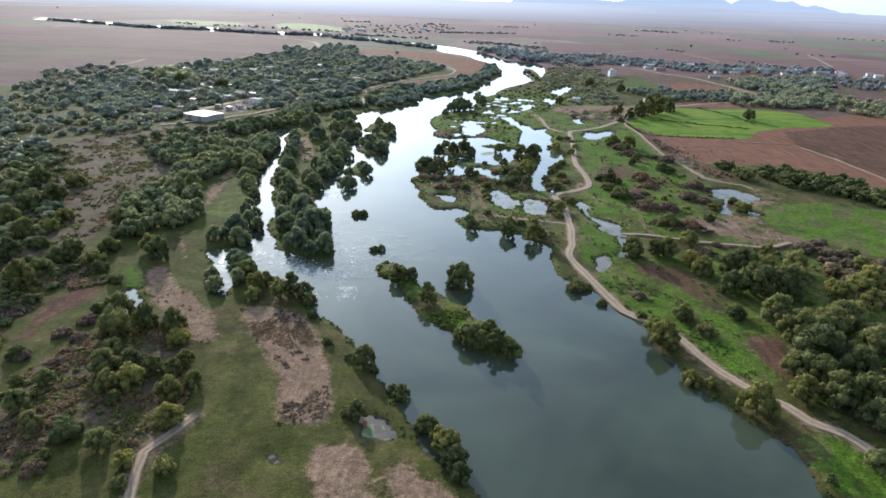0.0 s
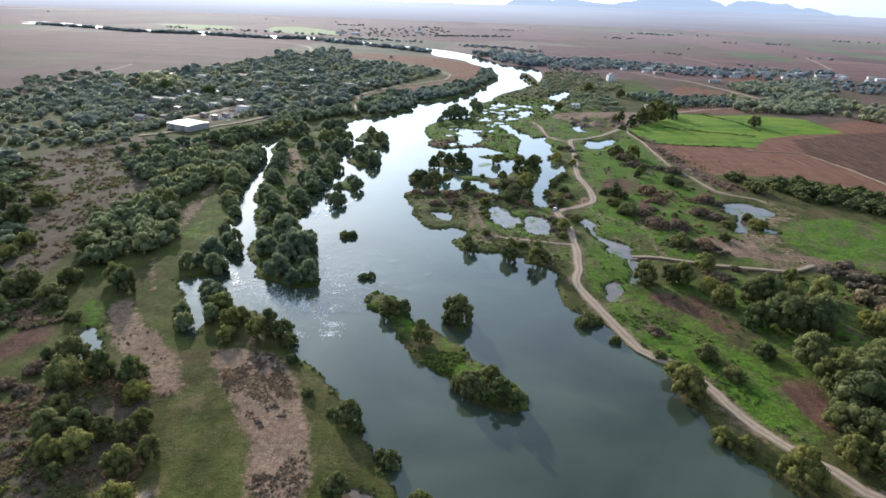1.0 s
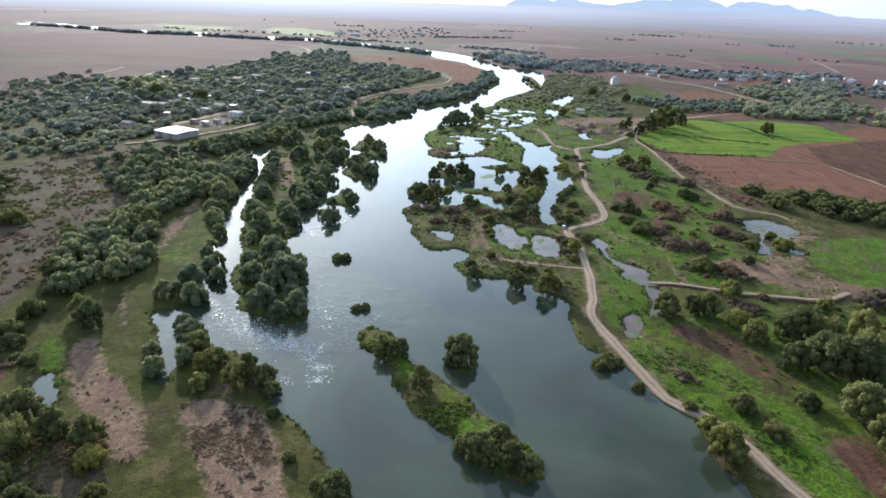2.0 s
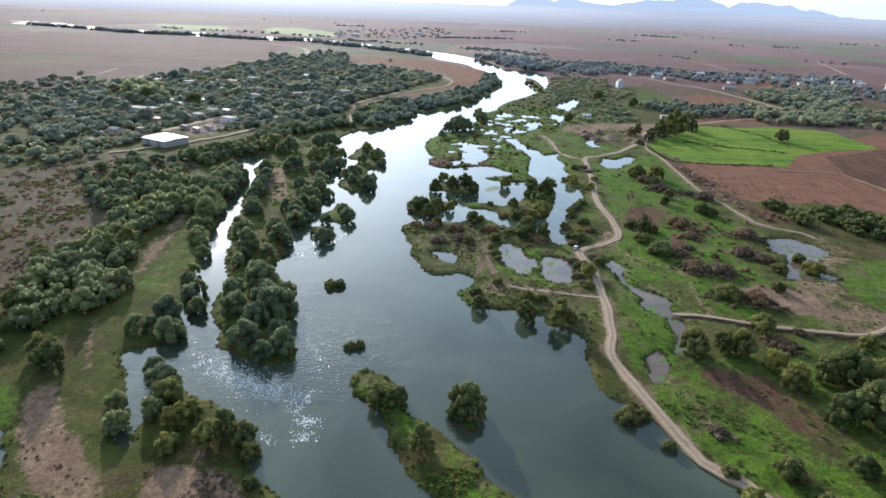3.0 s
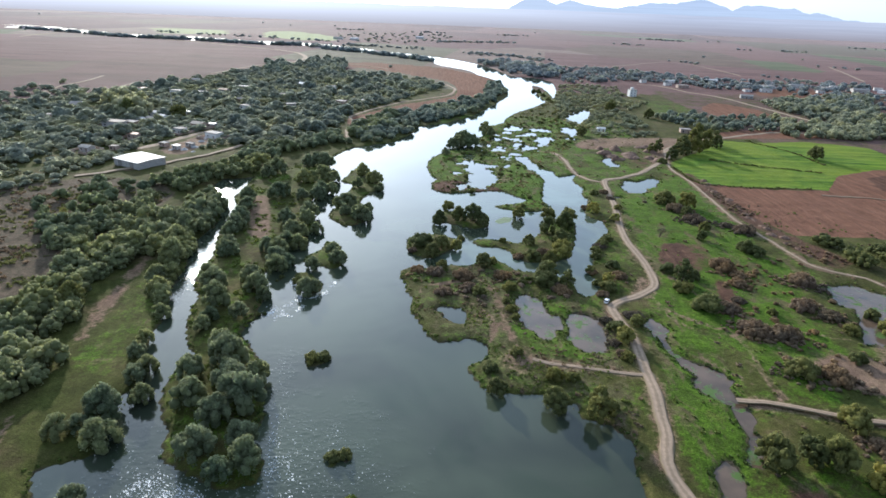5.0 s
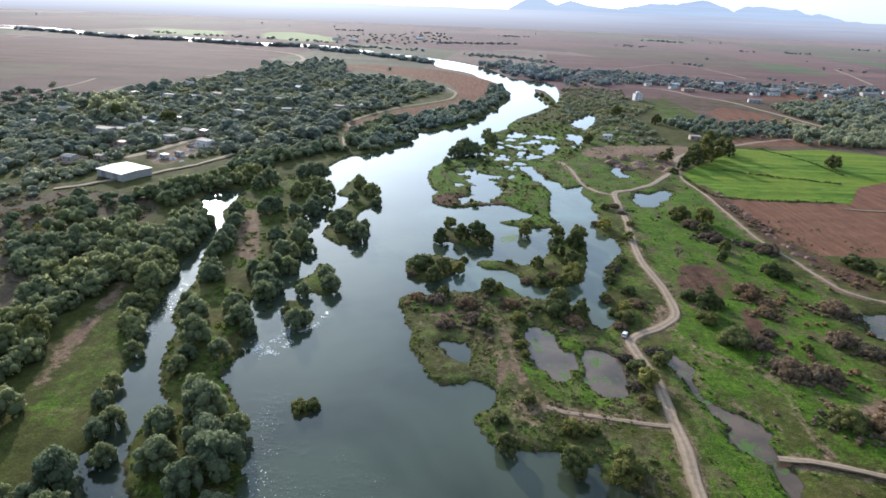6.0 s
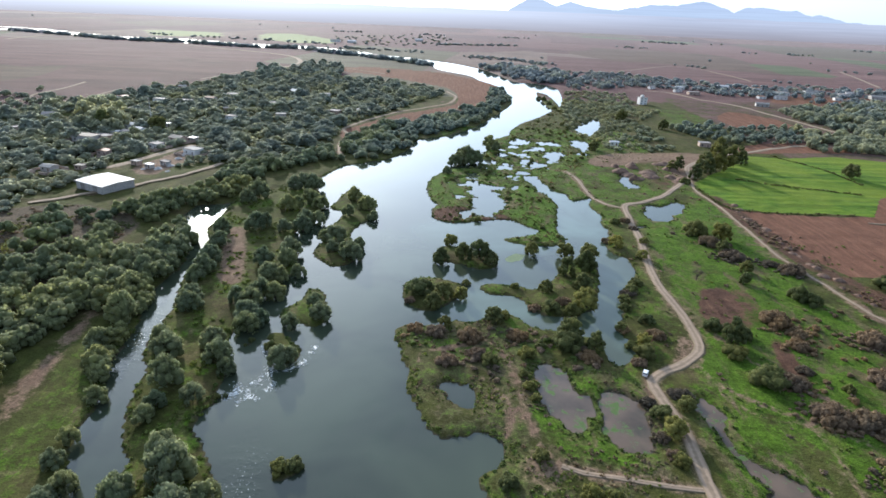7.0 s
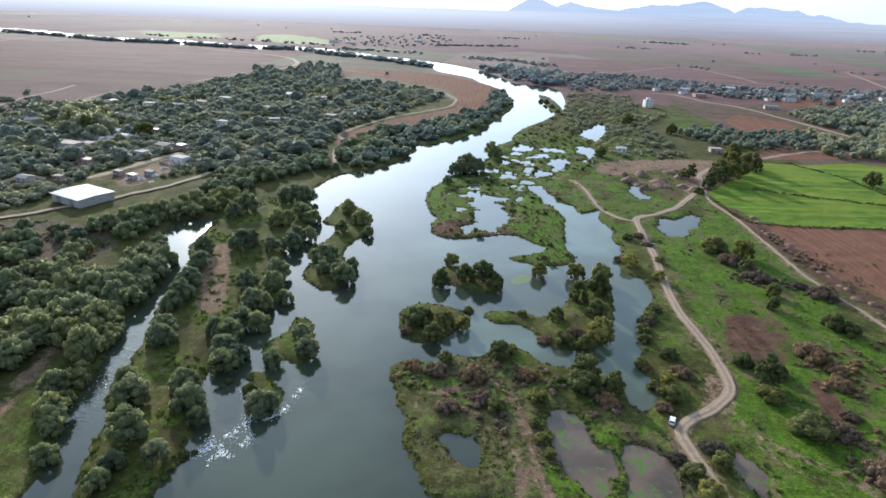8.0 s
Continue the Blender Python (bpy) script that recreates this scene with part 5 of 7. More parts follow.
PONDS = {n: curve_points(p, step=1.2, ragged=2.4 if not n.startswith("n") else 4.2) for n, p in dict(
    grey_mud=POND_A, mud=POND_B, green=POND_C, stream=STREAM, south=POND_S, brown=POND_MUD, road=POND_ROAD, n1=POND_N1, n2=POND_N2, n3=POND_N3, n4=POND_N4,
    n5=POND_N5, n6=POND_N6, n7=POND_N7, inlet=POND_INLET, puddle=PUDDLE, marsh=MARSH_W).items()}
pool_rng = random.Random(3)
for n, (px, py) in enumerate([(5.2, 528.7), (27.8, 590.5), (50.1, 562.7), (0.7, 503.9), (73.6, 635.5), (122.0, 771.2), (31.3, 560.0), (18.4, 565.6), (5.5, 455.7), (44.6, 593.0), (59.1, 613.3), (93.0, 601.7), (40.6, 538.7), (11.7, 493.4), (90.9, 438.5), (12.8, 547.6)]):
    pr = pool_rng.uniform(2.0, 5.0) * (1.6 if py > 560 else 1.0)
    PONDS["pool_%d" % n] = curve_points([(px + pr * pool_rng.uniform(0.7, 1.6) * math.cos(a), py + pr * pool_rng.uniform(0.7, 1.5) * math.sin(a)) for a in np.arange(0, 6.2, 0.9)], step=1.2, ragged=3.0)
wet_mask = fill(SHORES[0])
for p in ISLES:
    wet_mask &= ~fill(p)
for p in PONDS.values():
    wet_mask |= fill(p)
marsh = fill(curve_points(MARSH_N, step=6))
WEB = np.array([noise.noise((a * 0.10, b * 0.075, 7.0)) + 0.55 * noise.noise((a * 0.30, b * 0.22, 2.0)) if m else -1.0 for a, b, m in zip(GX.ravel(), GY.ravel(), marsh.ravel())]).reshape(GX.shape)
wet_mask |= marsh & (WEB > 0.34)
edge_pts = np.vstack(SHORES + ISLES + list(PONDS.values()))
tree_kd = kdtree.KDTree(len(edge_pts))
for i, p in enumerate(edge_pts):
    tree_kd.insert((p[0], p[1], 0), i)
tree_kd.balance()


def shore_distance(x, y):
    return tree_kd.find((x, y, 0))[2]


DIST = np.array([shore_distance(a, b) for a, b in zip(GX.ravel(), GY.ravel())]).reshape(GX.shape)
ROLL = np.array([noise.noise((a * 0.02, b * 0.02, 0.0)) + 0.5 * noise.noise((a * 0.11, b * 0.11, 5.0)) for a, b in zip(GX.ravel(), GY.ravel())]).reshape(GX.shape)
LUMPS = np.array([noise.noise((a * 0.21, b * 0.21, 9.0)) + 0.6 * noise.noise((a * 0.45, b * 0.45, 4.0)) if 60 < b < 620 and abs(a) < 300 else 0.0 for a, b in zip(GX.ravel(), GY.ravel())]).reshape(GX.shape)
LAND = 0.14 + 0.9 * (1 - np.exp(-DIST / 3.0)) + np.clip(ROLL, -0.8, 1) * 0.75 * (1 - np.exp(-DIST / 9.0)) + 0.22 * LUMPS * (1 - np.exp(-DIST / 5.0))
LAND = np.where(marsh, 0.10 + 0.35 * np.clip(0.34 - WEB, 0, 1), LAND)
HEIGHT = np.where(wet_mask, -np.minimum(2.0, 0.12 + 0.28 * DIST), LAND)


def z_at(x, y):
    i = int(np.clip(np.searchsorted(xs, x) - 1, 0, len(xs) - 2))
    j = int(np.clip(np.searchsorted(ys, y) - 1, 0, len(ys) - 2))
    u, v = (x - xs[i]) / (xs[i + 1] - xs[i]), (y - ys[j]) / (ys[j + 1] - ys[j])
    return float((HEIGHT[j, i] * (1 - u) + HEIGHT[j, i + 1] * u) * (1 - v) + (HEIGHT[j + 1, i] * (1 - u) + HEIGHT[j + 1, i + 1] * u) * v)


def wet_at(x, y):
    return z_at(x, y) < 0.0


def cover(*polys, n=2, straight=False):
    m = np.zeros(GX.shape, bool)
    for p in polys:
        m |= fill(p if straight else curve_points(p, step=6))
    return soften(m, n)


SANDS = cover(SAND_1, SAND_2, SAND_3, SAND_4, SAND_QUARRY, SAND_RIGHT, YARD, SAND_ISLE, n=7)
SANDS = np.maximum(SANDS, 0.5 * cover(BARE_EAST, n=3))
SANDS = np.maximum(SANDS, 0.5 * cover(SAND_PEN, n=4))
LUSH = cover(GREEN_PEN, GREEN_EAST, GREEN_STREAM, GREEN_N, FIELD_GREEN2, n=7)
LUSH = np.maximum(LUSH, 0.8 * cover(GREEN_BANK, GREEN_WEST, n=5))
LUSH = np.maximum(LUSH, 0.52 * cover(GREEN_FLATS, n=5))
LUSH = np.maximum(LUSH, 0.82 * cover(GREEN_SOUTH, n=6))
LUSH = np.maximum(LUSH, 0.8 * cover(GREEN_POND, n=3))
LUSH = np.maximum(LUSH, 0.42 * cover(GREEN_MEADOW, n=4))
LUSH = np.maximum(LUSH, 0.5 * cover(PASTURE_N, n=1))
wetland = ((GX > -25) & (GX < 150) & (GY > 240) & (GY < 700))
LUSH = np.maximum(LUSH, np.where(GY > 440, 0.62, 0.42) * wetland)
ROAD_LINES = np.vstack([curve_points(p, False, 2.0) for p in (ROAD_MAIN, ROAD_FIELD, ROAD_WEST, ROAD_SPUR, ROAD_LEVEE, ROAD_STREET, ROAD_QUARRY, PATH_NEAR, TRACK_MEADOW, ROAD_DYKE, ROAD_BEND)])
verge_kd = kdtree.KDTree(len(ROAD_LINES))
for i, p in enumerate(ROAD_LINES):
    verge_kd.insert((p[0], p[1], 0), i)
verge_kd.balance()
VERGE = np.array([verge_kd.find((a, b, 0))[2] for a, b in zip(GX.ravel(), GY.ravel())]).reshape(GX.shape)
TRAILS = [[(72.9, 316.3), (72.2, 305.4), (74.0, 295.7), (77.4, 288.2), (84.5, 284.8), (91.1, 282.5), (92.3, 274.5), (90.5, 262.5), (89.6, 252.4), (90.7, 246.4)], [(71.8, 309.4), (77.0, 297.2), (84.6, 290.0), (92.3, 284.8), (103.3, 276.9)], [(12.7, 301.8), (13.7, 291.9), (15.1, 283.1), (17.2, 276.3)], [(1.8, 302.5), (5.8, 295.7), (9.8, 289.9), (10.1, 281.0), (9.3, 274.0)],
          [(2.6, 324.9), (7.7, 318.4), (10.8, 312.6), (13.7, 302.8), (14.7, 291.0), (15.1, 279.1), (21.5, 260.5)], [(-17.1, 323.4), (-16.9, 313.8), (-15.1, 306.0)], [(-7.9, 308.1), (-0.2, 304.4), (5.8, 295.7), (9.8, 287.9), (14.1, 281.1)],
          [(-12.9, 311.9), (-6.1, 315.1), (3.7, 318.3)], [(1.5, 515.7), (18.3, 512.3), (23.7, 485.9), (23.2, 458.2)], [(64.2, 543.5), (53.9, 570.6), (45.4, 601.9)], [(60.9, 290.5), (73.2, 272.0), (85.5, 256.3)], [(84.7, 330.0), (93.0, 308.7), (109.1, 291.0), (137.6, 281.9)],
          [(90.6, 259.5), (90.6, 252.4), (91.7, 250.4)], [(-100.0, 200.4), (-108.3, 215.1), (-113.1, 226.7)], [(-113.3, 177.5), (-102.7, 158.2), (-88.7, 138.7)], [(-60.6, 179.0), (-51.3, 160.2), (-38.2, 140.8), (-33.9, 121.4)]]
trail_pts = np.vstack([curve_points(p, False, 1.0) for p in TRAILS])
trail_kd = kdtree.KDTree(len(trail_pts))
for i, p in enumerate(trail_pts):
    trail_kd.insert((p[0], p[1], 0), i)
trail_kd.balance()
PATHS = np.array([trail_kd.find((a, b, 0))[2] for a, b in zip(GX.ravel(), GY.ravel())]).reshape(GX.shape)
SANDS = np.maximum(SANDS, 0.6 * cover([(72.6, 331.4), (77.0, 327.0), (75.2, 313.8), (71.2, 306.2), (64.0, 311.3)], n=1))
SANDS = np.maximum(SANDS, 0.6 * np.exp(-((PATHS / 1.6) ** 2)))
SANDS = np.maximum(SANDS, 0.62 * np.exp(-((VERGE / 4.2) ** 2)))
island_mask = np.zeros(GX.shape, bool)
for p in ISLES:
    island_mask |= fill(p)
LUSH = np.maximum(LUSH, 0.40 * island_mask)
LUSH = np.maximum(LUSH, 0.5 * cover(ISLE_K1, n=2))
PLOUGH = np.maximum(cover(FIELD_PLOUGH, n=1, straight=True), cover(FIELD_BARE, FIELD_BEND, FIELD_N1, FIELD_N2, FIELD_N3, n=1))
CROP = cover(FIELD_CROP, n=1, straight=True)
SCRUB = np.maximum(cover(SCRUB_LEFT, n=6), 0.6 * cover(BUSH_LEFT, n=5))
SCRUB = np.maximum(SCRUB, 0.5 * cover(PENINSULA, n=3))
MUDS = 0.8 * cover(FIELD_DARK, n=1, straight=True)
MUDS = np.maximum(MUDS, np.maximum(cover(MUD_RIGHT, MUD_N1, MUD_N2, n=3), 0.45 * cover(MUD_N3, n=3)))
MUDS = np.maximum(MUDS, 0.72 * cover(SAND_5, n=7))
MUDS = np.maximum(MUDS, 0.66 * cover(BANK_FIELD, n=4))
# brown earth; the east patch also paints in tree shade
MUDS = np.maximum(MUDS, 0.6 * cover(EARTH_SHADE_EAST, EARTH_EAST2, SAND_DIRT, n=4))
MUDS = np.maximum(MUDS, 0.74 * cover(EARTH_POOL, EARTH_STRIP, EARTH_NOOK, n=2))
WETS = np.where(wet_mask, 1.0, np.exp(-DIST / 1.1))
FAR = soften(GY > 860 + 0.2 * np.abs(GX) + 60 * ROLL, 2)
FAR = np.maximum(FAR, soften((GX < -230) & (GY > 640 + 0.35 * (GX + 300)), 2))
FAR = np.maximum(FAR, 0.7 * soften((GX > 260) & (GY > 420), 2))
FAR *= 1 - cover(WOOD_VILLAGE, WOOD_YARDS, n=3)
# weight grows with distance and drives the haze sheen
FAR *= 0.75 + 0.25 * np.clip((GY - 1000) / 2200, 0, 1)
PALE = cover(PALE_1, PALE_2, n=1, straight=True)


def mesh_from(name, verts, faces, material, smooth=False):
    me = bpy.data.meshes.new(name)
    verts, faces = np.asarray(verts, np.float32), np.asarray(faces, np.int32)
    k2 = faces.shape[1]
    me.vertices.add(len(verts))
    me.vertices.foreach_set("co", verts.ravel())
    me.loops.add(faces.size)
    me.loops.foreach_set("vertex_index", faces.ravel())
    me.polygons.add(len(faces))
    me.polygons.foreach_set("loop_start", np.arange(0, faces.size, k2, dtype=np.int32))
    me.polygons.foreach_set("use_smooth", np.full(len(faces), smooth))
    me.update(calc_edges=True)
    me.validate()
    me.materials.append(material)
    return me


ny, nx = GX.shape
idx = np.arange(nx * ny).reshape(ny, nx)
quads = np.stack([idx[:-1, :-1], idx[:-1, 1:], idx[1:, 1:], idx[1:, :-1]], -1).reshape(-1, 4)
me = mesh_from("ground", np.stack([GX, GY, HEIGHT], -1).reshape(-1, 3), quads, M_GROUND, True)
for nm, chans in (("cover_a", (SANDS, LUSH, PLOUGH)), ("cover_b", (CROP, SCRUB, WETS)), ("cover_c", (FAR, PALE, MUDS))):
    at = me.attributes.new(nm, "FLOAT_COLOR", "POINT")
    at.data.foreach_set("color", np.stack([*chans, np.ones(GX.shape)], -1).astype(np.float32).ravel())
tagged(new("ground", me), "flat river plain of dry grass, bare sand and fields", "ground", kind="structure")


def part(name, bm, material, parent=None, label="", smooth=False):
    me = bpy.data.meshes.new(name)
    bmesh.ops.recalc_face_normals(bm, faces=bm.faces[:])
    bm.to_mesh(me)
    bm.free()
    me.materials.append(material)
    if smooth:
        me.polygons.foreach_set("use_smooth", np.full(len(me.polygons), True))
    ob = new(name, me)
    if parent:
        ob.parent = parent
    return tagged(ob, label)


def sheet(name, outline, z, material, label, category):
    """A flat water sheet inside a shore line, its rim under the bank."""
    p = np.array(outline)
    d = np.roll(p, -1, 0) - np.roll(p, 1, 0)
    nrm = np.stack([d[:, 1], -d[:, 0]], -1) / np.maximum(np.linalg.norm(d, axis=1, keepdims=True), 1e-6)
    area = np.sum(p[:, 0] * np.roll(p[:, 1], -1) - np.roll(p[:, 0], -1) * p[:, 1])
    p = p + nrm * (0.6 if area > 0 else -0.6)
    bm = bmesh.new()
    vs = [bm.verts.new((a, b, z)) for a, b in p]
    f = bm.faces.new(vs)
    bmesh.ops.triangulate(bm, faces=[f])
    ob = part(name, bm, material)
    return tagged(ob, label, category, kind="structure")


bm = bmesh.new()
for x0, x1, y0, y1 in ((-1900, 520, -420, 2900),):
    bm.faces.new([bm.verts.new(v) for v in ((x0, y0, 0), (x1, y0, 0), (x1, y1, 0), (x0, y1, 0))])
tagged(part("water", bm, M_WATER), "broad grey-green river reflecting a pale sky", "river", kind="structure")
for nm, p in PONDS.items():
    if nm in ("grey_mud", "mud", "stream", "south", "brown", "inlet", "puddle"):
        sheet("pond", p, 0.012, M_POND, "shallow muddy brown pond among green plants", "pond")

k = Mat("floating_leaves", 0.6, 0.3)
k.colour(k.ramp(k.noise(k.coord(), 1.2, 4), [(0.3, (0.05, 0.085, 0.02)), (0.7, (0.13, 0.17, 0.06))]))
lily = sheet("water_plants", curve_points(LILIES, step=1.0, ragged=1.6), 0.03, k.m, "mat of pale green floating leaves", "plants")
lily["kind"] = "stuff"

# ---- roads ----


def road(line, width, label, lift=0.10, rag=1.6):
    p = curve_points(line, False, 3.0)
    d = np.gradient(p, axis=0)
    nrm = np.stack([-d[:, 1], d[:, 0]], -1) / np.maximum(np.linalg.norm(d, axis=1, keepdims=True), 1e-6)
    across = np.linspace(-0.5, 0.5, 11)
    verts, faces = [], []
    for i in range(len(p)):
        wl = width * (1 + 0.18 * noise.noise((p[i, 0] * 0.09, p[i, 1] * 0.09, 2.0)))
        for s in across:
            q = p[i] + nrm[i] * s * (wl + (rag * noise.noise((p[i, 0] * 0.4, p[i, 1] * 0.4, s)) if abs(s) > 0.4 else 0))
            crown = 0.10 * (1 - abs(2 * s) ** 3) - 0.06 * (0.12 < abs(s) < 0.25) - (0.28 if abs(s) > 0.49 else 0)
            verts.append((q[0], q[1], max(z_at(q[0], q[1]), 0.25) + lift + crown))
    n = len(across)
    for i in range(len(p) - 1):
        for j in range(n - 1):
            faces.append((i * n + j, i * n + j + 1, (i + 1) * n + j + 1, (i + 1) * n + j))
    me = mesh_from("road", verts, faces, M_ROAD, True)
    at = me.attributes.new("lane", "FLOAT_COLOR", "POINT")
    shade = np.tile(np.abs(across) * 2, len(p))
    at.data.foreach_set("color", np.stack([shade, shade, shade, np.ones(len(shade))], -1).astype(np.float32).ravel())
    ob = new("road", me)
    return tagged(ob, label, "road", kind="structure")


road(ROAD_MAIN, 3.9, "pale winding dirt road along the river bank", 0.16)
road(ROAD_FIELD, 2.0, "narrow dirt track beside the ploughed field")
road(ROAD_WEST, 2.6, "faint dirt track through the wet meadow")
road(ROAD_SPUR, 2.0, "short dirt spur to the bare peninsula")
road(ROAD_DYKE, 2.2, "earth dyke with a dirt track on top", 0.8)
road(ROAD_VILLAGE_FAR, 6.0, "straight pale dirt road past distant fields")
road(ROAD_BEND, 3.4, "pale road curving round the wooded river bend")
road(ROAD_LEVEE, 4.2, "pale levee road beside the long white shed", 0.6)
road(ROAD_STREET, 7.0, "pale dusty village street between small houses")
road(ROAD_FARLEFT, 9.0, "distant pale canal road across the plain", 0.6)
for line in (TRACK_L1, TRACK_L2, TRACK_L3, TRACK_L4, TRACK_L5):
    road(line, 4.0, "faint pale farm track on the dry plain", 0.3)
road(FIELD_EDGE, 1.5, "pale earth balk between two ploughed fields", 0.3)
road(TRACK_FAR, 5.0, "faint pale track across far fields")
road(TRACK_FAR_EAST, 6.0, "faint pale track across far fields")
road(PATH_NEAR, 3.0, "bare earth footpath through the grass")
road(ROAD_QUARRY, 4.5, "grey dirt road past the green field")

# ---- trees ----
ICO = bmesh.new()
bmesh.ops.create_icosphere(ICO, subdivisions=2, radius=1.0)
ICO_V = np.array([v.co for v in ICO.verts])
ICO_F = np.array([[v.index for v in f.verts] for f in ICO.faces])
ICO.free()
ICO = bmesh.new()
bmesh.ops.create_icosphere(ICO, subdivisions=1, radius=1.0)
ICO1_V = np.array([v.co for v in ICO.verts])
ICO1_F = np.array([[v.index for v in f.verts] for f in ICO.faces])
ICO.free()


def crown_arrays(seed, lobes, cards, tall=0.85, fine=True, card=0.042, low=0.12):
    """Leaf masses and loose sprays of leaves for a crown one metre across."""
    r = np.random.default_rng(seed)
    V, F = [], []
    count = 0
    iv, jf = (ICO_V, ICO_F) if fine == 2 else (ICO1_V, ICO1_F)
    centres = []
    for i in range(lobes):
        a = i * 2.4 + r.uniform(0, 0.8)
        ring = math.sqrt((i + 0.3) / lobes) * 0.40
        h = low + (tall - low - 0.16) * (1 - (ring / 0.40) ** 2 * r.uniform(0.45, 1.0)) * r.uniform(0.6, 1.0)
        rad = r.uniform(0.75, 1.3) * (0.52 / math.sqrt(lobes)) * (1.2 if i == 0 else 1)
        c0 = np.array((ring * math.cos(a), ring * math.sin(a), h))
        centres.append((c0, rad))
        off = r.uniform(0, 50)
        k2 = np.array([1 + 0.28 * noise.noise(Vector(v * 1.9) + Vector((off, i, 0))) + 0.18 * noise.noise(Vector(v * 5) + Vector((i, off, 0))) for v in iv])
        pts = iv * k2[:, None] * rad * np.array((1, 1, r.uniform(0.8, 1.0))) + c0
        pts[:, 2] = np.maximum(pts[:, 2], 0.02)
        if fine is None:      # loose sprays only
            continue
        V.append(pts)
        F.append(jf + count)
        count += len(pts)
        if i % 3 == 0 and lobes > 1:      # skirts of leaves down to the ground
            c1 = c0 * np.array((1.05, 1.05, 0.42))
            pts = iv * k2[::-1, None] * rad * 0.95 + c1
            pts[:, 2] = np.maximum(pts[:, 2], 0.0)
            V.append(pts)
            F.append(jf + count)
            count += len(pts)
    pick = r.integers(0, lobes, cards)
    for j in pick:
        c0, rad = centres[j]
        d = r.normal(size=3)
        d[2] = abs(d[2]) * 0.9 - 0.15
        d /= np.linalg.norm(d)
        o = c0 * np.array((1, 1, 1 if r.uniform() < 0.75 else 0.5)) + d * rad * r.uniform(0.82, 1.2)
        o[2] = max(o[2], 0.03)
        u = np.cross(d, r.normal(size=3))
        u /= max(np.linalg.norm(u), 1e-6)
        w = np.cross(d, u) + d * r.uniform(-0.4, 0.6)
        s = card * r.uniform(0.5, 1.2)
        quad = np.array([o - u * s * 0.6, o + w * s * 0.8 - d * s * 0.2, o + u * s * 0.6, o - w * s * 0.9 + d * s * 0.15])
        V.append(quad)
        F.append(np.array([[0, 1, 2], [0, 2, 3]]) + count)
        count += 4
    return np.vstack(V), np.vstack(F), centres


def limb(bm, a, b, ra, rb, sides=6):
    a, b = Vector(a), Vector(b)
    q = (b - a).to_track_quat("Z", "Y")
    lo, hi = [], []
    for i in range(sides):
        t = 2 * math.pi * i / sides
        v = Vector((math.cos(t), math.sin(t), 0))
        lo.append(bm.verts.new(a + q @ (v * ra)))
        hi.append(bm.verts.new(b + q @ (v * rb)))
    for i in range(sides):
        bm.faces.new((lo[i], lo[(i + 1) % sides], hi[(i + 1) % sides], hi[i]))
    bm.faces.new(hi)


def plant(kind, seed, lobes, cards, tall, leaf, label, category, low=0.12):
    """A tree or bush one metre across: tapered trunk and limbs under a crown."""
    v, f, centres = crown_arrays(seed, lobes, cards, tall, low=low)
    base = new(kind)
    bm = bmesh.new()
    limb(bm, (0, 0, -0.06), (0.01, 0.0, 0.2), 0.035, 0.024)
    for c0, rad in centres[:5]:
        limb(bm, (0.01, 0, 0.17), tuple(c0), 0.018, 0.006, 5)
    part("trunk", bm, M_BARK, base)
    cr = new("crown", mesh_from("crown", v, f, leaf, True))
    cr.parent = base
    return tagged(base, label, category)


PLANTS = {}
for key, spec in dict(
    green=("tree", (1, 2, 3, 4, 5), 20, 1500, 0.86, M_LEAF, "bushy green riverside willow with a rounded crown", "tree"),
    willow=("tree", (6, 7, 8, 9), 20, 1500, 0.86, M_HAZED_WILLOW, "bushy willow with a rounded crown, leaves paled for haze", "tree"),
    tall=("tree", (11, 12, 13), 22, 1600, 1.12, M_LEAF, "tall dark green broadleaf tree with a billowing crown", "tree"),
    yellow=("tree", (21, 22, 23), 18, 1500, 0.90, M_LEAF_Y, "yellow-green leafy tree in low evening light", "tree"),
    brown=("bush", (31, 32, 33), 20, 2000, 0.40, M_LEAF_B, "low dry brown thorny bush", "bush"),
    low=("bush", (41, 42, 43), 14, 1200, 0.62, M_LEAF, "low dense green bush on the river bank", "bush")).items():
    kind, seeds, lobes, cards, tall, leaf, label, cat = spec
    PLANTS[key] = [[plant(kind, s, lobes, cards, tall, leaf, label, cat, 0.12 if tall > 0.7 else 0.05), False] for s in seeds]
turn_rng = random.Random(5)


def put(key, x, y, w, h=1.0, group=""):
    slot = PLANTS[key][turn_rng.randrange(len(PLANTS[key]))]
    z = max(z_at(x, y), 0.0) - 0.02 * w
    m = pose(x, y, z, turn_rng.uniform(-5, 5), turn_rng.uniform(-5, 5), turn_rng.uniform(0, 360)) @ Matrix.Diagonal((w, w * turn_rng.uniform(0.88, 1.08), w * h * turn_rng.uniform(0.9, 1.1), 1))
    if slot[1]:
        s = slot[0].scale
        ob = copy_thing(slot[0], m @ Matrix.Diagonal((1 / s.x, 1 / s.y, 1 / s.z, 1)))
    else:
        ob, slot[1] = slot[0], True
        ob.matrix_basis = m
    if group:
        ob["group"] = group
    return ob


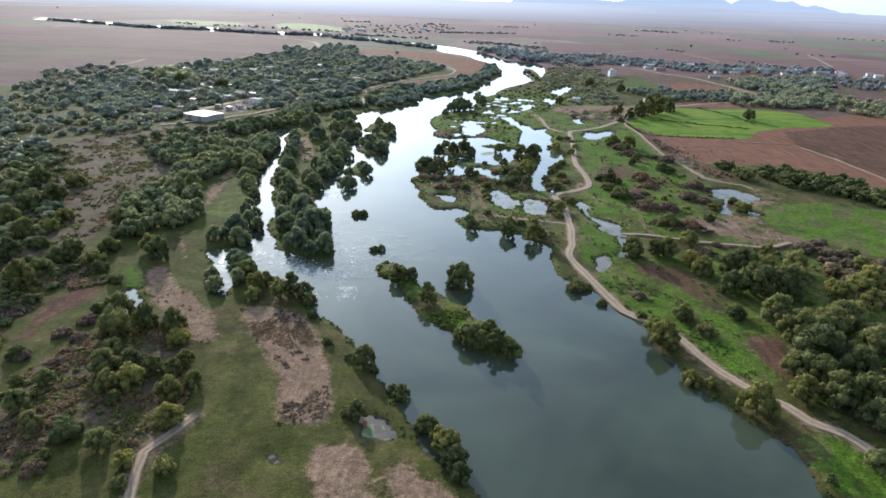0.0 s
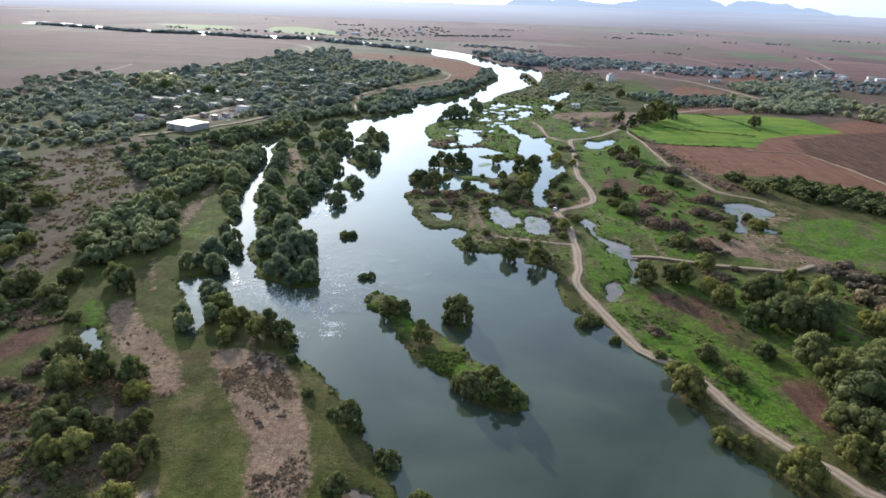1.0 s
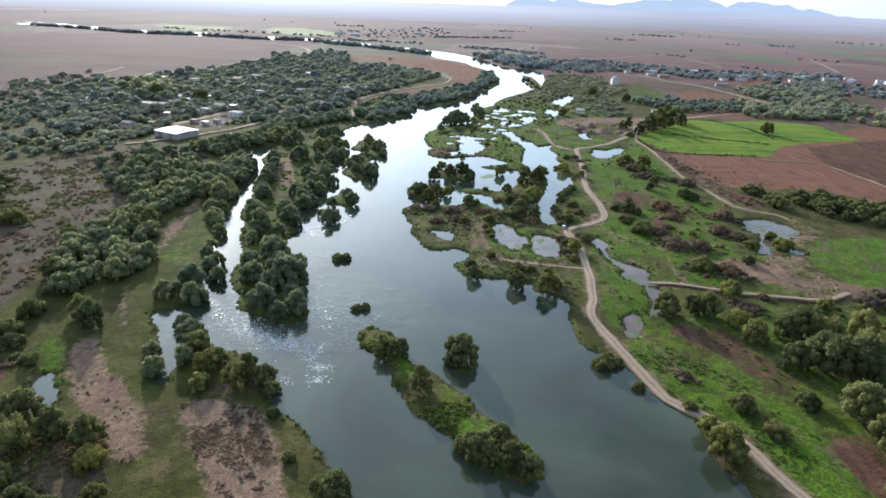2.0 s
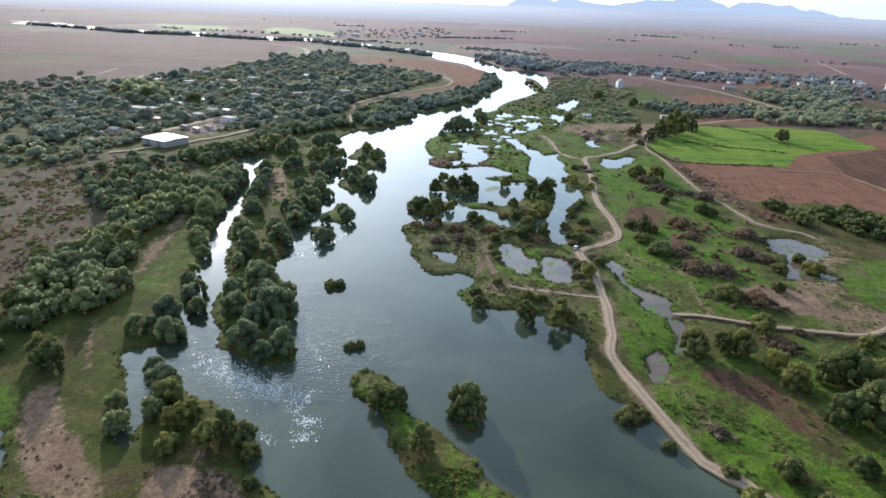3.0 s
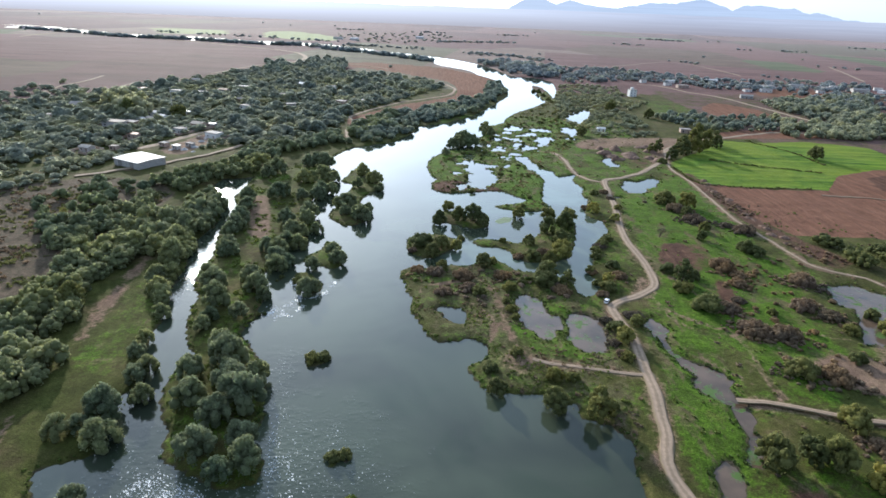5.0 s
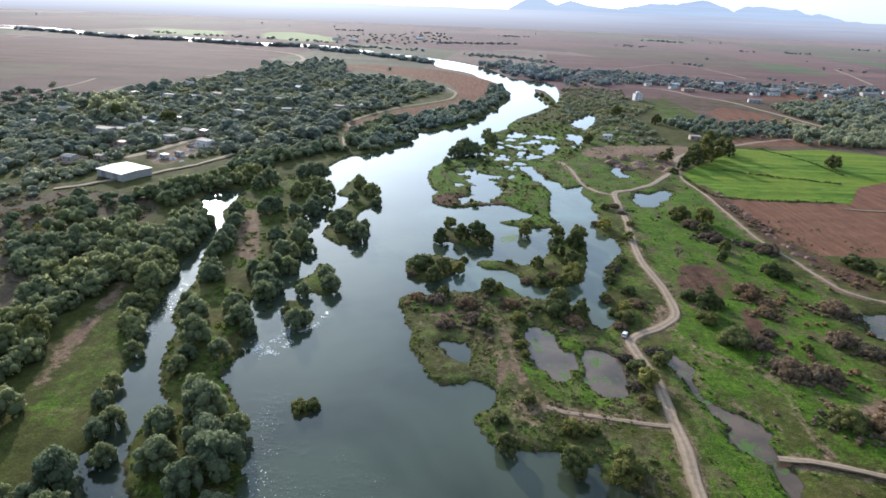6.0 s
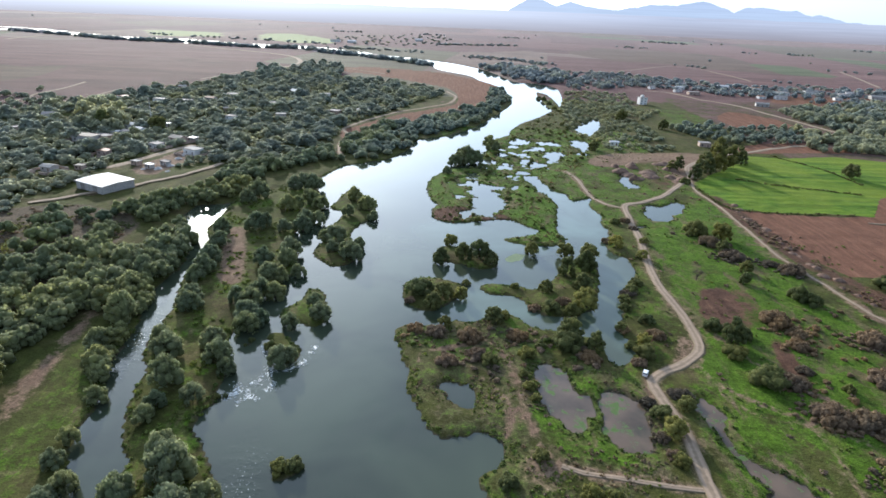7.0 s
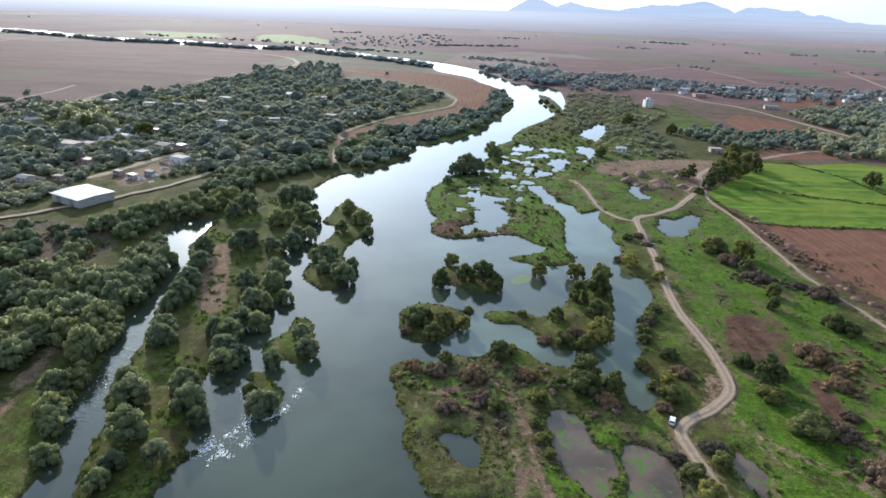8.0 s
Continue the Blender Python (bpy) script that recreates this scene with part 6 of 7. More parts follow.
BROWN = ("ISLE_2B", "ISLE_3B", "PEN_B", "LAGOON_EB", "EAST_B", "LEFT_DRY")
for zone, rows in TREES.items():
    for i, (x, y, w) in enumerate(rows):
        y += 0.42 * w
        if zone == "ISLE_J1":
            w *= 0.9
        if zone in ("LAGOON_E", "LAGOON_N"):
            put(("low", "yellow", "brown")[i % 3], x, y, w * 0.8, 0.9, "bushes beside the lagoon")
            continue
        if zone in BROWN:
            put("brown" if i % 7 else "low", x, y, w * 0.95, 1.0, "dry bushes on the flats")
        elif zone == "BUSHES":
            put("low", x, y, w, 1.1, "bushes standing in the river")
        elif zone in ("EAST_S", "EAST_NEAR", "EAST_WOOD", "LEFT_GROVE"):
            put(("green", "green", "yellow", "green")[turn_rng.randrange(4)], x, y, w * (1.18 if zone in ("EAST_S", "EAST_WOOD") else 1.0), 1.2, "trees on the green flats")
        elif zone in ("EAST_YELLOW", "LEFT_YELLOW"):
            put("yellow", x, y, w * 0.95, 1.14, "pale yellow-green trees")
        elif zone in ("EAST_LOW", "PEN_LOW", "SPIT_LOW", "RIVER_LOW"):
            put("low", x, y, w * 0.9, 1.1, "low bushes on the flats")
        elif zone == "LEFT_SCRUB":
            put("low" if i % 3 else "green", x, y, w, 1.1, "bushes on the dry slope")
        elif zone == "LEFT_SCRUB2":
            put(("low", "brown", "low", "yellow")[i % 4], x, y, w, 1.0, "undergrowth round the grove")
        elif zone == "ROAD_TOP":
            put("tall", x, y, w * 0.78, 1.15, "tall trees at the road fork")
        elif zone.startswith(("ISLE_LONG", "ISLE_J", "LEFT_INLET", "NORTH")) and w >= 5:
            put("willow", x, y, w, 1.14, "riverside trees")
        elif w < 5:
            put("low", x, y, w, 1.1, "small bank bushes")
        else:
            put(("green", "green", "tall", "green", "yellow", "green")[turn_rng.randrange(6)], x, y, w, 1.14, "riverside trees")

# leafless tree on the green flats
bare_tree = new("bare_tree")
bm = bmesh.new()
limb(bm, (0, 0, -0.3), (0.3, 0.1, 1.8), 0.26, 0.18)
part("trunk", bm, M_BARK, bare_tree)
twig_rng = random.Random(8)
for n in range(9):
    bm = bmesh.new()
    a, z0 = n * 2.4, 1.1 + 0.08 * n
    tip = Vector((0.3 + 1.5 * math.cos(a), 0.1 + 1.5 * math.sin(a), z0 + twig_rng.uniform(1.2, 2.6)))
    limb(bm, (0.2, 0.07, z0), tip, 0.11, 0.05, 5)
    for _ in range(7):
        out = tip + Vector((twig_rng.uniform(-1, 1), twig_rng.uniform(-1, 1), twig_rng.uniform(0.2, 1.1)))
        limb(bm, tip, out, 0.05, 0.02, 4)
        for _ in range(2):
            limb(bm, out, out + Vector((twig_rng.uniform(-0.6, 0.6), twig_rng.uniform(-0.6, 0.6), twig_rng.uniform(0, 0.6))), 0.03, 0.015, 4)
    part("branch", bm, M_BARK, bare_tree)
bare_tree.matrix_basis = pose(95.2, 375.4, z_at(95.2, 375.4))
tagged(bare_tree, "leafless brown tree standing on the green flats", "tree")

# ---- woods and undergrowth ----


def scatter(poly, spacing, seed, keep_dry=True, gaps=-0.32):
    r = np.random.default_rng(seed)
    p = np.array(poly, float)
    lo, hi = p.min(0), p.max(0)
    gx, gy = np.meshgrid(np.arange(lo[0], hi[0], spacing), np.arange(lo[1], hi[1], spacing))
    x = gx.ravel() + r.uniform(-0.55, 0.55, gx.size) * spacing
    y = gy.ravel() + r.uniform(-0.55, 0.55, gx.size) * spacing
    ok = inside(poly, x, y)
    out = []
    for a, b in zip(x[ok], y[ok]):
        if noise.noise((a * 0.03, b * 0.03, seed)) < gaps:
            continue
        if keep_dry and (wet_at(a, b) or near_road(a, b)):
            continue
        out.append((a, b))
    return out


ROAD_PTS = np.vstack([curve_points(p, False, 3.0) for p in (ROAD_MAIN, ROAD_FIELD, ROAD_BEND, ROAD_LEVEE, ROAD_STREET, ROAD_VILLAGE_FAR, ROAD_QUARRY, PATH_NEAR, TRACK_MEADOW, ROAD_DYKE)])
road_kd = kdtree.KDTree(len(ROAD_PTS))
for i, p in enumerate(ROAD_PTS):
    road_kd.insert((p[0], p[1], 0), i)
road_kd.balance()


def near_road(x, y, d=4.5):
    return road_kd.find((x, y, 0))[2] < d


def joined(name, templates, places, sizes, heights, material, label, category, seed=0):
    """Many plants, too many to count, as one mesh."""
    r = np.random.default_rng(seed)
    V, F, n = [], [], 0
    for (x, y), s, h in zip(places, sizes, heights):
        tv, tf = templates[r.integers(len(templates))]
        a = r.uniform(0, 6.28)
        rot = np.array(((math.cos(a), -math.sin(a), 0), (math.sin(a), math.cos(a), 0), (0, 0, 1)))
        V.append((tv @ rot.T) * np.array((s, s, s * h)) + np.array((x, y, z_at(x, y) - 0.02 * s)))
        F.append(tf + n)
        n += len(tv)
    if not V:
        return None
    ob = new(name, mesh_from(name, np.vstack(V), np.vstack(F), material, True))
    return tagged(ob, label, category, kind="stuff")


FINE = [crown_arrays(s, 11, 170, 0.9, card=0.075)[:2] for s in (101, 102, 103, 104)]
COARSE = [crown_arrays(s, 6, 46, 0.85, False, 0.12)[:2] for s in (111, 112, 113, 114)]
BRUSH = [crown_arrays(s, 4, 110, 0.8, False, 0.14)[:2] for s in (131, 132, 133, 134)]
TUFT = [crown_arrays(s, 3, 19, 0.5, None, 0.36, 0.05)[:2] for s in (121, 122, 123, 124)]


def wood(name, poly, spacing, lo, hi, templates, material, label, seed, tall=1.0, gaps=-0.32):
    r = np.random.default_rng(seed)
    pl = [p for p in scatter(poly, spacing, seed, gaps=gaps) if not inside(ROADSIDE_OPEN, *p) and not inside(LEVEE_OPEN, *p) and not inside(STREET_OPEN, *p) and all(math.hypot(p[0] - a, p[1] - b) > c for a, b, c in HOUSE_CLEAR)]
    joined(name, templates, pl, lo + (hi - lo) * r.uniform(0, 1, len(pl)) ** 1.5, r.uniform(0.85, 1.15, len(pl)) * tall, material, label, "woods", seed)


# houses: x, y, width, depth, height, turn, wall, roof, form
HOUSES = [
    (-277.7, 573.8, 17, 10, 4.2, -14, "plaster", "tan", "flat"), (-268.2, 578.9, 11, 8, 3.4, -10, "block", "concrete", "flat"), (-270.0, 596.4, 8, 6, 3.2, -8,
    "white", "white", "flat"), (-261.0, 599.7, 7, 6, 3.2, -8, "white", "concrete", "gable"), (-270.9, 625.5, 10, 8, 3.6, -8, "white", "white", "gable"), (-256.3, 609.5, 7, 7, 3.6, -20, "white", "white", "gable"), (-242.9, 536.9, 8, 7, 3.0, -14, "block", "rust", "flat"), (-220.3, 562.2, 8, 7, 3.4, -24, "white",
    "concrete", "flat"), (-214.2, 583.7, 11, 8, 3.4, -24, "block", "tan", "gable"), (-188.8, 550.6, 11, 8, 3.8, -24, "white", "zinc", "flat"), (-205.2, 588.1,
    6, 5, 3.0, -24, "plaster", "white", "flat"), (-247.5, 638.1, 4, 4, 3.0, 0, "white", "white", "flat"), (-198.7, 508.2, 5, 3.5, 2.6, -28, "plaster",
    "white", "flat"), (-210.3, 514.6, 6, 4, 2.6, -28, "block", "zinc", "flat"), (-192.9, 517.2, 6, 3.5, 2.6, -28, "plaster", "concrete", "flat"), (-252.2, 492.9, 8,
    6, 3.0, -16, "plaster", "zinc", "gable"), (-237.2, 499.2, 5, 4, 2.8, -10, "block", "tan", "flat"),
    (-311.7, 759.0, 12, 8, 3.4, -10, "white", "zinc", "flat"),
    (-285.7, 758.1, 14, 8, 3.4, 0, "white", "concrete", "flat"), (-255.9, 812.1, 12, 9, 3.4, -20, "plaster", "zinc", "flat"), (-193.8, 855.9, 16, 9, 3.6, -12, "white", "white", "gable"),
    (-125.7, 730.9, 10, 8, 3.2, -20, "block", "concrete", "flat"), (-158.7, 840.2, 11, 8, 3.4, 15, "white", "zinc", "flat"), (-329.3, 676.6, 12, 8, 3.2, 0, "plaster", "concrete", "flat"),
    (-209.3, 681.5, 10, 8, 3.2, -12, "white", "concrete", "flat"), (-170.9, 702.5, 9, 7, 3.0, 20, "plaster", "zinc", "flat"), (220.0, 887.8, 9, 8, 8.4, 8, "white", "concrete", "flat"),
    (204.1, 649.5, 9, 7, 3.2, -6, "block", "concrete", "flat"), (125.2, 639.4, 7, 5, 3.0, 0, "white", "white", "gable"), (405.0, 1097.5, 17, 9, 3.8, -8, "white", "white", "gable"),
    (378.4, 913.3, 15, 8, 3.6, -14, "plaster", "zinc", "gable"), (469.3, 1042.6, 18, 10, 4.0, 0, "white", "concrete", "flat"), (525.7, 1070.2, 20, 11, 4.0, 0, "white", "zinc", "gable"),
    (563.3, 1052.2, 18, 10, 4.0, 10, "white", "concrete", "flat"), (603.6, 1034.2, 22, 12, 4.4, -10, "plaster", "zinc", "gable"), (-130.0, 2066.3, 24, 14, 5, 0, "white", "white", "gable"),
    (-301.5, 1855.5, 22, 13, 5, 0, "white", "white", "gable"), (-349.8, 1869.1, 26, 14, 5, 0, "white", "zinc", "gable"), (325.0, 1002.6, 16, 9, 3.8, 5, "block", "concrete", "flat"),
    (442.4, 993.8, 15, 9, 3.8, -5, "white", "zinc", "gable")]
hr = random.Random(12)
for _ in range(26):         # more roofs among the village trees
    hx, hy = hr.uniform(-430, -90), hr.uniform(560, 900)
    if inside(WOOD_VILLAGE, np.array([hx]), np.array([hy]))[0] and all(math.hypot(hx - q[0], hy - q[1]) > 24 for q in HOUSES) and not near_road(hx, hy, 10):
        HOUSES.append((round(hx), round(hy), hr.uniform(7, 13), hr.uniform(6, 9), hr.uniform(2.8, 3.6), hr.uniform(-40, 20), hr.choice(("white", "plaster", "block")),
                       hr.choice(("zinc", "concrete", "rust")), hr.choice(("flat", "gable"))))
for _ in range(26):         # small farmsteads past the straight road
    hx = hr.uniform(250, 700)
    hy = 1120 - 0.15 * hx + hr.uniform(-70, 60)
    if all(math.hypot(hx - q[0], hy - q[1]) > 26 for q in HOUSES) and not near_road(hx, hy, 14):
        HOUSES.append((round(hx), round(hy), hr.uniform(8, 14), hr.uniform(6, 9), hr.uniform(3.0, 4.0), hr.uniform(-30, 30), hr.choice(("white", "white", "plaster")), hr.choice(("zinc", "concrete", "white", "rust")), hr.choice(("flat", "gable"))))
HOUSE_CLEAR = [(h[0], h[1], 0.5 * h[2] + 1.8) for h in HOUSES] + [(-202.7, 466.2, 17), (-200.5, 449.6, 15), (-187.0, 455.8, 10), (-213.9, 445.3, 12)]
HOUSE_CLEAR += [(h[0], h[1] - 0.5 * h[3] - 4, 4.5) for h in HOUSES]

wood("woods", WOOD_BANK, 5.6, 6, 10.5, FINE, M_HAZED_WILLOW, "dense dark green willows along the side channel", 1)
wood("woods", WOOD_BANK2, 6.4, 6, 11, FINE, M_HAZED_WILLOW, "dense green willow wood behind the meadow", 2)
wood("woods", WOOD_CHANNEL, 4.4, 5, 8.5, FINE, M_HAZED_WILLOW, "willows lining the narrow side channel", 3)
wood("woods", WOOD_BANK3, 6.0, 6, 11, FINE, M_HAZED_WILLOW, "dark trees at the head of the channel", 4)
wood("woods", WOOD_WEST, 9.5, 4, 11, COARSE, M_HAZED_WOODS, "loose trees west of the village", 22, 0.7, -0.15)
wood("undergrowth", WOOD_WEST_LOW, 8.0, 4, 9, COARSE, M_HAZED_WILLOW, "low trees and bushes on the dry plain", 23, 0.7)
wood("woods", WOOD_LEFT_TOP, 7.5, 5, 9, COARSE, M_HAZED_WILLOW, "loose trees on the dry slope", 5)
wood("woods", WOOD_VILLAGE, 7.8, 5, 11, COARSE, M_HAZED_WOODS, "dark garden trees shading a spread-out village", 6, 0.6, -0.4)
wood("woods", WOOD_VILLAGE, 19, 11, 18, FINE, M_HAZED_WOODS, "large old trees standing over the village roofs", 66, 0.7, -0.2)
wood("woods", WOOD_LEVEE, 6.0, 6, 11, COARSE, M_HAZED_WILLOW, "trees below the levee road", 7, 0.9, -0.5)
wood("woods", WOOD_RIVERSIDE, 7.0, 6, 12, COARSE, M_HAZED_WOODS, "dark wooded bank of the river bend", 8, 0.8)
wood("woods", WOOD_RIGHT_FAR, 13.0, 6, 12, COARSE, M_HAZED_FAR, "trees round far farmsteads", 9, 0.8)
wood("woods", SCRUB_NORTH, 6.2, 2.5, 7, COARSE, M_HAZED_WOODS, "open grey-green scrub wood", 10, 0.65)
wood("woods", WOOD_RIGHT_A, 10.0, 6, 12, COARSE, M_HAZED_WOODS, "dark tree belt beside the straight road", 11)
wood("woods", WOOD_RIGHT_B, 7.0, 6, 11, COARSE, M_HAZED_WOODS, "green tree belt behind the crop field", 12)
wood("woods", WOOD_RIGHT_C, 8.0, 4, 9, COARSE, M_HAZED_WOODS, "tree clumps between small fields", 13)
wood("woods", WOOD_R0, 9.0, 5, 11, COARSE, M_HAZED_WOODS, "dark tree belt behind the fields", 24)
wood("woods", WOOD_R1, 14.0, 6, 12, COARSE, M_HAZED_FAR, "trees round far farmsteads", 25, 0.8, -0.1)
wood("woods", WOOD_FAR_BANK, 14.0, 10, 18, COARSE, M_HAZED_FAR, "wooded far river bank", 14, 0.8)
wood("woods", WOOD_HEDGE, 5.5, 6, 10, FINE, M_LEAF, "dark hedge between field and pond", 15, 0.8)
wood("woods", WOOD_YARDS, 7.0, 4, 9, COARSE, M_HAZED_WOODS, "garden trees between the village houses", 30, 0.65, -0.3)
wood("woods", WOOD_TOWN, 42.0, 7, 13, COARSE, M_HAZED_FAR, "hazy trees of a far town across the river", 26, 0.5)
wood("woods", WOOD_TRACK, 13.0, 8, 14, COARSE, M_HAZED_WOODS, "dark trees beside the bend of the canal road", 27)
wood("woods", WOOD_CLUMP, 12.0, 8, 14, COARSE, M_HAZED_WOODS, "tree clump at the edge of the fields", 28)
wood("woods", WOOD_GROVE, 7.5, 11, 17, FINE, M_HAZED_WOODS, "dense dark grove of tall old trees in the village", 29, 1.05, -0.6)
wood("undergrowth", WOOD_EAST, 8.5, 1.2, 3.2, BRUSH, M_LEAF, "olive undergrowth between the trees of the flats", 95, 0.6, 0.02)
wood("undergrowth", WOOD_EAST, 9.0, 1.2, 3.4, BRUSH, M_LEAF_B, "dry brown undergrowth on the flats", 96, 0.55, 0.05)
wood("undergrowth", SCRUB_EAST, 8.0, 1.2, 3.4, BRUSH, M_LEAF_B, "brown thorn scrub on the flats", 17, 0.6, 0.05)
wood("undergrowth", SCRUB_EAST2, 6.0, 4, 8, BRUSH, M_LEAF_B, "dry scrub beside the field", 18, 0.7)
wood("undergrowth", BUSH_LEFT, 8.5, 1.4, 3.2, COARSE, M_LEAF, "low green undergrowth below the grove", 19, 0.6)
wood("undergrowth", BUSH_LEFT2, 6.0, 3, 6, COARSE, M_LEAF, "low bushes along the sandy clearing", 20, 0.6)
wood("undergrowth", BUSH_LEFT3, 6.5, 3, 6.5, COARSE, M_LEAF, "low bushes on the dry slope", 21, 0.6)


for n, zone in enumerate((BRUSH_1, BRUSH_2, BRUSH_3, BRUSH_4)):
    wood("undergrowth", zone, 3.6, 1.0, 3.2, BRUSH, M_LEAF_B, "brown thorn brush on the flats", 80 + n, 0.5, -0.08)
    wood("undergrowth", zone, 4.6, 1.0, 2.6, BRUSH, M_REED, "green shrubs among the brown brush", 90 + n, 0.55, 0.0)
for n, (bx, by, bw) in enumerate(TREES["EAST_B"]):
    thicket = [(bx + 0.9 * bw * math.cos(a) + 0.5 * bw * math.sin(a) * 0.4, by + 0.35 * bw + 0.55 * bw * math.sin(a) - 0.3 * bw * math.cos(a)) for a in np.arange(0, 6.2, 0.7)]
    wood("undergrowth", thicket, 2.3, 0.9, 2.6, BRUSH, M_LEAF_B, "low tangle of dry brown brush on the flats", 120 + n, 0.5, -0.1)
wood("undergrowth", BANK_FIELD, 3.4, 0.9, 2.8, BRUSH, M_LEAF_B, "brown brush on the rough field bank", 97, 0.5, 0.0)



def tufts(name, poly, count, lo, hi, material, label, seed, height=0.8, shore=None):
    r = np.random.default_rng(seed)
    p = np.array(poly, float)
    mn, mx = p.min(0), p.max(0)
    x, y = r.uniform(mn[0], mx[0], count), r.uniform(mn[1], mx[1], count)
    ok = inside(poly, x, y)
    pl = []
    for a, b in zip(x[ok], y[ok]):
        if wet_at(a, b) or near_road(a, b, 2.8) or inside(FIELD_GREEN2, np.array([a]), np.array([b]))[0]:
            continue
        if shore is None:
            if noise.noise((a * 0.07, b * 0.07, seed)) + 0.5 * noise.noise((a * 0.3, b * 0.3, seed)) < 0.12:
                continue
        elif shore_distance(a, b) > shore:
            continue
        pl.append((a, b))
    joined(name, TUFT, pl, r.uniform(lo, hi, len(pl)), r.uniform(0.7, 1.1, len(pl)) * height, material, label, "plants", seed)


FLATS = [(-30, 235), (60, 230), (120, 150), (260, 150), (260, 330), (150, 480), (150, 700), (20, 700), (-30, 480)]
tufts("low_plants", FLATS, 6500, 0.4, 1.4, M_REED, "low green marsh plants", 31)
tufts("dry_brush", FLATS, 1800, 0.6, 1.8, M_LEAF_B, "low dry brown brush", 32)
tufts("reeds", [(-160, 130), (120, 90), (200, 300), (150, 720), (-40, 720), (-160, 460)], 70000, 0.3, 1.1, M_REED, "reeds and low bushes at the water's edge", 33, 1.0, 2.2)
tufts("scrub", SCRUB_LEFT, 7000, 0.7, 1.9, M_LEAF_B, "low grey-brown scrub on the dry plain", 34)
tufts("scrub", SCRUB_LEFT, 9000, 0.7, 2.2, M_LEAF, "low green scrub on the dry plain", 35)
tufts("dry_brush", BUSH_LEFT, 7000, 0.6, 1.8, M_LEAF_B, "dry olive-brown brush below the grove", 46)
tufts("dry_brush", BUSH_LEFT2, 6000, 0.8, 2.4, M_LEAF_B, "dry brush round the sandy clearing", 47)
tufts("low_plants", BUSH_LEFT2, 5000, 0.8, 2.4, M_LEAF, "low green plants round the sandy clearing", 48)
tufts("low_plants", BUSH_LEFT, 3500, 0.6, 1.5, M_LEAF, "low leafy plants under the grove", 36)
tufts("dry_brush", SAND_2[:3] + SAND_2[-1:], 2600, 0.3, 0.9, M_LEAF_B, "dark dry debris over the top of the sand bar", 38, 0.6)
tufts("dry_brush", SAND_2, 3200, 0.3, 1.1, M_LEAF_B, "dark dry tufts on the sand", 37, 0.7)
tufts("dry_brush", SAND_1, 350, 0.4, 1.0, M_LEAF_B, "dark dry tufts on the sand", 38, 0.7)
for ditch in (DITCH_1, DITCH_2, DITCH_3):
    dp = curve_points(ditch, False, 1.1)
    joined("weeds", TUFT, [(q[0] + rng.normal() * 0.5, q[1] + rng.normal() * 0.5) for q in dp], rng.uniform(0.8, 2.0, len(dp)), rng.uniform(0.7, 1.2, len(dp)), M_LEAF, "dark weeds along a field ditch", "plants", 70)
tufts("low_plants", GREEN_SOUTH, 3000, 0.4, 1.1, M_REED, "leafy plants on the wet green strip", 49, 0.7)
tufts("dry_brush", PENINSULA, 3000, 0.4, 1.3, M_LEAF_B, "dry brown brush covering the peninsula", 51, 0.7)
tufts("low_plants", PENINSULA, 5600, 0.3, 1.1, M_REED, "leafy green plants covering the peninsula", 52, 0.7)
tufts("low_plants", MARSH_ALL, 9000, 0.4, 1.5, M_REED, "tussocks of marsh plants between the pools", 53, 0.7)
tufts("dry_brush", MARSH_ALL, 5000, 0.5, 1.7, M_LEAF_B, "dry brown tussocks between the pools", 54, 0.6)
wood("undergrowth", MARSH_ALL, 9.0, 1.5, 4.0, BRUSH, M_LEAF, "small bushes scattered over the marsh", 55, 0.7, 0.0)
tufts("low_plants", ISLE_K1, 3500, 0.8, 1.9, M_REED, "leafy plants covering the narrow island", 39)
tufts("low_plants", ISLE_LONG, 5000, 0.6, 1.8, M_REED, "leafy plants under the island willows", 40)

# spoil heaps by the road fork


def heap(x, y, w, h, seed, stuff=M_EARTH, label="mound of dug brown earth beside the road", group="dug mounds"):
    r = np.random.default_rng(seed)
    verts, faces, rings, seg = [], [], 6, 18
    for i in range(rings):
        u = i / (rings - 1)
        for j in range(seg):
            a = 2 * math.pi * j / seg
            rad = w / 2 * (1 - u) * (1 + 0.3 * noise.noise((math.cos(a) * 1.3 + seed, math.sin(a) * 1.3, u * 2)))
            verts.append((rad * math.cos(a) * 1.25, rad * math.sin(a), h * (1 - (1 - u) ** 2) * (1 + 0.25 * noise.noise((rad + seed, a * 2, 1))) - 0.25 * (1 - u)))
    for i in range(rings - 1):
        for j in range(seg):
            faces.append((i * seg + j, i * seg + (j + 1) % seg, (i + 1) * seg + (j + 1) % seg, (i + 1) * seg + j))
    ob = new("mound", mesh_from("mound", verts, faces, stuff, True))
    ob.matrix_basis = pose(x, y, z_at(x, y), 0, 0, r.uniform(0, 360))
    return tagged(ob, label, "mound", group)


heap_rng = random.Random(4)
for n in range(16):
    heap(128 + heap_rng.uniform(-22, 22), 558 + heap_rng.uniform(-30, 28), heap_rng.uniform(5, 11), heap_rng.uniform(1.2, 3.2), n)
for n in range(20):
    heap(155 + heap_rng.uniform(-2.0, 3.0), 360 + 6.4 * n + heap_rng.uniform(-2, 2), heap_rng.uniform(2.5, 5.0), heap_rng.uniform(0.5, 1.1), 70 + n, M_EARTH, "low ridge of turned brown earth along the field", "earth ridges")
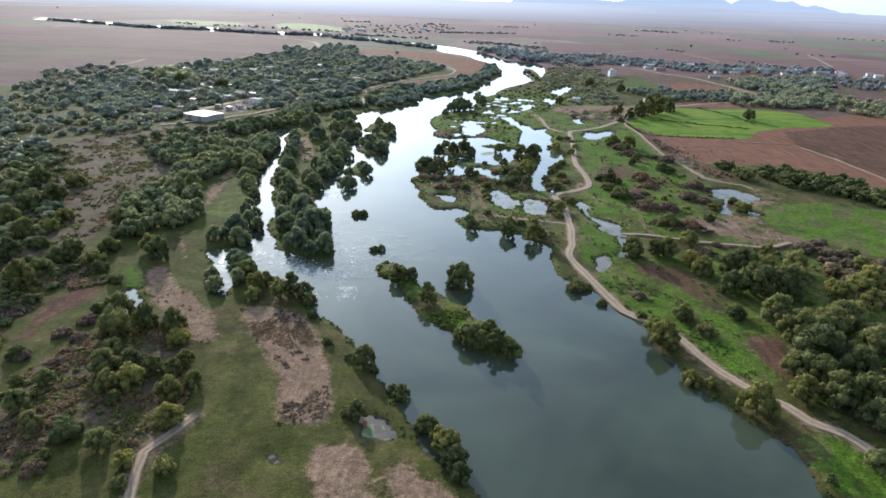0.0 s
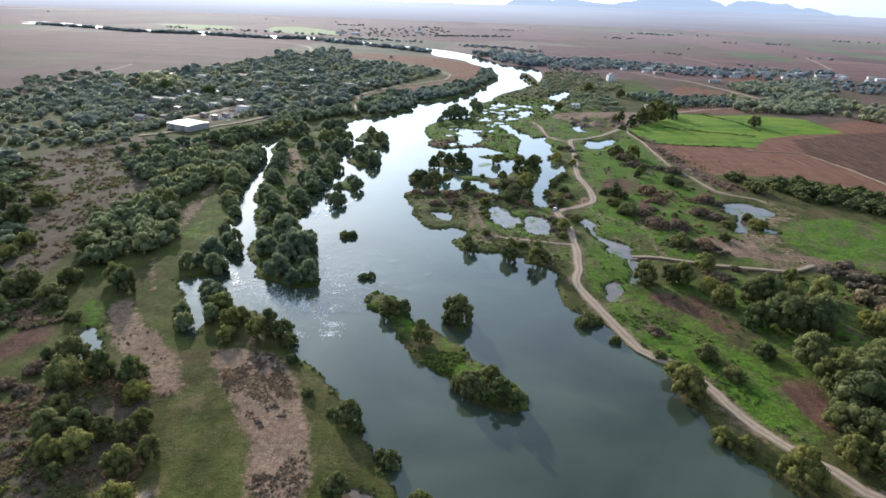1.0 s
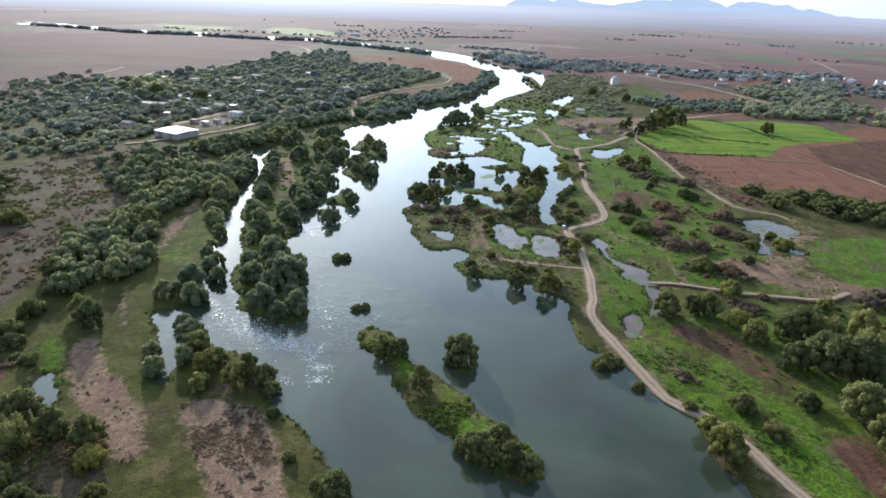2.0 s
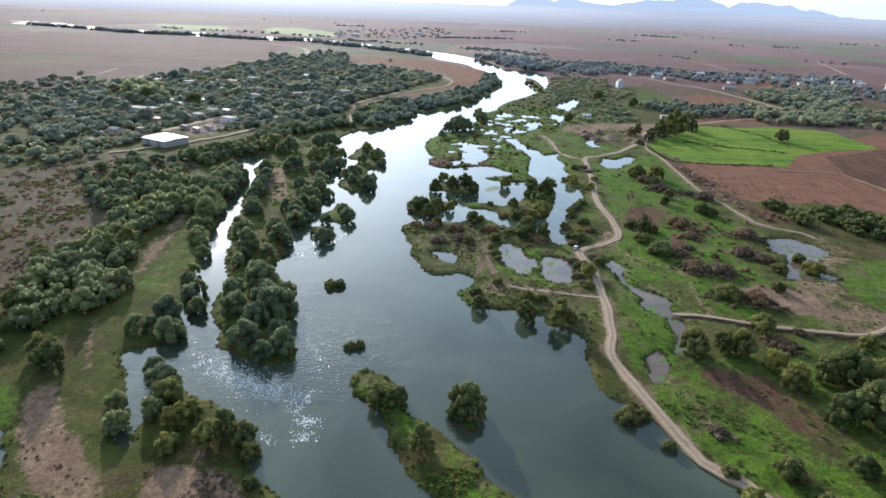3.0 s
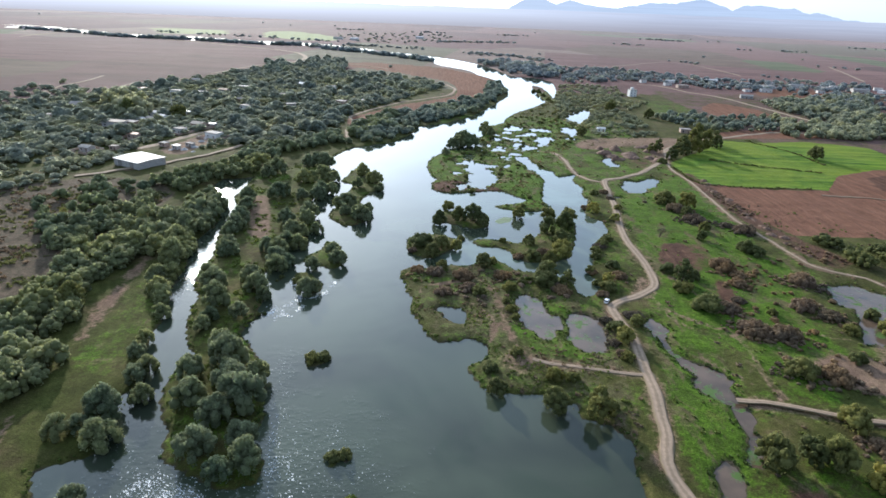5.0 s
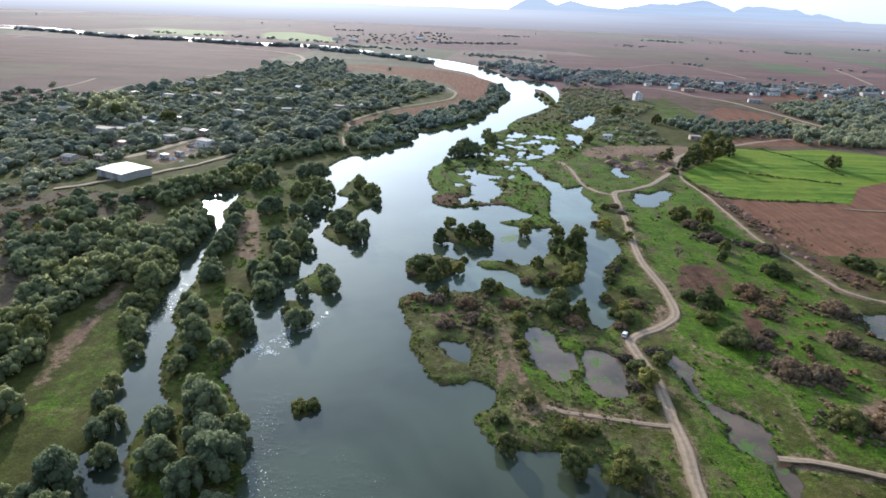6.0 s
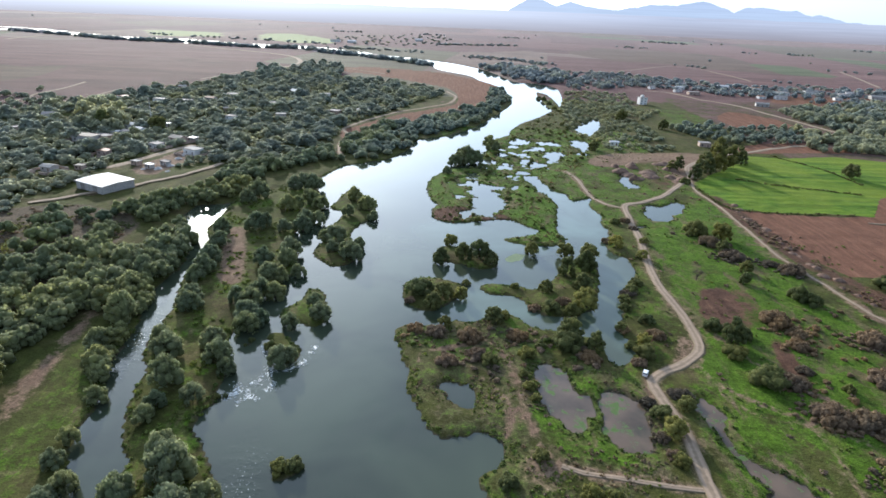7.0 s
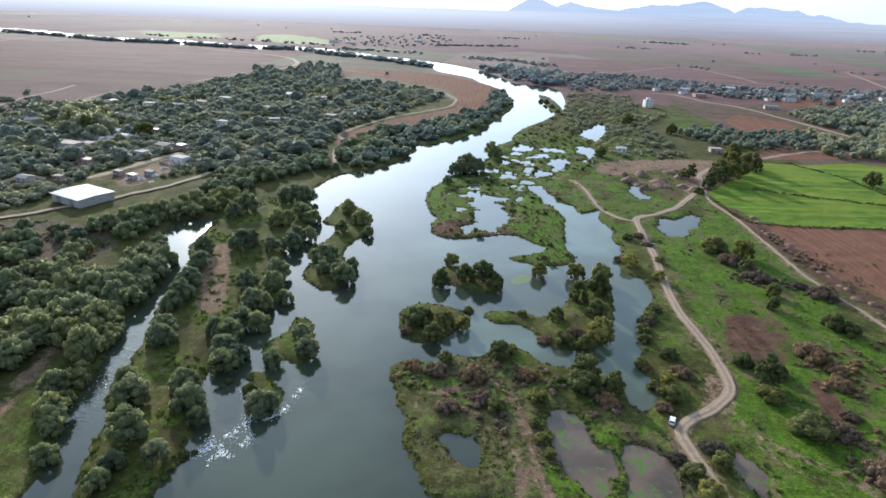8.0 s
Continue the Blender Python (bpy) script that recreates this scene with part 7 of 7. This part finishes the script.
for n, (hx, hy) in enumerate(RUBBLE):
    heap(hx, hy, heap_rng.uniform(2.2, 5.0), heap_rng.uniform(0.6, 1.5), 40 + n, M_RUBBLE, "pale heap of building rubble beside the village street", "rubble heaps")

# far tree lines and hedges on the plain
r = np.random.default_rng(50)
pl = []
for x0, y0, x1, y1, n in ((16, 1513, 103, 1496, 46), (103, 1496, 183, 1371, 40), (-75, 1925, 152, 2028, 70), (165, 1252, 259, 1223, 30), (259, 1223, 376, 1142, 40),
                          (400, 2200, 1500, 2100, 120), (700, 2700, 2200, 2500, 160), (-500, 2500, 900, 2630, 160),
                          (560, 1220, 610, 1180, 8), (480, 1530, 520, 1480, 9), (850, 1520, 880, 1490, 6), (-320, 1650, -80, 1590, 50), (-900, 1900, -330, 1760, 50)):
    t = r.uniform(0, 1, n)
    for u in t:
        if n > 100 and noise.noise((u * 9, x0, y0)) < 0.08:
            continue
        pl.append((x0 + (x1 - x0) * u + r.normal() * 12, y0 + (y1 - y0) * u + r.normal() * 18))
for _ in range(14):
    d = r.uniform(1000, 3200)
    pl.append((r.uniform(-0.75, 0.75) * d, d))
pl = [p for p in pl if not wet_at(*p)]
joined("woods", COARSE, pl, np.array([r.uniform(4, 7) * (1 + p[1] / 3500) for p in pl]), r.uniform(0.5, 0.8, len(pl)), M_HAZED_FAR, "scattered far trees and hedges on the plain", "woods", 50)

# ---- buildings ----
WALLS = dict(white=M_WHITE, plaster=M_PLASTER, block=M_BLOCK)
ROOFS = dict(tan=M_TAN, zinc=M_ZINC, rust=M_RUST, concrete=M_CONCRETE, white=M_SHEET)
WALL_WORD = dict(white="whitewashed", plaster="grey plastered", block="bare brown block")
ROOF_WORD = dict(tan="dusty tan flat roof", zinc="weathered zinc roof", rust="rusty sheet roof", concrete="flat concrete roof", white="bright white sheet roof")


def box(bm, x0, x1, y0, y1, z0, z1):
    vs = [bm.verts.new((x, y, z)) for z in (z0, z1) for y in (y0, y1) for x in (x0, x1)]
    for q in ((0, 2, 3, 1), (4, 5, 7, 6), (0, 1, 5, 4), (2, 6, 7, 3), (0, 4, 6, 2), (1, 3, 7, 5)):
        bm.faces.new([vs[i] for i in q])


def shell(bm, w, d, z0, z1, holes, t=0.25):
    """Four walls with thickness; holes in the front and back as (x, width, sill, head, side)."""
    for side in (-1, 1):
        cuts = sorted([h for h in holes if h[4] == side])
        x = -w / 2
        y0, y1 = sorted((side * d / 2, side * (d / 2 - t)))
        for cx, cw, sill, head, _ in cuts:
            box(bm, x, cx - cw / 2, y0, y1, z0, z1)
            if sill > z0:
                box(bm, cx - cw / 2, cx + cw / 2, y0, y1, z0, sill)
            box(bm, cx - cw / 2, cx + cw / 2, y0, y1, head, z1)
            x = cx + cw / 2
        box(bm, x, w / 2, y0, y1, z0, z1)
        xa, xb = sorted((side * w / 2, side * (w / 2 - t)))
        box(bm, xa, xb, -d / 2 + t, d / 2 - t, z0, z1)


def house(x, y, w, d, h, turn, wall, roof, form):
    base = new("house")
    floors = 3 if h > 8 else 1
    fh = h / floors
    holes = []
    n = max(2, int(w / 4.5))
    for fl in range(floors):
        for i in range(n):
            cx = -w / 2 + (i + 0.5) * w / n
            for side in (-1, 1):
                if fl == 0 and i == n // 2 and side == -1:
                    holes.append((cx, 1.1, 0.0, 2.1, side))
                else:
                    holes.append((cx, 1.3, fl * fh + 0.95, fl * fh + 2.1, side))
    bm = bmesh.new()
    for fl in range(floors):
        z0, z1 = (-0.6 if fl == 0 else fl * fh), (fl + 1) * fh
        shell(bm, w, d, z0, z1, [q for q in holes if z0 <= q[2] < z1])
    part("wall", bm, WALLS[wall], base)
    for cx, cw, sill, head, side in holes:
        bm = bmesh.new()
        y0 = side * (d / 2 - 0.15)
        box(bm, cx - cw / 2, cx + cw / 2, y0 - 0.03, y0 + 0.03, sill, head)
        part("door" if sill == 0.0 else "window", bm, M_DOOR if sill == 0.0 else M_GLASS, base)
    bm = bmesh.new()
    if form == "gable":
        e, rise = 0.5, 0.16 * d
        prof = [(-d / 2 - e, h - 0.05), (0, h + rise), (d / 2 + e, h - 0.05), (d / 2 + e, h - 0.17), (0, h + rise - 0.14), (-d / 2 - e, h - 0.17)]
        a = [bm.verts.new((-w / 2 - e, q, z)) for q, z in prof]
        b = [bm.verts.new((w / 2 + e, q, z)) for q, z in prof]
        for i in range(6):
            bm.faces.new((a[i], a[(i + 1) % 6], b[(i + 1) % 6], b[i]))
        for s in (a, b):
            bm.faces.new((s[0], s[1], s[4], s[5]))
            bm.faces.new((s[1], s[2], s[3], s[4]))
        part("roof", bm, ROOFS[roof], base)
        for sx in (-w / 2 + 0.003, w / 2 - 0.203):
            bm = bmesh.new()
            va = [bm.verts.new((sx, q, z)) for q, z in ((-d / 2 + 0.3, h), (d / 2 - 0.3, h), (0, h + rise - 0.2))]
            vb = [bm.verts.new((sx + 0.2, q, z)) for q, z in ((-d / 2 + 0.3, h), (d / 2 - 0.3, h), (0, h + rise - 0.2))]
            bm.faces.new(va)
            bm.faces.new(vb)
            for i in range(3):
                bm.faces.new((va[i], va[(i + 1) % 3], vb[(i + 1) % 3], vb[i]))
            part("gable", bm, WALLS[wall], base)
    else:
        box(bm, -w / 2 - 0.3, w / 2 + 0.3, -d / 2 - 0.3, d / 2 + 0.3, h, h + 0.18)
        for a, b, c0, d0 in ((-w / 2 - 0.3, w / 2 + 0.3, -d / 2 - 0.3, -d / 2 - 0.1), (-w / 2 - 0.3, w / 2 + 0.3, d / 2 + 0.1, d / 2 + 0.3)):
            box(bm, a, b, c0, d0, h + 0.18, h + 0.42)
        part("roof", bm, ROOFS[roof], base)
        if h > 5:
            bm = bmesh.new()
            box(bm, -w / 4, w / 8, -d / 6, d / 4, h + 0.18, h + 2.6)
            part("stair_head", bm, WALLS[wall], base)
    base.matrix_basis = pose(x, y, z_at(x, y), 0, 0, turn)
    return tagged(base, f"{WALL_WORD[wall]} {'three-storey' if floors > 1 else 'low'} village house with {ROOF_WORD[roof]}", "house", "village houses")


for h in HOUSES:
    house(*h)


def yard_wall(x, y, w, d, turn, tall):
    """Low block wall round a house yard, with a gate gap."""
    base = new("yard_wall")
    t = 0.22
    for x0, x1, y0, y1 in ((-w / 2, -1.4, -d / 2, -d / 2 + t), (1.4, w / 2, -d / 2, -d / 2 + t), (-w / 2, w / 2, d / 2 - t, d / 2),
                           (-w / 2, -w / 2 + t, -d / 2 + t, d / 2 - t), (w / 2 - t, w / 2, -d / 2 + t, d / 2 - t)):
        bm = bmesh.new()
        box(bm, x0, x1, y0, y1, -0.6, tall)
        part("wall_panel", bm, M_BLOCK, base)
        bm = bmesh.new()
        box(bm, x0 - 0.04, x1 + 0.04, y0 - 0.04, y1 + 0.04, tall, tall + 0.1)
        part("coping", bm, M_CONCRETE, base)
    base.matrix_basis = pose(x, y, z_at(x, y), 0, 0, turn)
    return tagged(base, "low brown block wall round a village yard", "wall", "yard walls")


for n in (0, 1, 4, 6, 7, 8, 9, 15):
    hx, hy, hw, hd, hh, ht = HOUSES[n][:6]
    yard_wall(hx, hy - 1.5, hw + 7, hd + 9, ht, 1.5)

# the long shed by the levee
shed = new("shed")
SW, SD, SH = 23.0, 19.0, 4.6
bm = bmesh.new()
shell(bm, SW, SD, -0.6, SH, [(5.0, 4.0, 0.0, 4.0, -1), (-6.0, 4.0, 0.0, 4.0, -1)])
part("wall", bm, M_PLASTER, shed, "grey block wall")
for cx in (5.0, -6.0):
    bm = bmesh.new()
    box(bm, cx - 2, cx + 2, -SD / 2 + 0.1, -SD / 2 + 0.16, 0, 4.0)
    part("door", bm, M_ZINC, shed, "closed sheet-metal door")
bm = bmesh.new()
cols = 48
for i in range(cols):
    x0 = -SW / 2 - 0.6 + (SW + 1.2) * i / cols
    x1 = x0 + (SW + 1.2) / cols
    up = 0.05 * (i % 2)
    for s in (-1, 1):
        box(bm, x0, x1, min(0, s * (SD / 2 + 0.6)), max(0, s * (SD / 2 + 0.6)), SH + up, SH + 0.1 + up)
for v in bm.verts:
    v.co.z += 0.5 * (1 - abs(v.co.y) / (SD / 2 + 0.6))
part("roof", bm, M_SHEET, shed, "white ribbed sheet-metal roof")
for sx in (-SW / 2 + 0.003, SW / 2 - 0.253):
    bm = bmesh.new()
    pts = [(-SD / 2 + 0.3, SH), (SD / 2 - 0.3, SH), (0, SH + 0.4)]
    va, vb = ([bm.verts.new((sx + o, q, z)) for q, z in pts] for o in (0, 0.25))
    bm.faces.new(va)
    bm.faces.new(vb)
    for i in range(3):
        bm.faces.new((va[i], va[(i + 1) % 3], vb[(i + 1) % 3], vb[i]))
    part("gable", bm, M_PLASTER, shed)
shed.matrix_basis = pose(-202.2, 465.2, z_at(-202.2, 465.2), 0, 0, -27)
tagged(shed, "large shed with white sheet roof beside the levee road", "shed")

# slim mast in the village
mast = new("mast")
bm = bmesh.new()
limb(bm, (0, 0, -0.5), (0, 0, 24), 0.5, 0.15, 8)
part("pole", bm, M_MAST, mast)
for z in (20, 22.5):
    bm = bmesh.new()
    box(bm, -1.1, 1.1, -0.08, 0.08, z, z + 0.16)
    part("crossarm", bm, M_MAST, mast)
mast.matrix_basis = pose(-259.6, 635.6, z_at(-259.6, 635.6))
tagged(mast, "slim pale mast standing among village trees", "mast")

# ---- the parked car ----
car = new("car")
bm = bmesh.new()
prof = [(-2.15, 0.35), (-2.2, 0.75), (-2.1, 0.98), (-1.5, 1.02), (1.0, 1.02), (2.0, 0.88), (2.2, 0.62), (2.15, 0.35)]
L_, R_ = ([bm.verts.new((s * 0.88, y, z)) for y, z in prof] for s in (-1, 1))
bm.faces.new(L_)
bm.faces.new(R_)
for i in range(len(prof)):
    bm.faces.new((L_[i], L_[(i + 1) % len(prof)], R_[(i + 1) % len(prof)], R_[i]))
bmesh.ops.bevel(bm, geom=bm.edges[:], offset=0.07, segments=2, affect="EDGES")
part("body", bm, M_PAINT, car)
bm = bmesh.new()
lo, hi = [(-0.82, -2.0), (0.82, -2.0), (0.82, 0.95), (-0.82, 0.95)], [(-0.66, -1.65), (0.66, -1.65), (0.66, 0.25), (-0.66, 0.25)]
a = [bm.verts.new((x, y, 0.98)) for x, y in lo]
b = [bm.verts.new((x, y, 1.42)) for x, y in hi]
for i in range(4):
    bm.faces.new((a[i], a[(i + 1) % 4], b[(i + 1) % 4], b[i]))
bm.faces.new(b)
part("windows", bm, M_GLASS, car, "dark window glass all round")
bm = bmesh.new()
box(bm, -0.68, 0.68, -1.68, 0.28, 1.40, 1.48)
bmesh.ops.bevel(bm, geom=bm.edges[:], offset=0.03, segments=2, affect="EDGES")
part("roof", bm, M_PAINT, car)
for sx in (-1, 1):
    for wy in (-1.35, 1.35):
        bm = bmesh.new()
        limb(bm, (sx * 0.70, wy, 0.33), (sx * 0.90, wy, 0.33), 0.33, 0.33, 16)
        tyre = part("wheel", bm, M_TYRE, car)
        bm = bmesh.new()
        limb(bm, (sx * 0.86, wy, 0.33), (sx * 0.915, wy, 0.33), 0.19, 0.17, 12)
        part("rim", bm, M_ZINC, tyre)
    bm = bmesh.new()
    box(bm, sx * 0.72 - 0.12, sx * 0.72 + 0.12, -2.23, -2.17, 0.72, 0.92)
    part("tail_lamp", bm, M_LAMP, car)
    bm = bmesh.new()
    box(bm, sx * 0.65 - 0.16, sx * 0.65 + 0.16, 2.14, 2.2, 0.64, 0.78)
    part("headlight", bm, M_GLASS, car)
car.matrix_basis = pose(53.3, 304.3, z_at(53.3, 304.3) + 0.05, 0, 0, -25) @ Matrix.Diagonal((0.86, 0.80, 0.95, 1))
tagged(car, "small white car parked beside the dirt road", "car")

# ---- mountains ----
RIDGE = [(269, 38), (365, 117), (501, 189), (591, 177), (689, 139), (786, 173), (952, 138), (1136, 129), (1352, 170), (1553, 177), (1735, 210), (1927, 161), (1971, 143),
    (2044, 176), (2162, 184), (2360, 165), (2406, 174), (2495, 140), (2573, 150), (2777, 111), (3025, 91), (3351, 79)]
rx = np.array([p[0] for p in RIDGE], float)
rh = np.array([p[1] for p in RIDGE], float)
mx = np.linspace(rx[0] - 40, rx[-1] + 700, 420)
verts, faces = [], []
for x in mx:
    crest = np.interp(x, rx, rh, left=0, right=10)
    crest += 6 * noise.noise((x * 0.012, 0, 0)) + 5 * noise.noise((x * 0.035, 1, 0)) + 3 * noise.noise((x * 0.11, 1, 0))
    for k2 in range(7):
        u = k2 / 6
        rel = 18 * noise.noise((x * 0.01, u * 4, 2)) * u * (1 - u) * 4
        verts.append((x, 4440 + 300 * u + rel, max(-5, -5 + (crest + 5) * u ** 1.6)))
for i in range(len(mx) - 1):
    for k2 in range(6):
        faces.append((i * 7 + k2, (i + 1) * 7 + k2, (i + 1) * 7 + k2 + 1, i * 7 + k2 + 1))
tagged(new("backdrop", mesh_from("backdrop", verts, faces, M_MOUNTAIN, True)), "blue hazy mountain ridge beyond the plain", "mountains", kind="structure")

# glowing sheet tilted up to eye height, hiding the ground's far edge from the camera
verts, faces = [], []
bx = np.linspace(-4600, 5200, 160)
for x in bx:
    lift = 6 * noise.noise((x * 0.004, 0, 8)) + 3 * noise.noise((x * 0.02, 0, 8))
    for u in (0.0, 0.25, 0.5, 0.75, 1.0):
        verts.append((x, 3500 + 900 * u, -1 + (100 + lift) * u ** 1.1))
for i in range(len(bx) - 1):
    for k2 in range(4):
        faces.append((i * 5 + k2, (i + 1) * 5 + k2, (i + 1) * 5 + k2 + 1, i * 5 + k2 + 1))
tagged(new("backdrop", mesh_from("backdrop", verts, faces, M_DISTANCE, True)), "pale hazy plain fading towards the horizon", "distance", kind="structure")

# trees that screen the far reach of the river
r = np.random.default_rng(60)
far_bank = curve_points(BANK_LEFT_FAR[14:], False, 7.0)
pl = []
for q in far_bank:
    if q[1] > 1290 and noise.noise((q[0] * 0.022, q[1] * 0.022, 12)) > -0.26:
        for _ in range(4):
            pl.append((q[0] + r.normal() * 7, q[1] - r.uniform(3, 26)))
pl = [p for p in pl if not wet_at(*p)]
joined("woods", COARSE, pl, r.uniform(8, 15, len(pl)), r.uniform(0.6, 0.95, len(pl)), M_HAZED_FAR, "hazy trees along the far reach of the river", "woods", 61)

# bank added to fit the view, its height set to break up the far reach
verts, faces = [], []
line = [q for q in far_bank if q[1] > 1390]
for i, q in enumerate(line):
    p0, p1 = line[max(i - 1, 0)], line[min(i + 1, len(line) - 1)]
    dx, dy = p1[0] - p0[0], p1[1] - p0[1]
    ln = max(math.hypot(dx, dy), 1e-6)
    nx2, ny2 = -dy / ln, dx / ln
    if ny2 > 0:
        nx2, ny2 = -nx2, -ny2
    h2 = 8.5 * min(1.0, max(0.03, 0.95 + 3.0 * noise.noise((q[0] * 0.022, q[1] * 0.022, 12))))
    for off, up in ((2, -0.5), (7, 0.85), (10, 1.0), (13, 0.8), (24, -0.3)):
        verts.append((q[0] + nx2 * off, q[1] + ny2 * off, h2 * up if up > 0 else up))
for i in range(len(line) - 1):
    for k2 in range(4):
        faces.append((i * 5 + k2, (i + 1) * 5 + k2, (i + 1) * 5 + k2 + 1, i * 5 + k2 + 1))
tagged(new("screening_bank", mesh_from("screening_bank", verts, faces, M_BANK_EARTH, True)), "uneven earth bank added to screen the far river", "bank", kind="structure")

# broken white water round the shallows, and white flecks standing in for sun glitter


def foam(lines, seed, fleck=1.0):
    r = np.random.default_rng(seed)
    V, F = [], []
    for line, count, spread in lines:
        p = curve_points(line, False, 0.5)
        d = np.gradient(p, axis=0)
        for _ in range(count):
            i = int(r.integers(len(p)))
            u = d[i] / max(np.linalg.norm(d[i]), 1e-6)
            turn = r.normal() * 0.5
            u = np.array((u[0] * math.cos(turn) - u[1] * math.sin(turn), u[0] * math.sin(turn) + u[1] * math.cos(turn)))
            w = np.array((-u[1], u[0]))
            if noise.noise((p[i, 0] * 0.35, p[i, 1] * 0.35, seed)) < -0.12:
                continue
            c0 = p[i] + w * r.normal() * spread
            a, b = r.uniform(0.1, 0.5) * fleck, r.uniform(0.04, 0.13) * fleck
            n = len(V)
            for k2 in range(6):
                t = k2 * math.pi / 3
                q = c0 + u * a * math.cos(t) * r.uniform(0.6, 1.2) + w * b * math.sin(t) * r.uniform(0.6, 1.2)
                V.append((q[0], q[1], 0.02))
            V.append((c0[0], c0[1], 0.06))
            for k2 in range(6):
                F.append((n + k2, n + (k2 + 1) % 6, n + 6))
    ob = new("foam", mesh_from("foam", V, F, M_FOAM_GLITTER))
    return tagged(ob, "white flecks of broken water and painted sun glitter", "foam", kind="stuff")


# lines of ripples where the white flecks imitate sun glints
GLITTER_RUNS = [([(-72.8, 207.1), (-62.9, 203.5), (-55.0, 197.9), (-46.1, 197.2)], 672, 2.6), ([(-53.0, 196.9), (-45.1, 195.2), (-37.2, 193.5)], 480, 2.4), ([(-41.1, 189.5), (-36.1, 186.7), (-35.0, 177.8)], 416, 2.2),
        ([(-44.8, 177.5), (-40.0, 181.6), (-35.1, 185.7)], 192, 2.0), ([(-42.7, 219.2), (-39.5, 211.2), (-37.4, 203.4)], 192, 1.6), ([(-70.1, 209.5), (-62.0, 204.5), (-55.0, 198.9)], 352, 2.4), ([(-47.5, 236.6), (-46.4, 224.8), (-43.6, 213.2)], 96, 1.4)]
foam(GLITTER_RUNS, 11, 0.85)
foam([(line, count // 2, 3.6) for line, count, _ in GLITTER_RUNS[:2] + GLITTER_RUNS[5:6]], 12, 0.85)
foam(((FOAM_1, 320, 0.6), (FOAM_2, 260, 0.9), (FOAM_3, 130, 0.8), (FOAM_4, 110, 0.7)), 9)
